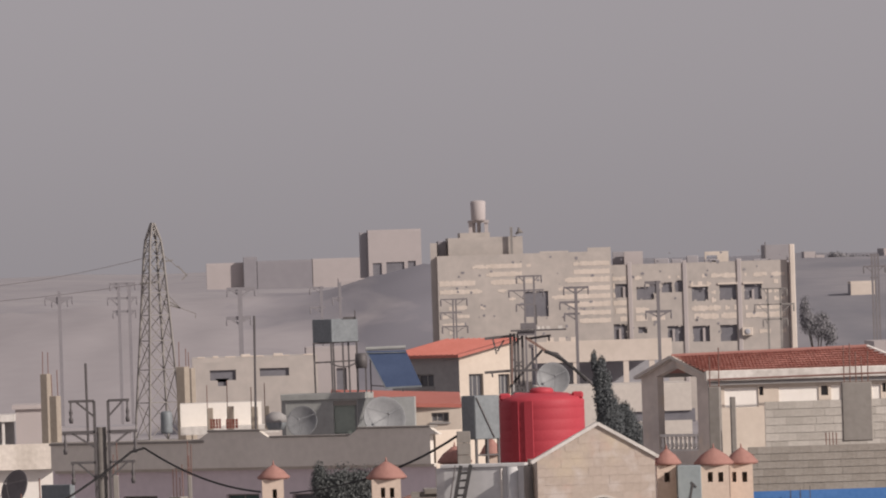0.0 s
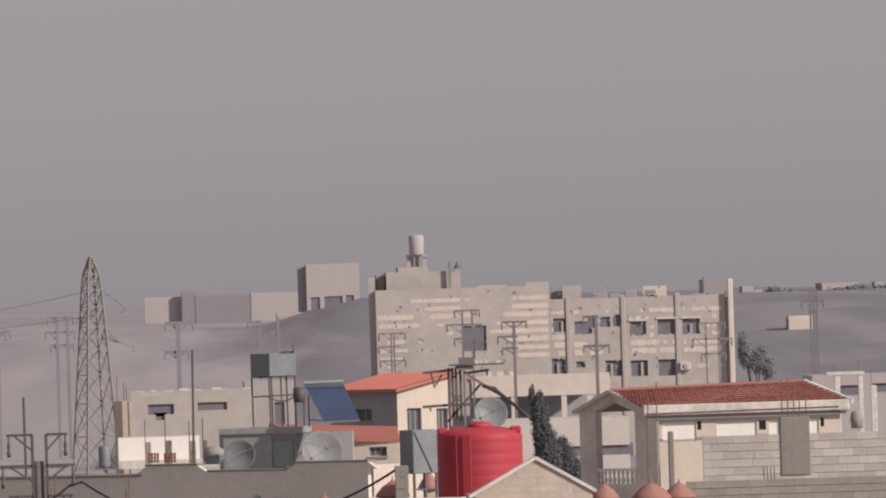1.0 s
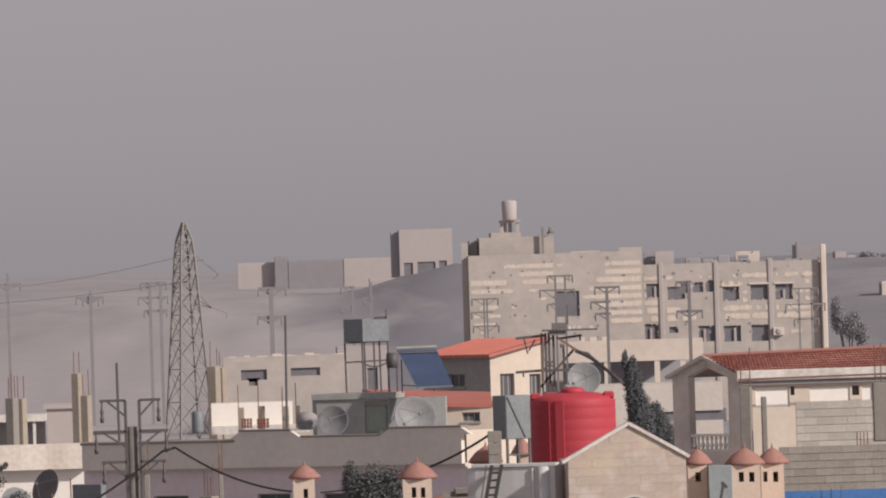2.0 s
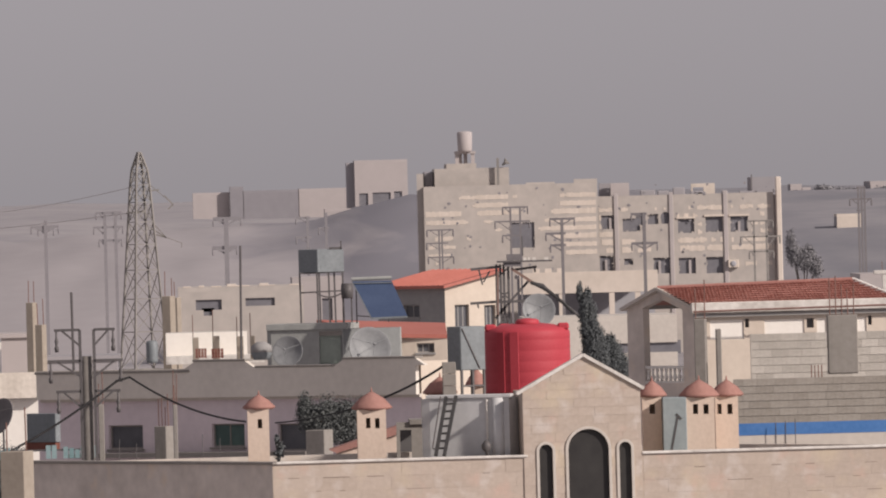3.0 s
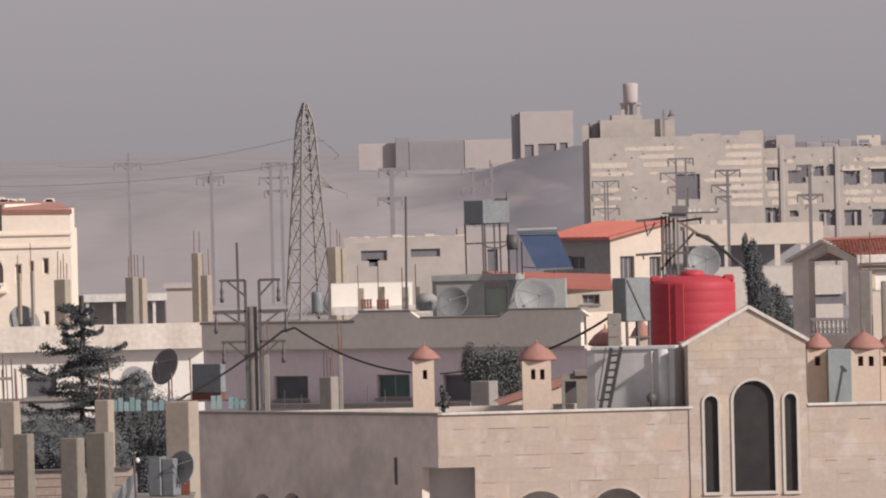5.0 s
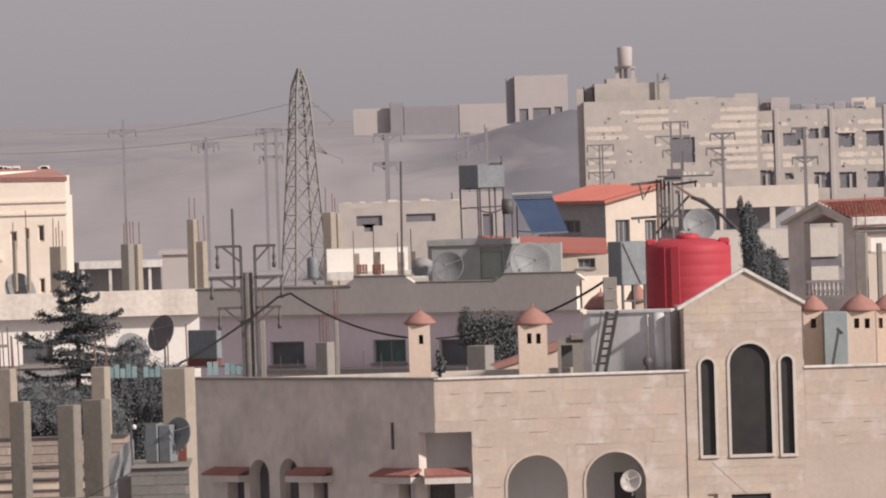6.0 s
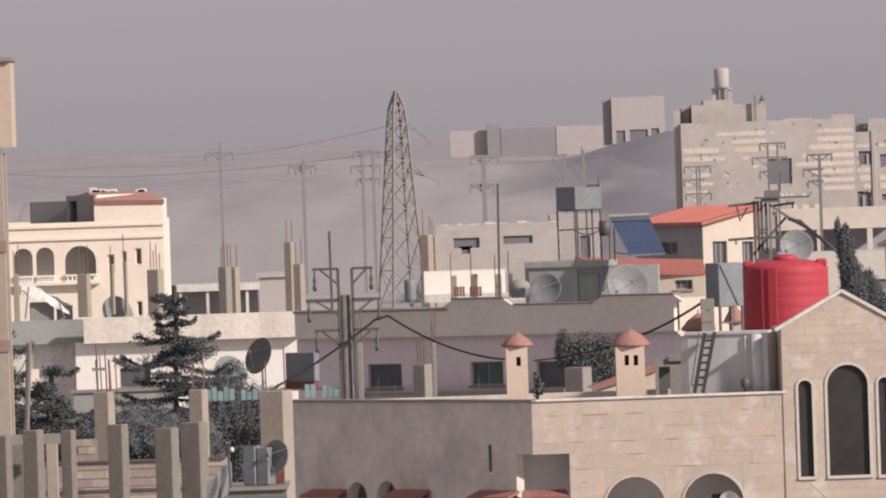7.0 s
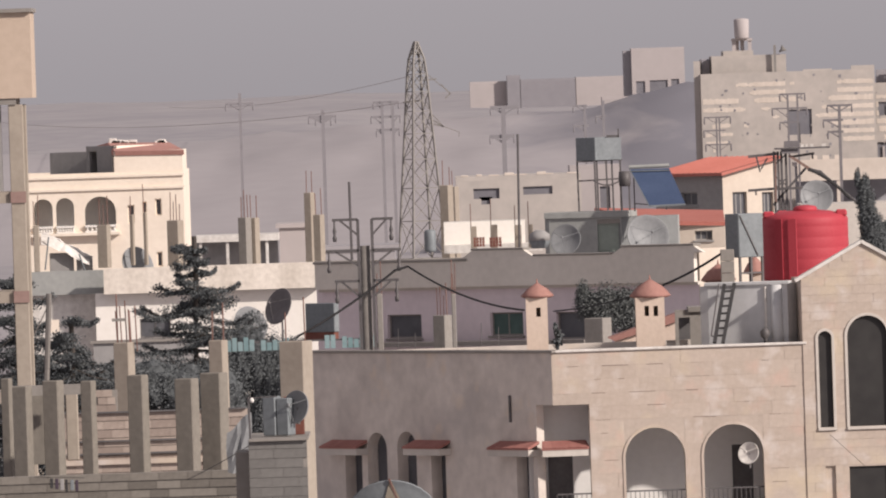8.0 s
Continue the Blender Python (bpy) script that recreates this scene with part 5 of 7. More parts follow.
def cladding_rows(x0, x1, z0, z1, y, zones, holes, seed, base=-1.0):
    """Broken runs of pale cladding in courses; zones (x, z, half width, half height, amount) say where more of it is left."""
    step, pitch = 0.17, 0.62
    for row in range(int((z1 - z0) / pitch)):
        z, h = z0 + row * pitch, rr_.uniform(0.34, 0.44)
        for k in range(int((x1 - x0) / step) + 1):
            x = x0 + k * step
            left = base + 0.9 * noise.noise(Vector((x / 1.7, z / 0.9, seed))) + 0.6 * noise.noise(Vector((x / 0.5, z / 0.5, seed + 5)))
            for zx, zz, wx, wz, amount in zones:
                left += amount * max(0.0, 1 - ((x - zx) / wx) ** 2 - ((z - zz) / wz) ** 2)
            clear = all(not (q[0] - 0.1 < x < q[2] + 0.1 and q[1] - h < z < q[3]) for q in holes)
            on = left > 0 and clear and x < x1 - step
            if on:
                edge = 0.16 * (1 - min(1.0, left * 2.5))
                box(slab, x, y - rr_.uniform(0.012, 0.02), z + rr_.uniform(-0.02, 0.02) + edge * rr_.random(), x + step, y + 0.02, z + h + rr_.uniform(-0.03, 0.03) - edge * rr_.random())


cladding_rows(20.0, 33.0, 10.9, 17.5, 855, [(24.9, 16.2, 1.6, 1.5, 1.5), (31.6, 14.5, 2.2, 3.8, 1.7), (21.4, 14.9, 2.4, 1.1, 1.5), (21.0, 12.6, 1.8, 1.3, 0.8), (29.8, 14.6, 1.4, 1.2, 0.9), (31.9, 17.2, 1.2, 0.9, 1.2)], hole_m, 3.3, -0.45)
cladding_rows(33.2, 46.4, 10.9, 16.4, 857, [(34.0, 12.8, 1.4, 2.0, 0.7), (42.5, 12.6, 4.5, 1.2, 0.5), (42.5, 15.6, 4.5, 1.0, 0.6)], hw_ + [(34.3, 0, 34.7, 20), (38.5, 0, 38.9, 20), (42.6, 0, 43.0, 20)], 8.1, -0.18)
# ragged masonry left round the blown-out windows
for a_, y_ in [(h_, 857.03) for h_ in hw_] + [(hole_m[0], 855.03)]:
    for k_ in range(4):
        side = rr_.choice("lrtb")
        w_, h_ = rr_.uniform(0.05, 0.16), rr_.uniform(0.05, 0.18)
        cx = {"l": a_[0], "r": a_[2]}.get(side, rr_.uniform(a_[0], a_[2]))
        cz = {"t": a_[3], "b": a_[1]}.get(side, rr_.uniform(a_[1], a_[3]))
        part("broken_edge", prism([(cx + w_ * math.cos(t_ + 1) * rr_.uniform(0.6, 1.1), cz + h_ * math.sin(t_ + 1) * rr_.uniform(0.6, 1.1)) for t_ in (0, 1.3, 2.5, 3.8, 5.1)], -0.08, 0), FAR_STONE, fb, at=pose(0, y_, 0, 90, 0, 0))
tagged(part("cladding", slab, FAR_PATCH, fb, "pale remaining stone cladding"), kind="stuff")
pits = bmesh.new()
for i in range(90):
    a_ = rr_.random() < 0.45
    x = rr_.uniform(FX[0] + 1, FX[2] - 1) if a_ else rr_.uniform(WG[0], WG[2])
    z = rr_.uniform(11.07, 17.26)
    y = 854.975 if a_ else 856.975
    r0 = rr_.uniform(0.05, 0.15)
    pts_ = [pits.verts.new((x + r0 * rr_.uniform(0.6, 1.2) * math.cos(k), y, z + r0 * rr_.uniform(0.6, 1.2) * math.sin(k))) for k in (0, 1.05, 2.1, 3.14, 4.2, 5.2)]
    pits.faces.new(pts_)
tagged(part("shell_scar", pits, SCRUB, fb, "dark shrapnel scars"), kind="stuff")
# arcade wing in front
aw = thing("arcade_wing", "low pale concrete arcade in front of the scarred building", "building")
r_ = (26.53, 9.34, 36.81, 10.93)
part("fascia", wall_mesh(r_[0], r_[1], r_[2], r_[3], 0.4), FAR_PATCH, aw, at=pose(0, 840, 0))
part("roof", boxes((r_[0], 840.4, r_[3] - 0.5, r_[2], 852, r_[3] - 0.2)), HAZE_STONE, aw)
part("back_wall", boxes((r_[0], 846, 3, r_[2], 846.3, r_[3] - 0.5)), FAR_ROOM, aw)
for x_ in (29.62, 31.51, 33.36, 35.29):
    part("column", boxes((x_ - 0.2, 840.05, 3, x_ + 0.2, 840.35, r_[1])), FAR_PATCH, aw)
for i in range(3):
    part("ledge_block", boxes((r_[0] + 1 + i * 0.9, 840.1, r_[3], r_[0] + 1.5 + i * 0.9, 840.4, r_[3] + 0.3)), FAR_PATCH, aw)
part("lower_wall", boxes((r_[0], 840.3, 3, r_[2], 840.5, 7.68)), HAZE_STONE, aw)
# water tower and loudspeaker on the roof
wt_ = thing("roof_water_tower", "pale concrete water tower with drum on legs", "water tower", pose(23.25, 860, FX[3] - 0.3))
zt0, zt1 = 20.29 - FX[3] + 0.3, 21.66 - FX[3] + 0.3
part("drum", lathe([(0.5, zt0 - 0.15), (0.54, zt0), (0.58, zt1 - 0.1), (0.5, zt1), (0.2, zt1 + 0.05)], 20), HAZE_STONE, wt_)
for x_, y_ in ((-0.75, 0), (0.45, 0), (-0.1, 0.5), (-0.5, 0.6)):
    part("leg", boxes((x_, y_, 0, x_ + 0.28, y_ + 0.28, zt0 - 0.1)), HAZE_STONE, wt_)
part("ring_beam", boxes((-0.8, -0.1, zt0 - 0.3, 0.8, 0.9, zt0 - 0.12)), HAZE_STONE, wt_)
lsp = thing("loudspeaker_post", "dark post with horn loudspeaker on a roof", "loudspeaker", pose(25.59, 855.8, 17.84))
part("post", boxes((-0.09, -0.2, -0.8, 0.09, -0.02, 1.75)), PYLON_STEEL, lsp)
part("horn", lathe([(0.06, 0), (0.1, 0.2), (0.3, 0.5)], 10), PYLON_STEEL, lsp, at=pose(0.35, 0, 1.2, 0, 50, 0))

# ---- hazy ridge: further buildings ----
def ridge_house(label, r, y, mat, deep=12, holes=(), roof=True, base=None):
    t = thing("distant_building", label, "building", group="buildings on the hazy ridge")
    x0, z0, x1, z1 = r
    b = z0 if base is None else base
    part("wall", wall_mesh(x0, b, x1, z1, 0.25, holes), mat, t, at=pose(0, y, 0))
    # Side walls take a set grey that paints their shade.
    for xa in (x0, x1 - 0.4):
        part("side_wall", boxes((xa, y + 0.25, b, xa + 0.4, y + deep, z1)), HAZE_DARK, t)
    part("roof", boxes((x0, y, z1, x1, y + deep, z1 + 0.25)), mat, t)
    if holes:
        for h_ in holes:
            # Added panel, its grey painting hazy shade inside the opening.
            part("window_shade_panel", boxes((h_[0] - 0.1, y + 0.14, h_[1] - 0.1, h_[2] + 0.1, y + 0.18, h_[3] + 0.1)), WINDOW_SHADE, t)
    return t


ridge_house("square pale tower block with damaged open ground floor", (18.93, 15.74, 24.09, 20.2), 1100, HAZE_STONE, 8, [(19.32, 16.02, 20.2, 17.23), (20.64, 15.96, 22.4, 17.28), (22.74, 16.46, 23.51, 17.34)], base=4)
# Shaded side of the tower, painted by a greyer colour.
bx_ = thing("distant_building", "side block of the square tower, shade put into its grey", "building", group="buildings on the hazy ridge")
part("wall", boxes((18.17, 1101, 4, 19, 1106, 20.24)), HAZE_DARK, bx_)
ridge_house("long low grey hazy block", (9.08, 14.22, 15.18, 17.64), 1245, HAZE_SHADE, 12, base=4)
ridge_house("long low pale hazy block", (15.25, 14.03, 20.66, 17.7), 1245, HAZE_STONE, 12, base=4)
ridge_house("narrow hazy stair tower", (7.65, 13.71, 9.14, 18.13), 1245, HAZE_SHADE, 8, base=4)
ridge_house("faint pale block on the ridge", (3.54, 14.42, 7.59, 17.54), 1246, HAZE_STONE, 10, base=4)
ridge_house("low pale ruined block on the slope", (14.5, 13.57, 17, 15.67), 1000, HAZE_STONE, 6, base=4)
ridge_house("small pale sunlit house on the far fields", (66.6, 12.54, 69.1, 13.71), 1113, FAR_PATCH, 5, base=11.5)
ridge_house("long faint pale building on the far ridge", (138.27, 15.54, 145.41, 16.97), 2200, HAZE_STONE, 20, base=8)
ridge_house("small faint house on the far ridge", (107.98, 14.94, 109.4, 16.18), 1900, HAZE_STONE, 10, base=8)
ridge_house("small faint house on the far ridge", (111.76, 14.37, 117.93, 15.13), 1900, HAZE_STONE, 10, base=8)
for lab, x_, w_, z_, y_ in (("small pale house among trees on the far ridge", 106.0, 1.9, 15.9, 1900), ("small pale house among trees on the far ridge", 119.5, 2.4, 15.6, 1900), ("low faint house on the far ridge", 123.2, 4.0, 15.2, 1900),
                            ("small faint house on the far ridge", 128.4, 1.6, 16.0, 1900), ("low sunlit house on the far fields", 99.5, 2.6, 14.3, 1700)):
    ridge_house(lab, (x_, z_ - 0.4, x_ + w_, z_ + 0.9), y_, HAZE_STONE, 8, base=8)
# low damaged house in the middle distance
ridge_house("low damaged pale house with dark window bands", (0.84, 8.54, 7.94, 11.8), 640, FAR_STONE, 10, [(1.83, 10.77, 3.3, 11.35), (4.65, 10.93, 6.31, 11.38), (2.26, 10.45, 2.78, 10.77)], base=2)
low_ = thing("broken_parapet", "row of broken pale parapet stumps along a flat roof", "parapet", pose(0, 640, 11.82 + 0.25))
g_ = random.Random(77)
for i in range(8):
    x_ = 0.96 + i * 0.86 + g_.uniform(-0.3, 0.3)
    part("stump", soft_box(x_, 0.05, -0.02, x_ + g_.uniform(0.25, 0.8), 0.35, g_.uniform(0.03, 0.16), 0.02), FAR_PATCH, low_)
ridge_house("pale damaged house with tall openings", (7.49, 8.19, 10.43, 12.12), 655, HAZE_STONE, 8, [(9.2, 9.74, 9.79, 11.12)], base=2)
ridge_house("pale house with broken wall behind the porch roof", (38.29, 8.64, 44.49, 11.73), 620, HAZE_STONE, 9, [(39.75, 10.84, 40.99, 11.4), (41.58, 10.97, 42.66, 11.46)], base=2)
ridge_house("low pale building behind cypress trees", (17.87, 8.51, 25.43, 10.47), 560, BEIGE_RENDER, 9, [(22.2, 8.86, 25.5, 9.34)], base=2)

# hillside below the ridge buildings, haze and smoke put into its colour
def slope_material(name, pale, dark, split, soft):
    """Slope colour paled for haze, with darker bands that paint smoke haze and scrub, thick east of split and thinning
    out west of it.
    """
    m = material(name, pale, tuple(c * 1.12 for c in pale), 0.05, 0.5)
    n, l = m.node_tree.nodes, m.node_tree.links
    co, sep, mp, band, rng_ = n.new("ShaderNodeTexCoord"), n.new("ShaderNodeSeparateXYZ"), n.new("ShaderNodeMapping"), n.new("ShaderNodeTexNoise"), n.new("ShaderNodeMapRange")
    l.new(co.outputs["Object"], sep.inputs[0])
    l.new(co.outputs["Object"], mp.inputs["Vector"])
    mp.inputs["Scale"].default_value = (0.11, 0.02, 0.42)
    l.new(mp.outputs[0], band.inputs["Vector"])
    band.inputs["Scale"].default_value, band.inputs["Detail"].default_value, band.inputs["Distortion"].default_value = 1.0, 5, 0.8
    rng_.inputs["From Min"].default_value, rng_.inputs["From Max"].default_value = split - soft, split + soft
    rng_.inputs["To Min"].default_value, rng_.inputs["To Max"].default_value = -0.5, 0.3
    l.new(sep.outputs["X"], rng_.inputs["Value"])
    add, cut = n.new("ShaderNodeMath"), n.new("ShaderNodeMapRange")
    l.new(rng_.outputs[0], add.inputs[0])
    l.new(band.outputs[0], add.inputs[1])
    cut.inputs["From Min"].default_value, cut.inputs["From Max"].default_value = 0.38, 0.68
    l.new(add.outputs[0], cut.inputs["Value"])
    mix = n.new("ShaderNodeMix")
    mix.data_type = "RGBA"
    bsdf = n["Principled BSDF"]
    l.new(cut.outputs[0], mix.inputs["Factor"])
    l.new(bsdf.inputs["Base Color"].links[0].from_socket, mix.inputs[6])
    mix.inputs[7].default_value = (*dark, 1)
    l.new(mix.outputs[2], bsdf.inputs["Base Color"])
    return m


def hillside(label, x0, x1, y0, y1, crest, mat, seed):
    """A bank of ground that climbs from y0 to a level crest at y1; crest gives its height along x."""
    bm = bmesh.new()
    nx, ny = 90, 26
    rows_h = []
    for j in range(ny + 1):
        v = j / ny
        y = y0 + (y1 - y0) * v
        climb = v * v * (3 - 2 * v)
        row = []
        for i in range(nx + 1):
            x = x0 + (x1 - x0) * i / nx
            low = ground_height(x, y) - 0.6
            bumps = 0.55 * noise.noise(Vector((x / 5, y / 12, seed))) + 0.25 * noise.noise(Vector((x / 1.6, y / 5, seed)))
            row.append(bm.verts.new((x, y, low + max(0.0, crest(x) - low) * climb + bumps * climb)))
        rows_h.append(row)
    rows_h.append([bm.verts.new((v.co.x, y1 + 30, 2.0)) for v in rows_h[-1]])
    for a, b in zip(rows_h, rows_h[1:]):
        for i in range(nx):
            bm.faces.new((a[i], a[i + 1], b[i + 1], b[i])).smooth = True
    return tagged(part("ground_slope", bm, mat), label, "hillside", kind="structure")


def smooth(a, b, x):
    k = min(1.0, max(0.0, (x - a) / (b - a)))
    return k * k * (3 - 2 * k)


HILL = slope_material("haze_banded_slope", (0.335, 0.308, 0.315), (0.215, 0.206, 0.23), 7.0, 14.0)
hillside("hillside painted with haze and dark smoke bands beside the scarred building", -110, 34, 865, 965, lambda x: 12.6 + 1.9 * smooth(-40, 4, x) + 2.3 * smooth(10, 21, x), HILL, 3.0)
SCRUB_BANK = slope_material("hazed_scrub_bank", (0.33, 0.305, 0.315), (0.225, 0.215, 0.235), 60.0, 40.0)
hillside("dark scrub bank, colour paled for haze, below the far fields", 44, 110, 1080, 1130, lambda x: 10.4 + 0.6 * math.sin(x / 7), SCRUB_BANK, 11.0)

# ---- lattice pylon ----
py = thing("lattice_pylon", "tall grey lattice power pylon with broken crossarms", "pylon", pose(-1.26, 700, 0))
PX = -1.26
def leg_half(z):
    top, mid_ = 20.06, 18.8
    base_z, base_w = 7.07, 0.98
    mid_w = 0.37
    if z > mid_:
        return 0.06 + (mid_w - 0.06) * (top - z) / (top - mid_)
    return mid_w + (base_w - mid_w) * (mid_ - z) / (mid_ - base_z)


levels = [1.0]
ptop = 20.06
while levels[-1] < ptop - 0.01:
    levels.append(min(ptop, levels[-1] + 2.2 * leg_half(levels[-1]) * 1.05))
turn = math.radians(24)
def foot(i, z):
    w = leg_half(z) * 1.12
    x, y = ((-w, -w), (w, -w), (w, w), (-w, w))[i]
    return Vector((x * math.cos(turn) - y * math.sin(turn), x * math.sin(turn) + y * math.cos(turn), z))


for i in range(4):
    part("leg", rod(bmesh.new(), [foot(i, a) for a in levels], 0.075, 4), PYLON_STEEL, py)
for a, b in zip(levels, levels[1:]):
    for i in range(4):
        j = (i + 1) % 4
        part("brace", bar(bar(bmesh.new(), foot(i, a), foot(j, b), 0.055), foot(j, a), foot(i, b), 0.055), PYLON_STEEL, py)
        part("tie", bar(bmesh.new(), foot(i, b), foot(j, b), 0.055), PYLON_STEEL, py)
def crossarm(pts, w=0.09):
    m_ = bmesh.new()
    for a, b in zip(pts, pts[1:]):
        bar(m_, Vector(a) - Vector((PX, 700, 0)), Vector(b) - Vector((PX, 700, 0)), w)
    part("crossarm", m_, PYLON_STEEL, py)


crossarm([(-0.77, 700, 17.66), (-0.07, 700, 17.71)])
crossarm([(0.2, 700, 17.35), (0.77, 700, 16.77), (0.45, 700, 16.5)])
crossarm([(-0.76, 700, 18.15), (0.2, 700, 17.28)], 0.05)
crossarm([(-0.67, 700, 15.35), (0.29, 700, 14.75), (-0.58, 700, 14.99)])
crossarm([(-0.49, 700, 15.62), (0.29, 700, 14.75)], 0.06)
crossarm([(0.29, 700, 14.75), (1.25, 700, 14.37), (1.21, 700, 14.09)], 0.05)
crossarm([(-2.15, 700, 16.31), (-1.06, 700, 16.41)], 0.12)

# ---- poles ----
def power_pole(label, x, y, top, arms, mat, masts=(-0.3, 0.3), base=0.0, thick=0.14, group="power poles"):
    """A twin-mast pole with crossarms (height below the top, reach left, reach right), struts and insulators."""
    t = thing("power_pole", label, "power pole", pose(x, y, base), group)
    h = top - base
    for m in masts:
        part("mast", boxes((m - thick / 2, -thick / 2, 0, m + thick / 2, thick / 2, h)), mat, t)
    for d, l, r in arms:
        z = h - d
        part("crossarm", boxes((-l, -0.06, z - thick * 0.4, r, 0.06, z + thick * 0.4)), mat, t)
        for s, e in ((-1, l), (1, r)):
            if e > 0.5:
                part("strut", bar(bmesh.new(), (s * e * 0.8, 0, z), (s * abs(masts[0]), 0, z - 0.45 * e), thick * 0.45), mat, t)
                q = part("insulator", lathe([(0.03, 0), (0.07, -0.1), (0.04, -0.16), (0.07, -0.25), (0.04, -0.32), (0.06, -0.42)][::-1], 8), mat, t)
                q.location = (s * e * 0.96, 0, z - thick * 0.4)
    return t


GREY_POLE = material("weathered_pole", (0.16, 0.145, 0.135), (0.24, 0.22, 0.20), 1.5, 8)
k_ = 0.017
npole = thing("power_pole", "grey concrete pole with six dark steel crossarms and insulators", "power pole", pose(-2.34, 340, 0), "power poles")
NX, zt = -2.34, 13.2
part("pole", lathe([(0.17, 0), (0.15, 12.4)], 14), GREY_POLE, npole)
for sx in (-0.2, 0.22):
    part("mast", boxes((sx - 0.045, -0.25, 9.26, sx + 0.045, -0.16, zt)), DARK_STEEL, npole)
for z_, l, r in ((zt, 0.97, 0.86), (12.27, 1.18, 1.08), (11.35, 0.95, 0.98)):
    for s, e, m in ((-1, l, -0.2), (1, r, 0.22)):
        part("crossarm", boxes((min(s * e, m), -0.25, z_ - 0.04, max(s * e, m), -0.17, z_ + 0.04)), DARK_STEEL, npole)
        part("strut", bar(bmesh.new(), (s * e * 0.75, -0.21, z_ - 0.03), (m, -0.21, z_ - 0.48), 0.06), DARK_STEEL, npole)
        q = part("insulator", lathe([(0.05, -0.62), (0.07, -0.5), (0.035, -0.42), (0.06, -0.3), (0.03, -0.18), (0.03, 0)], 8), DARK_STEEL, npole)
        q.location = (s * e * 0.93, -0.21, z_ - 0.04)
# transformer pole
tp = thing("transformer_pole", "dark steel lattice pole with platform, crossarms and cable ends", "power pole", pose(12.95, 430, 0), "power poles")
TX = 12.95
tz = 14.25
for dx in (-0.25, -0.1, 0.03, 0.2):
    part("mast", bar(bmesh.new(), (dx, 0, 5), (dx, 0, tz), 0.09), DARK_STEEL, tp)
for i in range(10):
    z_ = tz - 0.5 - i * 0.45
    part("lacing", bar(bmesh.new(), (-0.22, 0, z_), (0.24, 0, z_ + 0.4 * (-1) ** i), 0.05), DARK_STEEL, tp)
def tbar(a, b, w=0.1, name="crossarm"):
    part(name, bar(bmesh.new(), Vector(a) - Vector((TX, 430, 0)), Vector(b) - Vector((TX, 430, 0)), w), DARK_STEEL, tp)


RUSTY = material("rusty_steel", (0.19, 0.12, 0.10), (0.27, 0.18, 0.15), 2, 8)
def tbox(r, y0, y1, mat, name, label=""):
    part(name, boxes((r[0] - TX, y0, r[1], r[2] - TX, y1, r[3])), mat, tp, label)


tbox((12.74, 14.32, 14.83, 14.38), -0.5, 0.5, DARK_STEEL, "platform")
tbox((12.98, 14.16, 13.62, 14.33), -0.4, 0.4, HAZED_STEEL, "platform_box", "grey equipment case under the platform")
tbox((13.11, 14.39, 13.67, 14.63), -0.2, 0.3, HAZED_STEEL, "switch_case", "grey switch case on the platform")
for k, w in ((951, 5), (959, 4), (967, 6), (988, 7)):
    tbox((13.74 + (k - 951) * 0.0215, 14.38, 13.74 + (k - 951 + w) * 0.0215, 14.49), -0.1, 0.1, PALE_CONCRETE, "ceramic_block", "pale ceramic block")
tbar((13.72, 430, 14.55), (13.7, 430, 15.31), 0.05, "rod")
tbar((13.4, 430, 14.03), (14.24, 430, 14.13), 0.09)
tbar((14.16, 430, 14.13), (14.17, 430, 13.92), 0.07, "insulator")
tbar((11.68, 430, 12.79), (12.85, 430, 12.84), 0.1)
tbar((12.85, 430, 12.82), (14.7, 430, 12.85), 0.1)
tbar((11.72, 430, 14.08), (12.89, 430, 14.17), 0.1)
for a, b in (((12.03, 430, 14.07), (12.16, 430, 13.49)), ((12.45, 430, 14.01), (12.2, 430, 13.59)), ((11.96, 430, 12.76), (11.98, 430, 12.61)), ((14.63, 430, 12.8), (14.62, 430, 12.61))):
    tbar(a, b, 0.06, "insulator")
part("strut", bar(bmesh.new(), Vector((13.27, 429.8, 14.08)) - Vector((TX, 430, 0)), Vector((14.07, 429.8, 13.53)) - Vector((TX, 430, 0)), 0.1), RUSTY, tp, "rusty brown strut")
part("strut", bar(bmesh.new(), Vector((12.75, 429.8, 14.01)) - Vector((TX, 430, 0)), Vector((12.72, 429.8, 12.33)) - Vector((TX, 430, 0)), 0.07), RUSTY, tp, "rusty brown strut")
tbar((13.9, 430, 13.58), (12.61, 430, 12.2), 0.09, "strut")
cc = [(13.86, 430, 13.62), (14.22, 430, 13.48), (14.46, 430, 13.43), (14.62, 430, 13.26), (15.17, 430, 12.77), (15.88, 430, 12.14)]
part("cable_tail", rod(bmesh.new(), [Vector(c) - Vector((TX, 430, 0)) for c in cc], 0.05, 6), DARK_STEEL, tp, "thick black cable")
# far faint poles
power_pole("haze-grey twin-mast pole before the scarred building", 23.79, 760, 15.96, [(0, 0.85, 0.9), (0.95, 1.4, 1.0), (1.9, 0.9, 0.3)], HAZED_STEEL, (-0.3, 0.35), 3, 0.13)
power_pole("haze-grey pole before the scarred wall", 19, 770, 14.53, [(0, 0.95, 0.9), (0.9, 1.0, 0.5), (1.85, 0.9, 0.9)], HAZED_STEEL, (-0.1, 0.1), 3, 0.11)
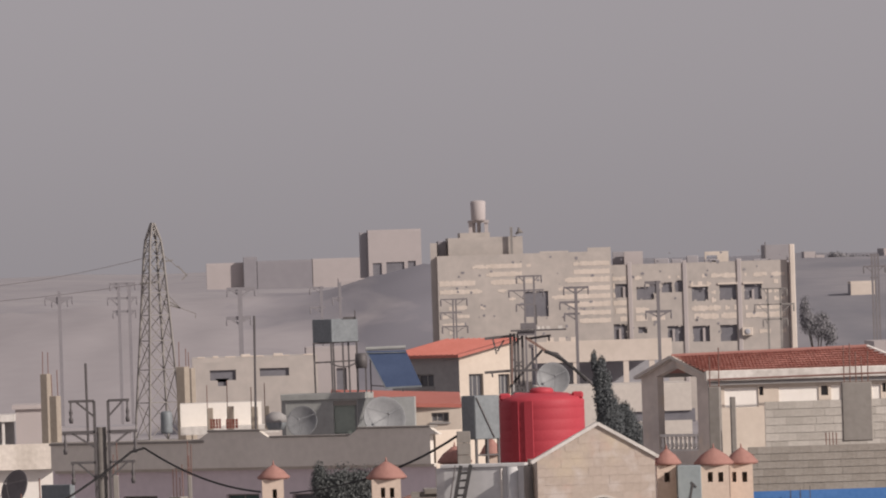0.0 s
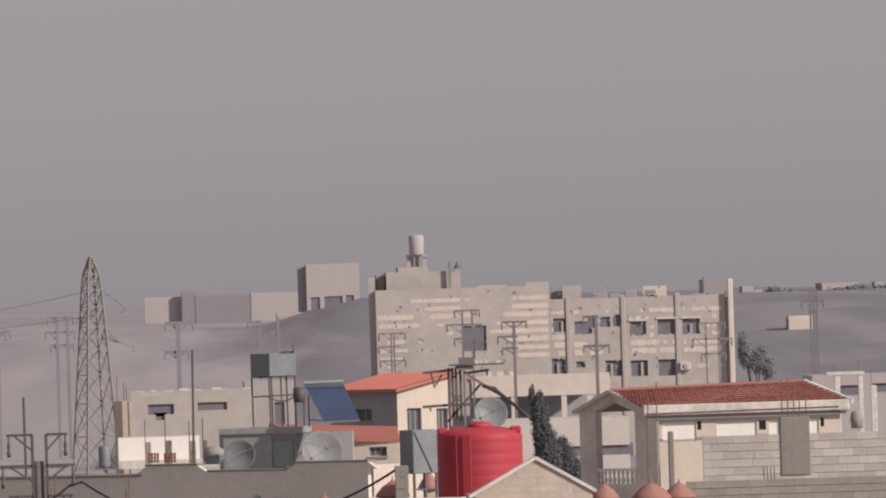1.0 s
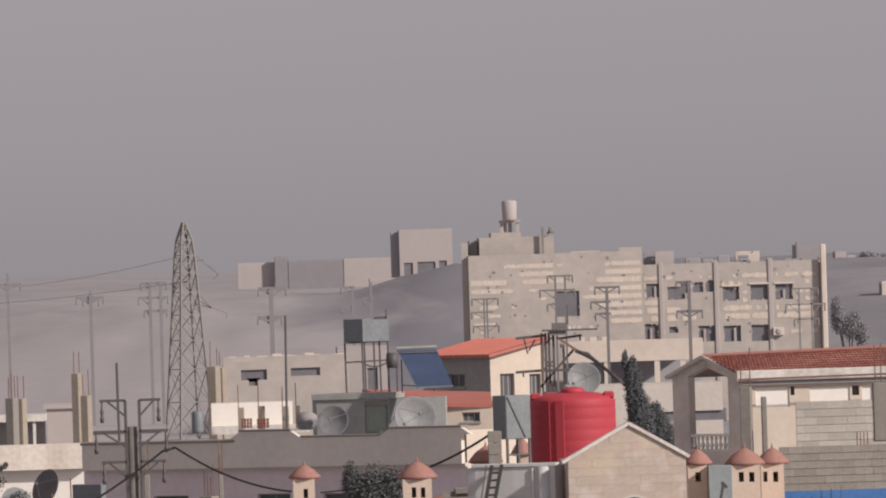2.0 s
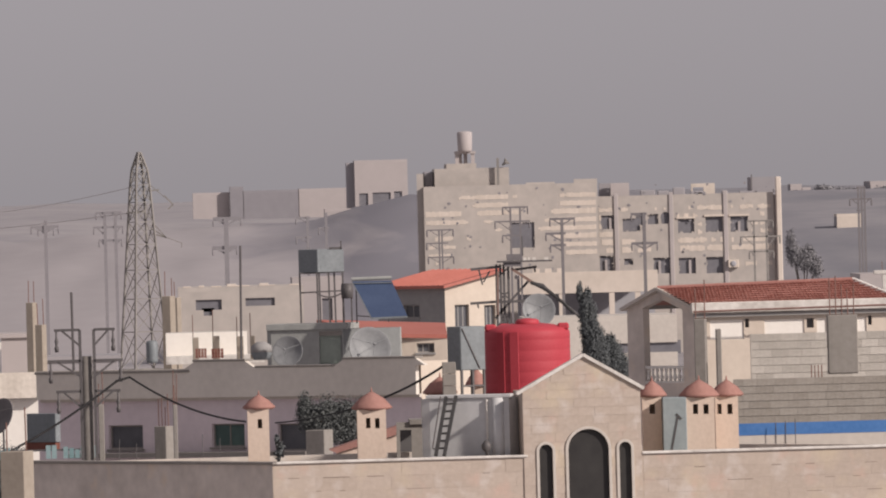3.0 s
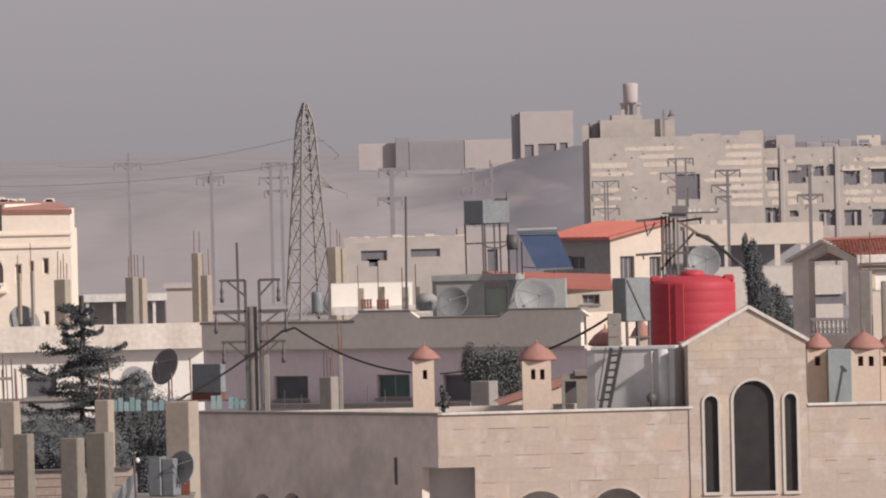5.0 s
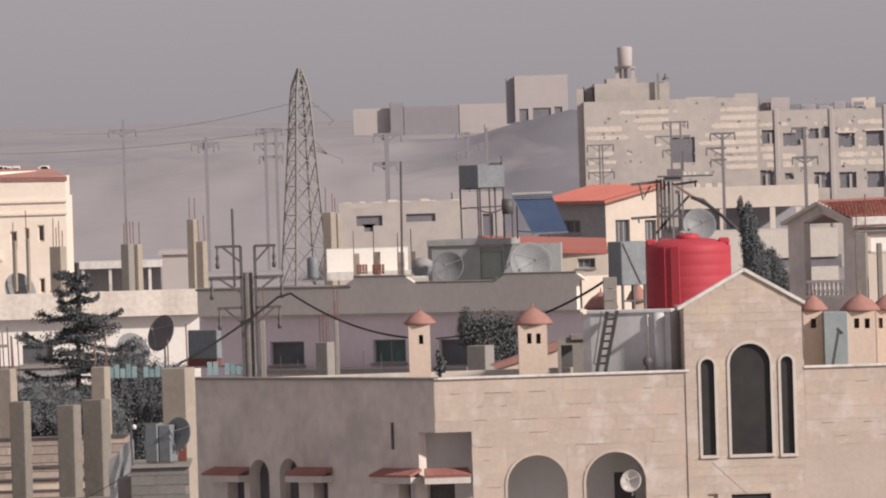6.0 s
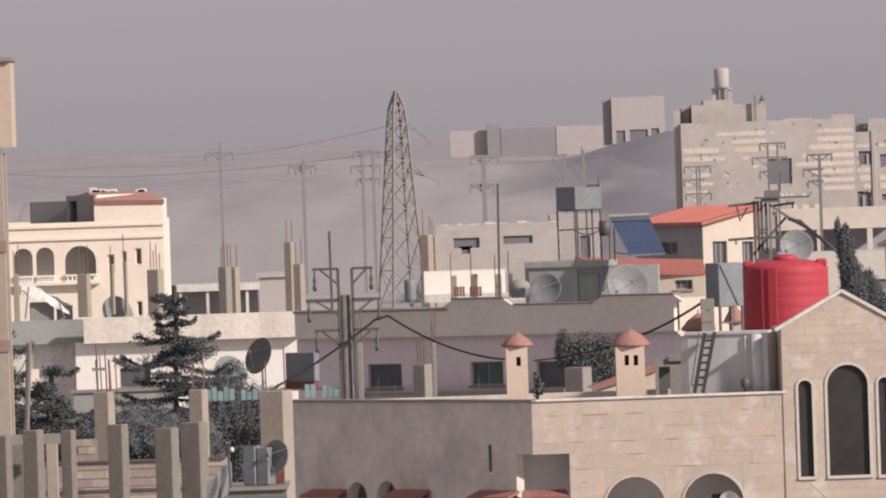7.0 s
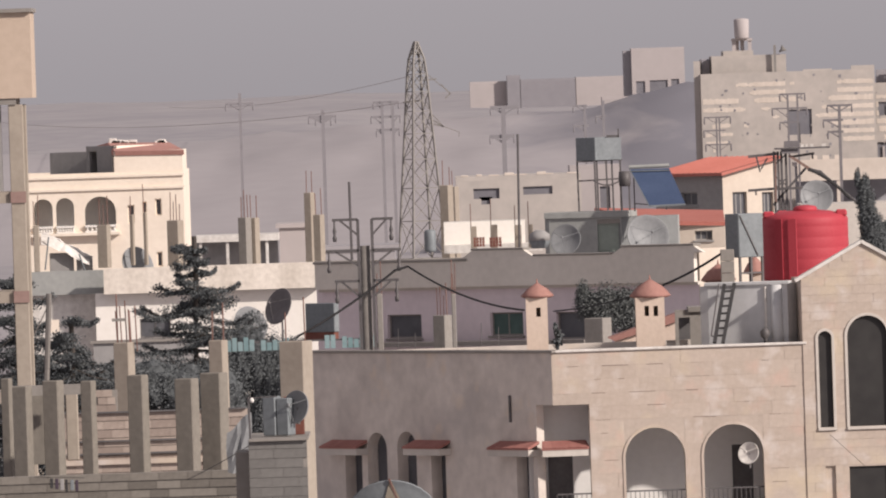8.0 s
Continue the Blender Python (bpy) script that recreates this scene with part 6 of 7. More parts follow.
power_pole("haze-grey pole before the scarred wall", 27.42, 775, 15.06, [(0, 0.8, 0.95), (1.0, 1.1, 0.3), (1.8, 0.8, 0.3)], HAZED_STEEL, (0.05,), 3, 0.2)
power_pole("grey pole before the building wing", 32.9, 770, 15.36, [(0.1, 0.9, 0.2), (2.1, 0.9, 0.9)], HAZED_STEEL, (0.0,), 3, 0.22)
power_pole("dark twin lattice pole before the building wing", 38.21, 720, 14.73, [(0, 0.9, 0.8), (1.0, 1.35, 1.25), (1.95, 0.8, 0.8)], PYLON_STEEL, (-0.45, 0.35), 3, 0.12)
power_pole("dark lattice pole on the far fields", 49.64, 800, 16.73, [(0.1, 0.35, 0.3), (0.9, 0.85, 0.75), (1.7, 0.35, 0.3)], HAZED_STEEL, (-0.22, 0.0, 0.22), 3, 0.14)
# Paler still: more haze put into the colour of the farthest poles.
FAR_POLE = material("haze_paled_pole", (0.235, 0.22, 0.232), (0.28, 0.265, 0.275), 1, 6)
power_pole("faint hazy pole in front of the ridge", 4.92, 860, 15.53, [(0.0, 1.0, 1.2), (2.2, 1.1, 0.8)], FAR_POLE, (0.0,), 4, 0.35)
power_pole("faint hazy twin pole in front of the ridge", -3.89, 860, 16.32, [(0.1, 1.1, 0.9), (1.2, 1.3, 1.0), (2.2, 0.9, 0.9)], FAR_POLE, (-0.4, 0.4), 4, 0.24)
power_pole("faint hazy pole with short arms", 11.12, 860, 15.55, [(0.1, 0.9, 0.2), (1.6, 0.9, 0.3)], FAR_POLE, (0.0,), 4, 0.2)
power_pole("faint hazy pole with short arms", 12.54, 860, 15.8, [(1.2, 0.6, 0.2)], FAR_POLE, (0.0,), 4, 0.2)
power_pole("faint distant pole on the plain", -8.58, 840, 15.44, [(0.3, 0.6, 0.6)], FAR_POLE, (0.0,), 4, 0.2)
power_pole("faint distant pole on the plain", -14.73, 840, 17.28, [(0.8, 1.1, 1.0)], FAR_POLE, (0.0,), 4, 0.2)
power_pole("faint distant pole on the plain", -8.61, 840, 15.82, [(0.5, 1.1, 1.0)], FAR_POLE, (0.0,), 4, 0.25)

# ---- trees ----
def leaf(bm, c, s, g, out=Vector((0, 0, 0.6))):
    n = (Vector((g.uniform(-1, 1), g.uniform(-1, 1), g.uniform(-1, 1))).normalized() + out).normalized()
    x = n.orthogonal().normalized() * s
    y = n.cross(x).normalized() * s * g.uniform(0.4, 0.9)
    bm.faces.new([bm.verts.new(c + a) for a in (x, y, -x, -y)])


def cedar(label, foot_, height, spread, seed, clear=0.15, tiers=8, leaves=520):
    """A layered conifer: bent trunk, level limbs that droop and turn up at the tip, dense flat pads of needles on them."""
    g = random.Random(seed)
    t = thing("conifer", label, "tree", pose(*foot_), "conifers")
    part("trunk", rod(bmesh.new(), [(0, 0, 0), (0.06, 0, height * 0.4), (-0.04, 0, height * 0.7), (0.05, 0, height * 0.9), (0.02, 0, height)], 0.085, 8), BARK, t)
    crown = bmesh.new()
    for k in range(tiers):
        f = max(0.0, (k + g.uniform(-0.25, 0.25)) / tiers)
        z = height * (clear + (1 - clear) * f)
        reach = spread * (1 - f) ** 0.55 * (0.7 + 0.3 * math.sin(3.1 * min(1.0, f + 0.2))) * g.uniform(0.8, 1.15) + 0.12
        n = g.randint(5, 7)
        a0 = g.uniform(0, 6.28)
        for i in range(n):
            an = a0 + 6.28 * i / n + g.uniform(-0.45, 0.45)
            ln = reach * g.uniform(0.55, 1.2)
            droop = g.uniform(-0.02, 0.3)
            start = z + g.uniform(-0.3, 0.3)

            def along(u):
                return start - droop * ln * math.sin(u * 2.2) + 0.1 * ln * max(0.0, u - 0.75) * 4

            pts = [(math.cos(an) * ln * u, math.sin(an) * ln * u, along(u)) for u in (0, 0.35, 0.7, 1.0)]
            part("limb", rod(bmesh.new(), pts, 0.016 + 0.01 * ln, 5), BARK, t)
            for j in range(int(leaves * (0.25 + ln / spread))):
                u = g.random() ** 0.8 * 1.06
                wide = (0.16 * ln + 0.05) * (1.1 - 0.75 * abs(u - 0.45))
                side = g.gauss(0, wide)
                c = Vector((math.cos(an) * ln * u - math.sin(an) * side, math.sin(an) * ln * u + math.cos(an) * side, along(u) - 0.12 * abs(side) + g.gauss(0.0, 0.045)))
                leaf(crown, c, g.uniform(0.022, 0.05), g)
    part("crown", crown, NEEDLES, t)
    return t


def bush(label, foot_, lobes, mat, n, seed, trunk=1.0, leaf_size=(0.03, 0.07), name="tree", category="tree"):
    """A broad tree or hedge: trunk, limbs to each lobe, leaves scattered through the lobes."""
    g = random.Random(seed)
    t = thing(name, label, category, pose(*foot_))
    part("trunk", rod(bmesh.new(), [(0, 0, 0), (0.04, 0, trunk * 0.6), (0, 0, trunk)], 0.09, 7), BARK, t)
    crown = bmesh.new()
    for cx, cz, rx, rz in lobes:
        part("limb", rod(bmesh.new(), [(0, 0, trunk * 0.9), (cx * 0.6, 0, (trunk + cz) / 2), (cx, 0, cz)], 0.035, 5), BARK, t)
        if name == "hedge":
            inner = bmesh.ops.create_icosphere(crown, subdivisions=3, radius=1.0)["verts"]
            for v in inner:
                k = 0.74 + 0.3 * noise.noise(v.co * 2.3 + Vector((cx, seed, cz)))
                v.co = Vector((cx + v.co.x * rx * k, v.co.y * rx * k, cz + v.co.z * rz * k))
        for i in range(n):
            d = Vector((g.gauss(0, 1), g.gauss(0, 1), g.gauss(0, 1))).normalized() * g.random() ** 0.5 * g.uniform(0.7, 1.3)
            leaf(crown, Vector((cx + d.x * rx, d.y * rx, cz + d.z * rz)), g.uniform(*leaf_size), g, d * 1.4 + Vector((0, 0, 0.3)))
    part("crown", crown, mat, t)
    return t


CB_ = (-8.27, 375, 6.77)
cedar("dark layered conifer standing before the white building", (CB_[0], 375, 0), 12.43, 3.3, 7, clear=0.52, tiers=11, leaves=1400)
q = (-13.85, 365, 9.43)
cedar("dark spreading conifer beside the concrete frame", (q[0], 365, 0), 11.53, 3.7, 12, clear=0.48, tiers=12, leaves=1200)
q = (-11.95, 360, 9.47)
cedar("low dark spreading conifer behind bare columns", (q[0], 360, 0), 10.19, 3.9, 15, clear=0.45, tiers=12, leaves=1200)
q = (-6.52, 372, 8.29)
bush("dark green cypress hedge behind the columns", (q[0], 372, 5), [(dx, 8.1 - 5 + dz, 0.5, 1.3) for dx, dz in ((-0.7, 0), (-0.2, 0.25), (0.3, 0.1), (0.75, -0.1), (1.1, -0.3), (-0.4, -1.6), (0.4, -1.7), (1.2, -1.7), (2.0, -1.4))], NEEDLES, 6500, 21, 2.0, (0.02, 0.045), name="hedge", category="hedge")
q = (-9.09, 362, 7.53)
bush("dark bush filling the gap between columns", (q[0], 362, 3), [(dx, 7.71 - 3 + dz, 1.1, 1.0) for dx, dz in ((-1.2, 0), (-0.3, 0.2), (0.6, 0), (-2.4, -0.1), (-3.4, 0.1), (1.6, -0.1))], NEEDLES, 7500, 22, 1.5, (0.02, 0.045), name="hedge", category="hedge")
q = (5.26, 366, 9.69)
bush("grey-green olive tree before the mauve wall", (q[0], 368, 5), [(dx, 9.78 - 5 + dz, rx, 0.55) for dx, dz, rx in ((-0.55, 0.05, 0.5), (0.05, 0.2, 0.6), (0.65, 0.1, 0.55), (1.15, 0.15, 0.4), (0.0, -0.4, 0.7), (0.7, -0.45, 0.6), (-0.75, 0.3, 0.25))], OLIVE, 4200, 23, 3.0, (0.02, 0.045))
for lab, p_, y_, zt_, zb_, w_ in (("tall dark cypress behind the red tank", (15.63, 420, 11.42), 420, 13.2, 10.58, 0.62),
                                  ("shorter dark cypress beside a taller one", (16.44, 421, 10.96), 421, 11.38, 10.12, 0.85)):
    bush(lab, (p_[0], y_, 0), [(0.24 * math.sin(i * 2.4) * w_ + 0.03 * (15 - i), zb_ + (zt_ - zb_) * i / 15, w_ * (0.72 - 0.52 * (i / 15) ** 1.2), 0.36) for i in range(16)], NEEDLES, 1700, 31, zb_, (0.02, 0.045), name="cypress")

# Leaf colour paled and greyed to paint in haze.
FAR_LEAVES = material("haze_paled_leaves", (0.215, 0.209, 0.222), (0.285, 0.276, 0.286), 2, 12, spec=0.05)
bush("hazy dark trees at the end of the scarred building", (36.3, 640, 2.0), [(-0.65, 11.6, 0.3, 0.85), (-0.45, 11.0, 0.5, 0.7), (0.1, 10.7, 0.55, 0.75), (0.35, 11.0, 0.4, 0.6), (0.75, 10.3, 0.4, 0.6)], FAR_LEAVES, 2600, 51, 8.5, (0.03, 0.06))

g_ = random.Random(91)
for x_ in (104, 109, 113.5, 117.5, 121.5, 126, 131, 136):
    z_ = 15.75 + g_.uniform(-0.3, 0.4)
    bush("haze-paled clump of trees on the far ridge", (x_ + g_.uniform(-1, 1), 1850, 8), [(g_.uniform(-1.8, 1.8), z_ - 8 + g_.uniform(-0.3, 0.2), g_.uniform(0.8, 1.7), g_.uniform(0.35, 0.7)) for k_ in range(4)], FAR_LEAVES, 260, int(x_), 5.5, (0.12, 0.25))

terr = thing("terrace_wall", "low grey rendered terrace wall behind conifers", "wall", kind="structure")
terr.name = "wall_terrace"
r_ = (-12.36, 4.68, -8.86, 8.52)
part("wall", boxes((r_[0], 396, 0, r_[2], 396.3, r_[3])), SHADE_GREY, terr)
part("coping", boxes((r_[0] - 0.1, 395.9, r_[3], r_[2] + 0.1, 396.4, r_[3] + 0.1)), CONCRETE, terr)

# ---- concrete frame tower at the edge ----
ft = thing("frame_tower", "unfinished tan concrete frame with rendered top storey", "building")
FT = (-13.38, 17.16, -10.76, 19.44)
STAINED = material("stained_beam", (0.26, 0.17, 0.15), (0.34, 0.23, 0.20), 1, 8)
TOP_RENDER = material("buff_render", (0.46, 0.36, 0.28), (0.56, 0.45, 0.36), 0.5, 4, streak=1)
part("top_wall", boxes((FT[0], 300, FT[1], FT[2], 303, FT[3])), TOP_RENDER, ft)
part("cap_slab", boxes((FT[0], 299.85, FT[3], FT[2] + 0.06, 303.1, FT[3] + 0.1)), CONCRETE, ft)
part("beam_shadow_band", boxes((FT[0], 300.05, 16.99, -11.2, 302.9, FT[1])), CONCRETE, ft)
cr = (-11.42, 9.55, -11.16, 17.01)
for x0_, y_ in ((cr[0], 300.1), (cr[0] - 2.9, 300.1), (cr[0], 302.5)):
    part("column", soft_box(x0_, y_, 0, x0_ + cr[2] - cr[0] + 0.12, y_ + 0.4, 16.99, 0.015), TAN_CONCRETE, ft)
for za, zb in ((14.38, 14.68), (11.73, 12.04), (9.06, 9.37)):
    part("floor_beam", boxes((FT[0], 300.15, za, cr[0], 303, zb)), TAN_CONCRETE, ft)
    part("beam_end", boxes((cr[0] - 0.01, 300.06, za, cr[2] + 0.14, 300.097, zb)), STAINED, ft, "reddish stained beam end")
part("inner_wall", boxes((FT[0], 302.7, 14.6, cr[0] - 0.3, 302.9, 16.99)), SHADE_GREY, ft)

# ---- bare column lot ----
CEMENT = material("raw_cement", (0.168, 0.15, 0.128), (0.255, 0.229, 0.195), 0.9, 7, streak=1)
for lab, r_, y_, m_ in (
        ("bare grey concrete column in an unfinished lot", (-9.2, 9.02, -8.87, 11.01), 240, CEMENT),
        ("bare grey concrete column in an unfinished lot", (-8.55, 9, -8.2, 11.11), 240, CEMENT),
        ("bare grey concrete column in an unfinished lot", (-7.76, 8.97, -7.5, 11.08), 240, CEMENT),
        ("bare grey concrete column with stepped top", (-6.75, 8.94, -6.4, 11.17), 240, CEMENT),
        ("bare grey concrete column with a lone starter bar", (-5.74, 8.9, -5.34, 11.06), 240, CEMENT),
        ("bare grey concrete column in an unfinished lot", (-5.21, 8.85, -4.75, 11.14), 241, CEMENT),
        ("tall tan column behind the unfinished lot", (-7.66, 9.39, -7.28, 11.4), 262, TAN_CONCRETE),
        ("tall tan column behind the unfinished lot", (-5.46, 9.31, -5.11, 11.38), 262, TAN_CONCRETE),
        ("broad tan column beside the stone house", (-4.12, 9.14, -3.47, 10.8), 285, TAN_CONCRETE),
        ("bare concrete column at the lot edge", (-9.54, 8.96, -9.34, 11.14), 242, CEMENT)):
    column(lab, r_, y_, m_, None, 2 if m_ is TAN_CONCRETE else 0, base=2, turn=-22)
br = thing("starter_bars", "cluster of tall rusty starter bars above a column", "rebar")
for i, x_ in enumerate((0, 0.1, 0.22, 0.32, 0.45)):
    q = Vector((-7.61, 262, 11.38))
    part("rebar", rod(bmesh.new(), [q + Vector((x_, 0, -0.2)), q + Vector((x_ - 0.03, 0, 0.75 + 0.12 * (i % 3)))], 0.016, 5), RUST, br)
part("rebar_tie", boxes((-7.73, 261.97, 11.89, -7.41, 262.03, 11.96)), CONCRETE, br)
lf = thing("lot_frame", "unfinished rendered doorway frame between columns", "wall", kind="structure")
lf.name = "wall_lot_frame"
r_ = (-9.38, 10.72, -7.78, 10.94)
part("lintel", boxes((r_[0], 243, r_[1], r_[2], 243.3, r_[3])), CONCRETE, lf)
part("inner_panel", boxes((-9.05, 244, 9.21, -8.64, 244.1, 10.7)), CEMENT, lf)
part("tan_jamb", soft_box(-8.26, 244, 9.27, -8, 244.3, 10.78, 0.02), TAN_CONCRETE, lf)
HUT_BLOCK = material("pale_grey_block", (0.15, 0.142, 0.134), (0.205, 0.195, 0.183), 1.2, 8, random=0.2)
LOT_BLOCK = material("mixed_grey_block", (0.145, 0.13, 0.113), (0.225, 0.203, 0.177), 1.5, 9, random=0.5)
STONE_TAN = material("tan_ashlar", (0.30, 0.24, 0.205), (0.43, 0.352, 0.30), 1.0, 8, random=0.5)
block_wall("wall_tan_stone", "tan ashlar stone wall with dark ledges behind columns", (-8.9, 8.39, -4.55, 9.95), 256, 0.2, 0.6, STONE_TAN, 8)
tlw = thing("wall_ledges", "dark thin ledges along the tan stone wall", "ledge", kind="structure")
for z_ in (9.31, 9.02, 9.96):
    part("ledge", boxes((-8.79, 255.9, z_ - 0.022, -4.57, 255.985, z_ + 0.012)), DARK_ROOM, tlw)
part("foot_ledge", boxes((-8.81, 255.9, 8.77, -4.59, 255.985, 8.88)), LIMESTONE, tlw, "pale stone ledge")
block_wall("wall_rubble_top", "pale rough stone wall piece between columns", (-8.06, 9.9, -7.55, 10.42), 258, 0.17, 0.22, STONE_TAN, 9)
block_wall("wall_grey_block", "low grey concrete block wall along the lot", (-9.54, 8.14, -4.35, 9.23), 236, 0.17, 0.5, LOT_BLOCK, 10, CONCRETE, 0.026)
hutb = block_wall("wall_block_hut", "grey block roof hut wall beside the stone house", (-4, 8.45, -2.84, 10.16), 225, 0.2, 0.45, HUT_BLOCK, 12, CONCRETE, 0.008)
part("hut_side", boxes((-4.28, 225.6, 4, -4.01, 227.5, 9.9)), CONCRETE, hutb)
part("hut_roof", boxes((-3.99, 224.9, 10.13, -2.81, 229, 10.18)), CONCRETE, hutb)
HZ = 10.18
t2 = thing("steel_tank", "dented grey sheet steel tank on a block hut", "tank", pose(-3.59, 226, HZ, 0, 0, -25), "roof water tanks")
hh = 10.99 - HZ
part("shell", soft_box(-0.14, 0, 0.02, 0.14, 0.3, hh, 0.02), GALVANISED, t2)
part("skirt", soft_box(0.15, 0.02, 0.02, 0.42, 0.35, hh * 0.95, 0.02), GALVANISED, t2)
hp = thing("hut_post", "thin dark post with white fitting on a block hut", "post", pose(-3.96, 225.2, HZ))
part("post", rod(bmesh.new(), [(0, 0, 0), (-0.02, 0, 11.02 - HZ)], 0.022), DARK_STEEL, hp)
part("arm", rod(bmesh.new(), [(-0.02, 0, 10.99 - HZ), (0.55, 0, 11.01 - HZ)], 0.012), DARK_STEEL, hp)
part("fitting", lathe([(0.03, -0.05), (0.05, 0), (0.02, 0.05)], 8), WHITE_PAINT, hp).location = (0.05, 0, 10.95 - HZ)
rp = thing("rust_panel", "rust-brown sheet panel leaning on a hut roof", "panel")
part("panel", soft_box(-3.3, 227, HZ, -2.9, 227.06, 10.95, 0.01), BRICK_RED, rp)
dish("grey dish mounted beside the stone house", (-3, 226, 10.75), 0.33, (-0.7, -0.8, 0.2), DISH_METAL, 0.14, stand=0.0)
ld = dish("large grey-green dish tilted to the sky", (-1.29, 245, 7.61), 1.02, (0.05, 0.9, 0.55), GALVANISED, 0.1, stand=3.0)
wedge = bmesh.new()
WR, WS = 1.02, 0.1
strip = []
for i in range(9):
    v_ = WR * (1 - i / 8 * 1.1)
    half = 0.03 + 0.4 * (WR - v_)
    strip.append([wedge.verts.new((u_, v_, 2 * WS * (u_ * u_ + v_ * v_) / WR - off)) for off in (0.045, 0.06) for u_ in (-half * 1.15, -half * 0.4, half * 0.3, half * 0.75)])
for e, f in zip(strip, strip[1:]):
    for i in (0, 1, 2, 4, 5, 6):
        wedge.faces.new((e[i], e[i + 1], f[i + 1], f[i]))
TAN_SHEET = material("faded_tan_panel", (0.25, 0.215, 0.165), (0.34, 0.295, 0.235), 2, 10)
dish_turn = Vector((0.05, 0.9, 0.55)).to_track_quat("Z", "Y").to_matrix().to_4x4()
part("back_panel", wedge, TAN_SHEET, ld, "faded tan panel", at=dish_turn)
part("back_rib", bar(bmesh.new(), (0.02, WR + 0.08, 0.16), (-0.24, 0.35, -0.04), 0.04), RUST, ld, "rusty rib", at=dish_turn)
DARK_CLOTH = material("dark_purple_cloth", (0.06, 0.045, 0.06), (0.09, 0.07, 0.09), 3, 20, spec=0.05)
ct = thing("laundry", "row of mostly dark clothes hanging on a line", "laundry")
for i in range(6):
    q = Vector((-8.35, 235.5, 9.2)) + Vector((i * 0.105, 0, -0.02 - 0.01 * i))
    part("garment", soft_box(q.x, 235.5, q.z - rng.uniform(0.2, 0.28), q.x + rng.uniform(0.05, 0.08), 235.53, q.z, 0.008), (CABLE, DARK_CLOTH, SHADE_GREY, CABLE, GALVANISED, DARK_CLOTH)[i], ct)
part("line", rod(bmesh.new(), [Vector((-8.68, 235.5, 9.22)), Vector((-7.62, 235.5, 9.17))], 0.006, 5), CABLE, ct)
ps = thing("plastic_sheet", "pale plastic sheet draped beside the hut", "sheet")
bm = bmesh.new()
rws = []
for i in range(6):
    rws.append([bm.verts.new((-4.55 + i * 0.1 + 0.05 * rng.random(), 230 + 0.08 * rng.random(), 9.32 + j * 0.2 + i * 0.09 * (j / 4) + 0.05 * rng.random())) for j in range(5)])
for a, b in zip(rws, rws[1:]):
    for j in range(4):
        bm.faces.new((a[j], b[j], b[j + 1], a[j + 1]))
part("sheet", bm, DISH_METAL, ps)

# ---- yard between: dishes, tank, turquoise fence ----
dish("big dark mesh satellite dish turned away", (-5.77, 400, 9.49), 0.66, (-0.75, -0.65, 0.35), DARK_DISH, 0.14, stand=0.8)
dish("pale weathered satellite dish on a roof", (-6.93, 398, 8.93), 0.66, (0.55, -0.8, 0.35), DISH_METAL, 0.13, stand=0.4)
# Flattened and turned so the camera meets only its shaded face.
t3 = thing("steel_tank", "grey roof tank, flattened to fit the camera's view, on rusty bricks", "tank", pose(-4.61, 372, 9.18, 0, 0, -42), "roof water tanks")
part("shell", soft_box(0, 0, 0, 1.3, 0.25, 0.95, 0.02), GALVANISED, t3)
part("plinth", boxes((-0.05, 0.02, -0.25, 1.25, 0.24, -0.004)), BRICK_RED, t3)
tq = thing("turquoise_fence", "faded turquoise sheet fence with missing slats", "fence", kind="structure")
tq.name = "wall_turquoise_fence"
for i in range(26):
    x_ = -7.2 + i * 0.19
    if i % 7 == 5 or 10 < i < 17:
        continue
    part("slat", boxes((x_, 370, 8.67, x_ + 0.16, 370.03, 9.05 + rng.uniform(-0.12, 0.08))), TURQUOISE, tq)
part("rail", boxes((-7.2, 370.04, 8.92, -2.67, 370.08, 8.98)), DARK_STEEL, tq)
yh = thing("yard_house", "small mauve rendered outbuilding behind the pole", "house")
part("wall", wall_mesh(*(-3.98, 7.47, -2.98, 10.18), 0.2, [(-3.33, 8.82, -3.13, 9.47)]), PINK_RENDER, yh, at=pose(0, 402, 0))
part("roof", boxes((-3.98, 401.8, 10.12, -2.9, 405, 10.22)), CONCRETE, yh)

# ---- cables ----
cable("power_cable", (-4.48, 339, 9.74), (-1.44, 339, 11.66), 0.1, 0.035, "thick black power cable to the concrete pole")
cable("power_cable", (-1.48, 339, 11.64), (-1.07, 339, 11.75), 0.0, 0.035, "thick black power cable at the pole")
cable("power_cable", (-1.07, 339, 11.75), (2.33, 332, 10.46), 0.25, 0.03, "thick black power cable sagging to the chimney")
cable("power_cable", (3.21, 334, 10.36), (6.17, 320, 11.27), 0.12, 0.022, "black cable crossing behind the chimneys")
cable("power_cable", (6.18, 322, 11.22), (7.88, 318, 12.18), 0.06, 0.035, "thick black cable to the block pier")
cable("power_cable", (13.95, 429, 13.54), (15.52, 429, 12.37), -0.15, 0.06, "thick black cable end at the transformer pole")
cable("power_cable", (-14.38, 365, 9.9), (-11.86, 365, 8.78), 0.1, 0.025, "black cable sagging through the conifers")
cable("power_cable", (-5.37, 230, 9.24), (-4.09, 230, 9.89), 0.02, 0.008, "thin wire rising to the hut")
cable("overhead_line", (-2.11, 700, 16.31), (-45.97, 1100, 15.78), 1.2, 0.02, "faint overhead line fading into haze", HAZE_STONE)
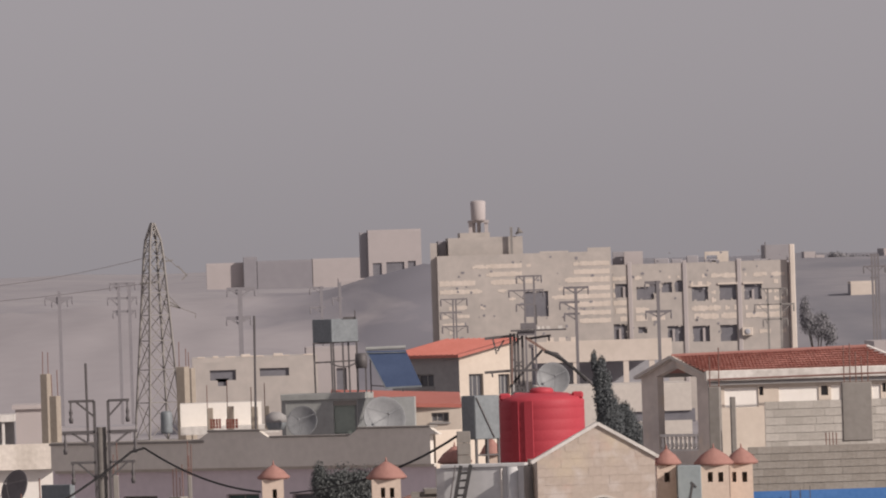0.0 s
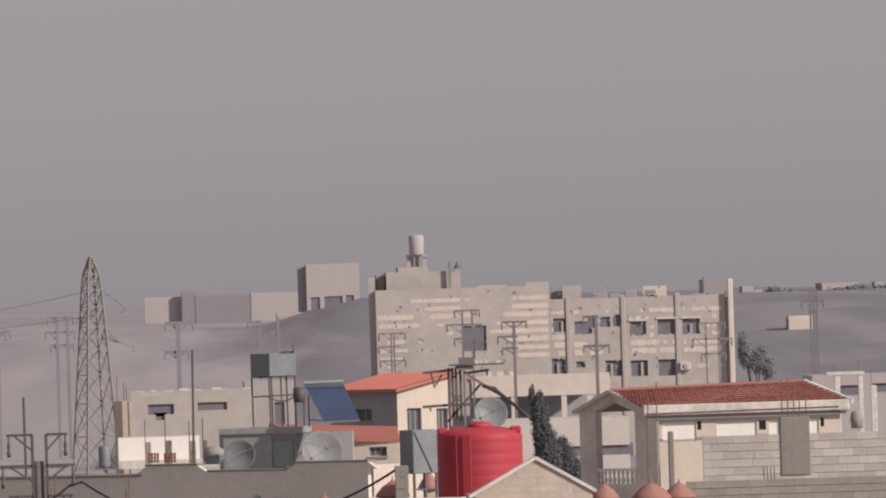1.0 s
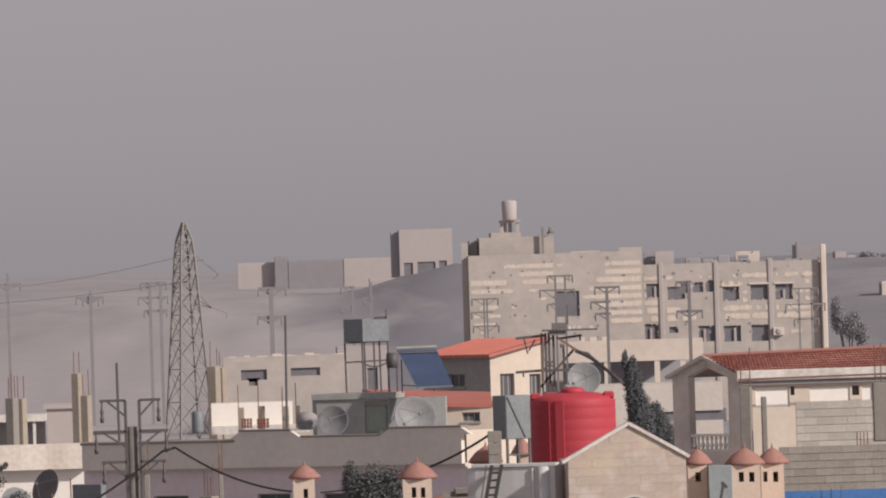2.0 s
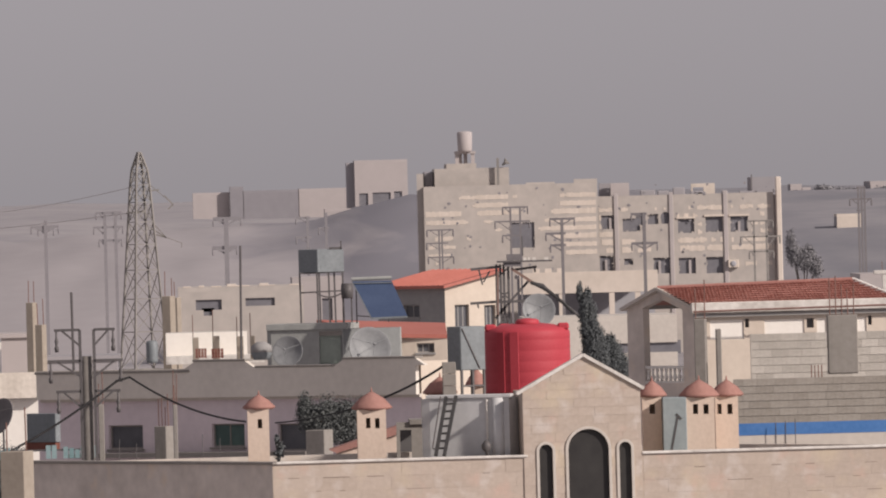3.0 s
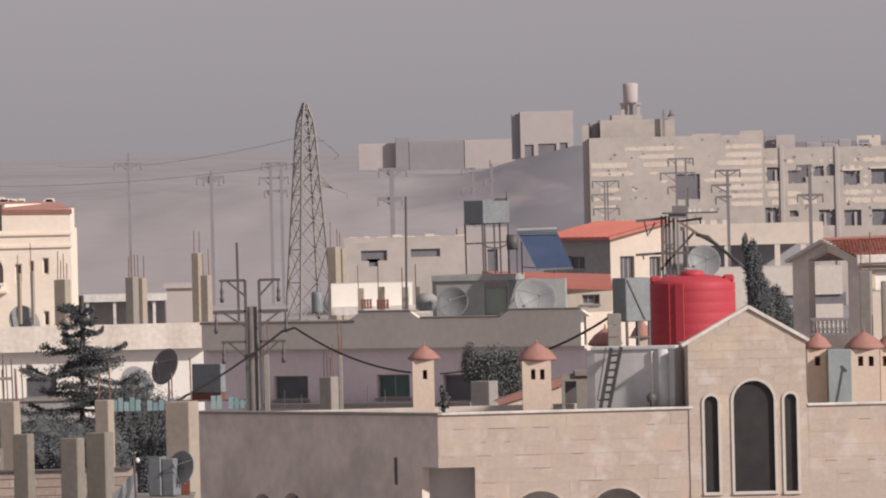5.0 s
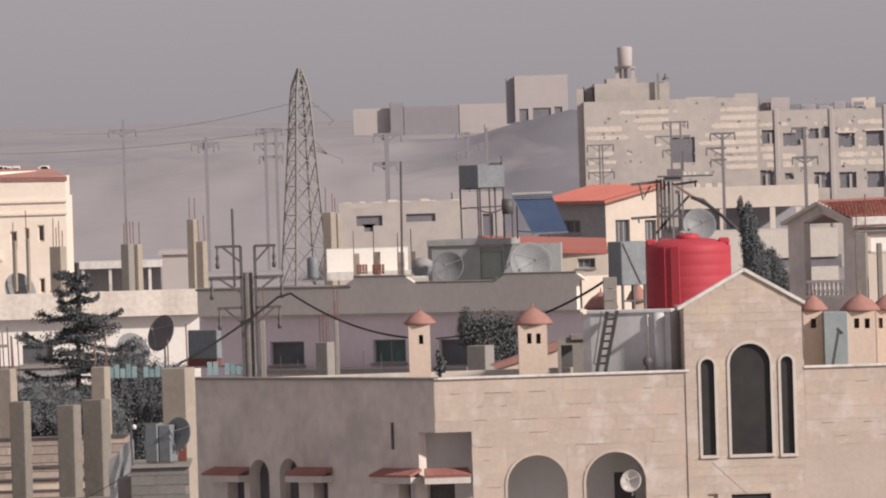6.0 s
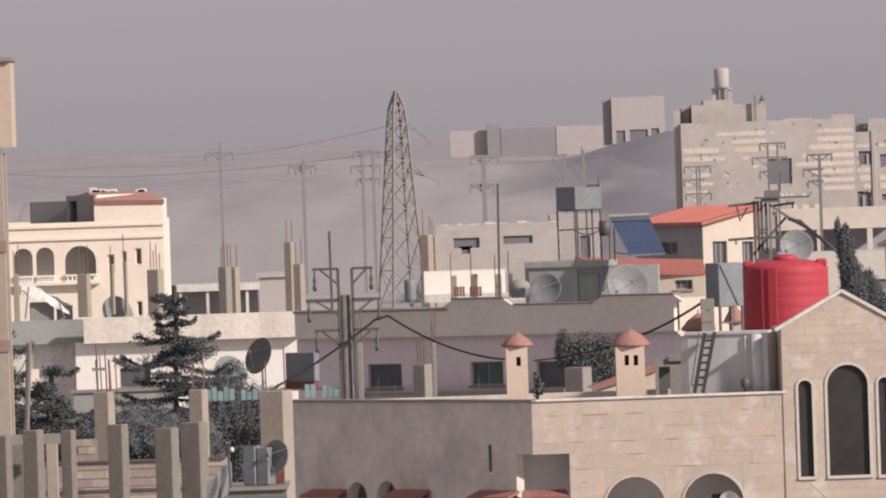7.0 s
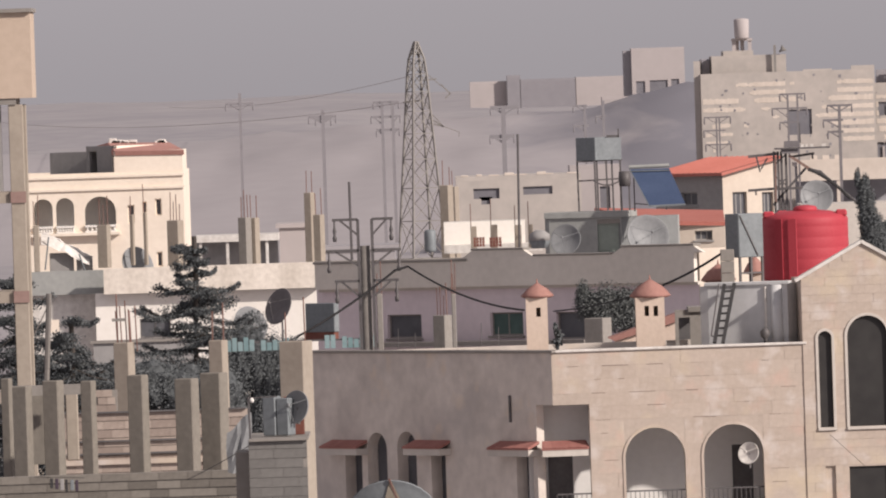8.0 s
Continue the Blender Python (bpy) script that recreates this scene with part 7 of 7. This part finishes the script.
cable("overhead_line", (-0.76, 700, 18.15), (-26.15, 1100, 16.23), 0.8, 0.02, "faint overhead line fading into haze", HAZE_STONE)
cable("overhead_line", (10.32, 306, 7.32), (11.81, 306, 5.89), 0.0, 0.006, "thin wire across the stone house front")
lp_ = thing("leaning_post", "weathered leaning timber post with stay", "post")
part("post", rod(bmesh.new(), [(-12.49, 352, 8.08), (-12.31, 352, 11.07)], 0.09, 7), GREY_POLE, lp_)
part("stay", rod(bmesh.new(), [(-13.16, 352, 9.16), (-12.34, 352, 10.72)], 0.02, 5), GREY_POLE, lp_)

# ---- broken yard behind the porch roof ----
for r_ in ((38.22, 10.16, 38.52, 12.11), (39.49, 11.02, 39.73, 12.16), (40.15, 9.5, 40.45, 11.54)):
    column("weathered pale concrete column in a broken yard", r_, 600, PALE_CONCRETE, 0.3, 1, base=2)
byd = thing("broken_beam", "cracked pale concrete beam resting on columns", "beam")
part("beam", soft_box(37.77, 599.8, 12.1, 39.81, 600.2, 12.31, 0.03), PALE_CONCRETE, byd)
dbn = thing("dark_bin", "dark rounded bin among broken walls", "bin", pose(38.71, 590, 9.41))
part("bin_body", lathe([(0.3, 0), (0.36, 0.5), (0.3, 0.8), (0.12, 0.95)], 14), SHADE_GREY, dbn)
# plant and small things on roofs
bush("small dark potted shrub on the parapet", (3.09, 314, TOP - 0.7), [(0, 0.85, 0.15, 0.15), (0.05, 1.05, 0.11, 0.15), (-0.04, 1.25, 0.06, 0.14)], NEEDLES, 160, 77, 0.6, name="potted_shrub", category="shrub")
cr_ = thing("roof_bundle", "blue-grey wrapped bundle on a roof", "bundle", pose(3.83, 447, 10.62))
part("bundle", lathe([(0.3, 0), (0.42, 0.25), (0.38, 0.55), (0.15, 0.7)], 12), GALVANISED, cr_)
part("cover", lathe([(0.43, 0.3), (0.4, 0.56), (0.16, 0.72)], 12), SHADE_GREY, cr_)
for px_, hh in ((-1.6, 0.5), (-1.04, 0.35), (1.17, 0.6), (1.74, 0.45)):
    sb = thing("ledge_rod", "thin rusty rod standing on the balcony ledge", "rod", pose(px_, 376, 8.61 - 0.3), "ledge rods")
    part("rod", rod(bmesh.new(), [(0, 0, 0), (0.02, 0, 0.3 + hh)], 0.012, 5), DARK_STEEL, sb)

# ---- stone cladding of the near house ----
sk = [arch_a, arch_b, (0, log_r[1], log_r[2], log_r[3])]
courses(near, NR, 0.02, TOP - 5.2, 6.91, TOP - 0.02, 0.36, 0.95, LIMESTONE, "stone_slab", sk, 0.005, 0.006, 0.004, 31)
courses(near, NR, 10.18, TOP - 2.1, 17.27, TOP - 0.02, 0.36, 0.95, LIMESTONE, "stone_slab", (), 0.005, 0.006, 0.004, 32, 100)
courses(near, TP, T0, TOP - 5.2, T1, EAVE, 0.23, 0.44, LIMESTONE, "stone_slab", [slim_a, main_a, slim_b, low_a, low_b], 0.005, 0.006, 0.004, 33, 260)
for k in range(6):
    zz = EAVE + 0.02 + k * 0.2
    f = 1 - (zz + 0.2 - EAVE) / (APEX - 0.05 - EAVE)
    if f > 0.12:
        courses(near, TP, TM - (TM - T0) * f, zz, TM + (T1 - TM) * f, zz + 0.2, 0.2, 0.44, LIMESTONE, "stone_slab", (), 0.005, 0.006, 0.004, 40 + k)
gaps = bmesh.new()
gj = random.Random(71)
ROW = 5.18 / 14
for k in range(1, 14):
    z_ = TOP - 5.2 + k * ROW
    u = gj.uniform(0.2, 1.5)
    while u < 16.8:
        w_ = gj.uniform(0.15, 0.75)
        hit = any(q[0] - 0.1 < u + w_ and u < q[2] + 0.1 and q[1] < z_ < q[3] + 0.05 for q in sk) or (u + w_ > 6.85 and u < 10.25) or (u > 10 and z_ < TOP - 2.0)
        if not hit:
            box(gaps, u, -0.0075, z_ - gj.uniform(0.006, 0.013), u + w_, 0.003, z_ + gj.uniform(0.003, 0.008))
        u += w_ + gj.uniform(0.3, 2.4)
OPEN_JOINT = material("open_joint", (0.17, 0.13, 0.11), (0.30, 0.235, 0.195), 2.0, 9)
tagged(part("open_joint", gaps, OPEN_JOINT, near, "dark open joints", at=NR), kind="stuff")
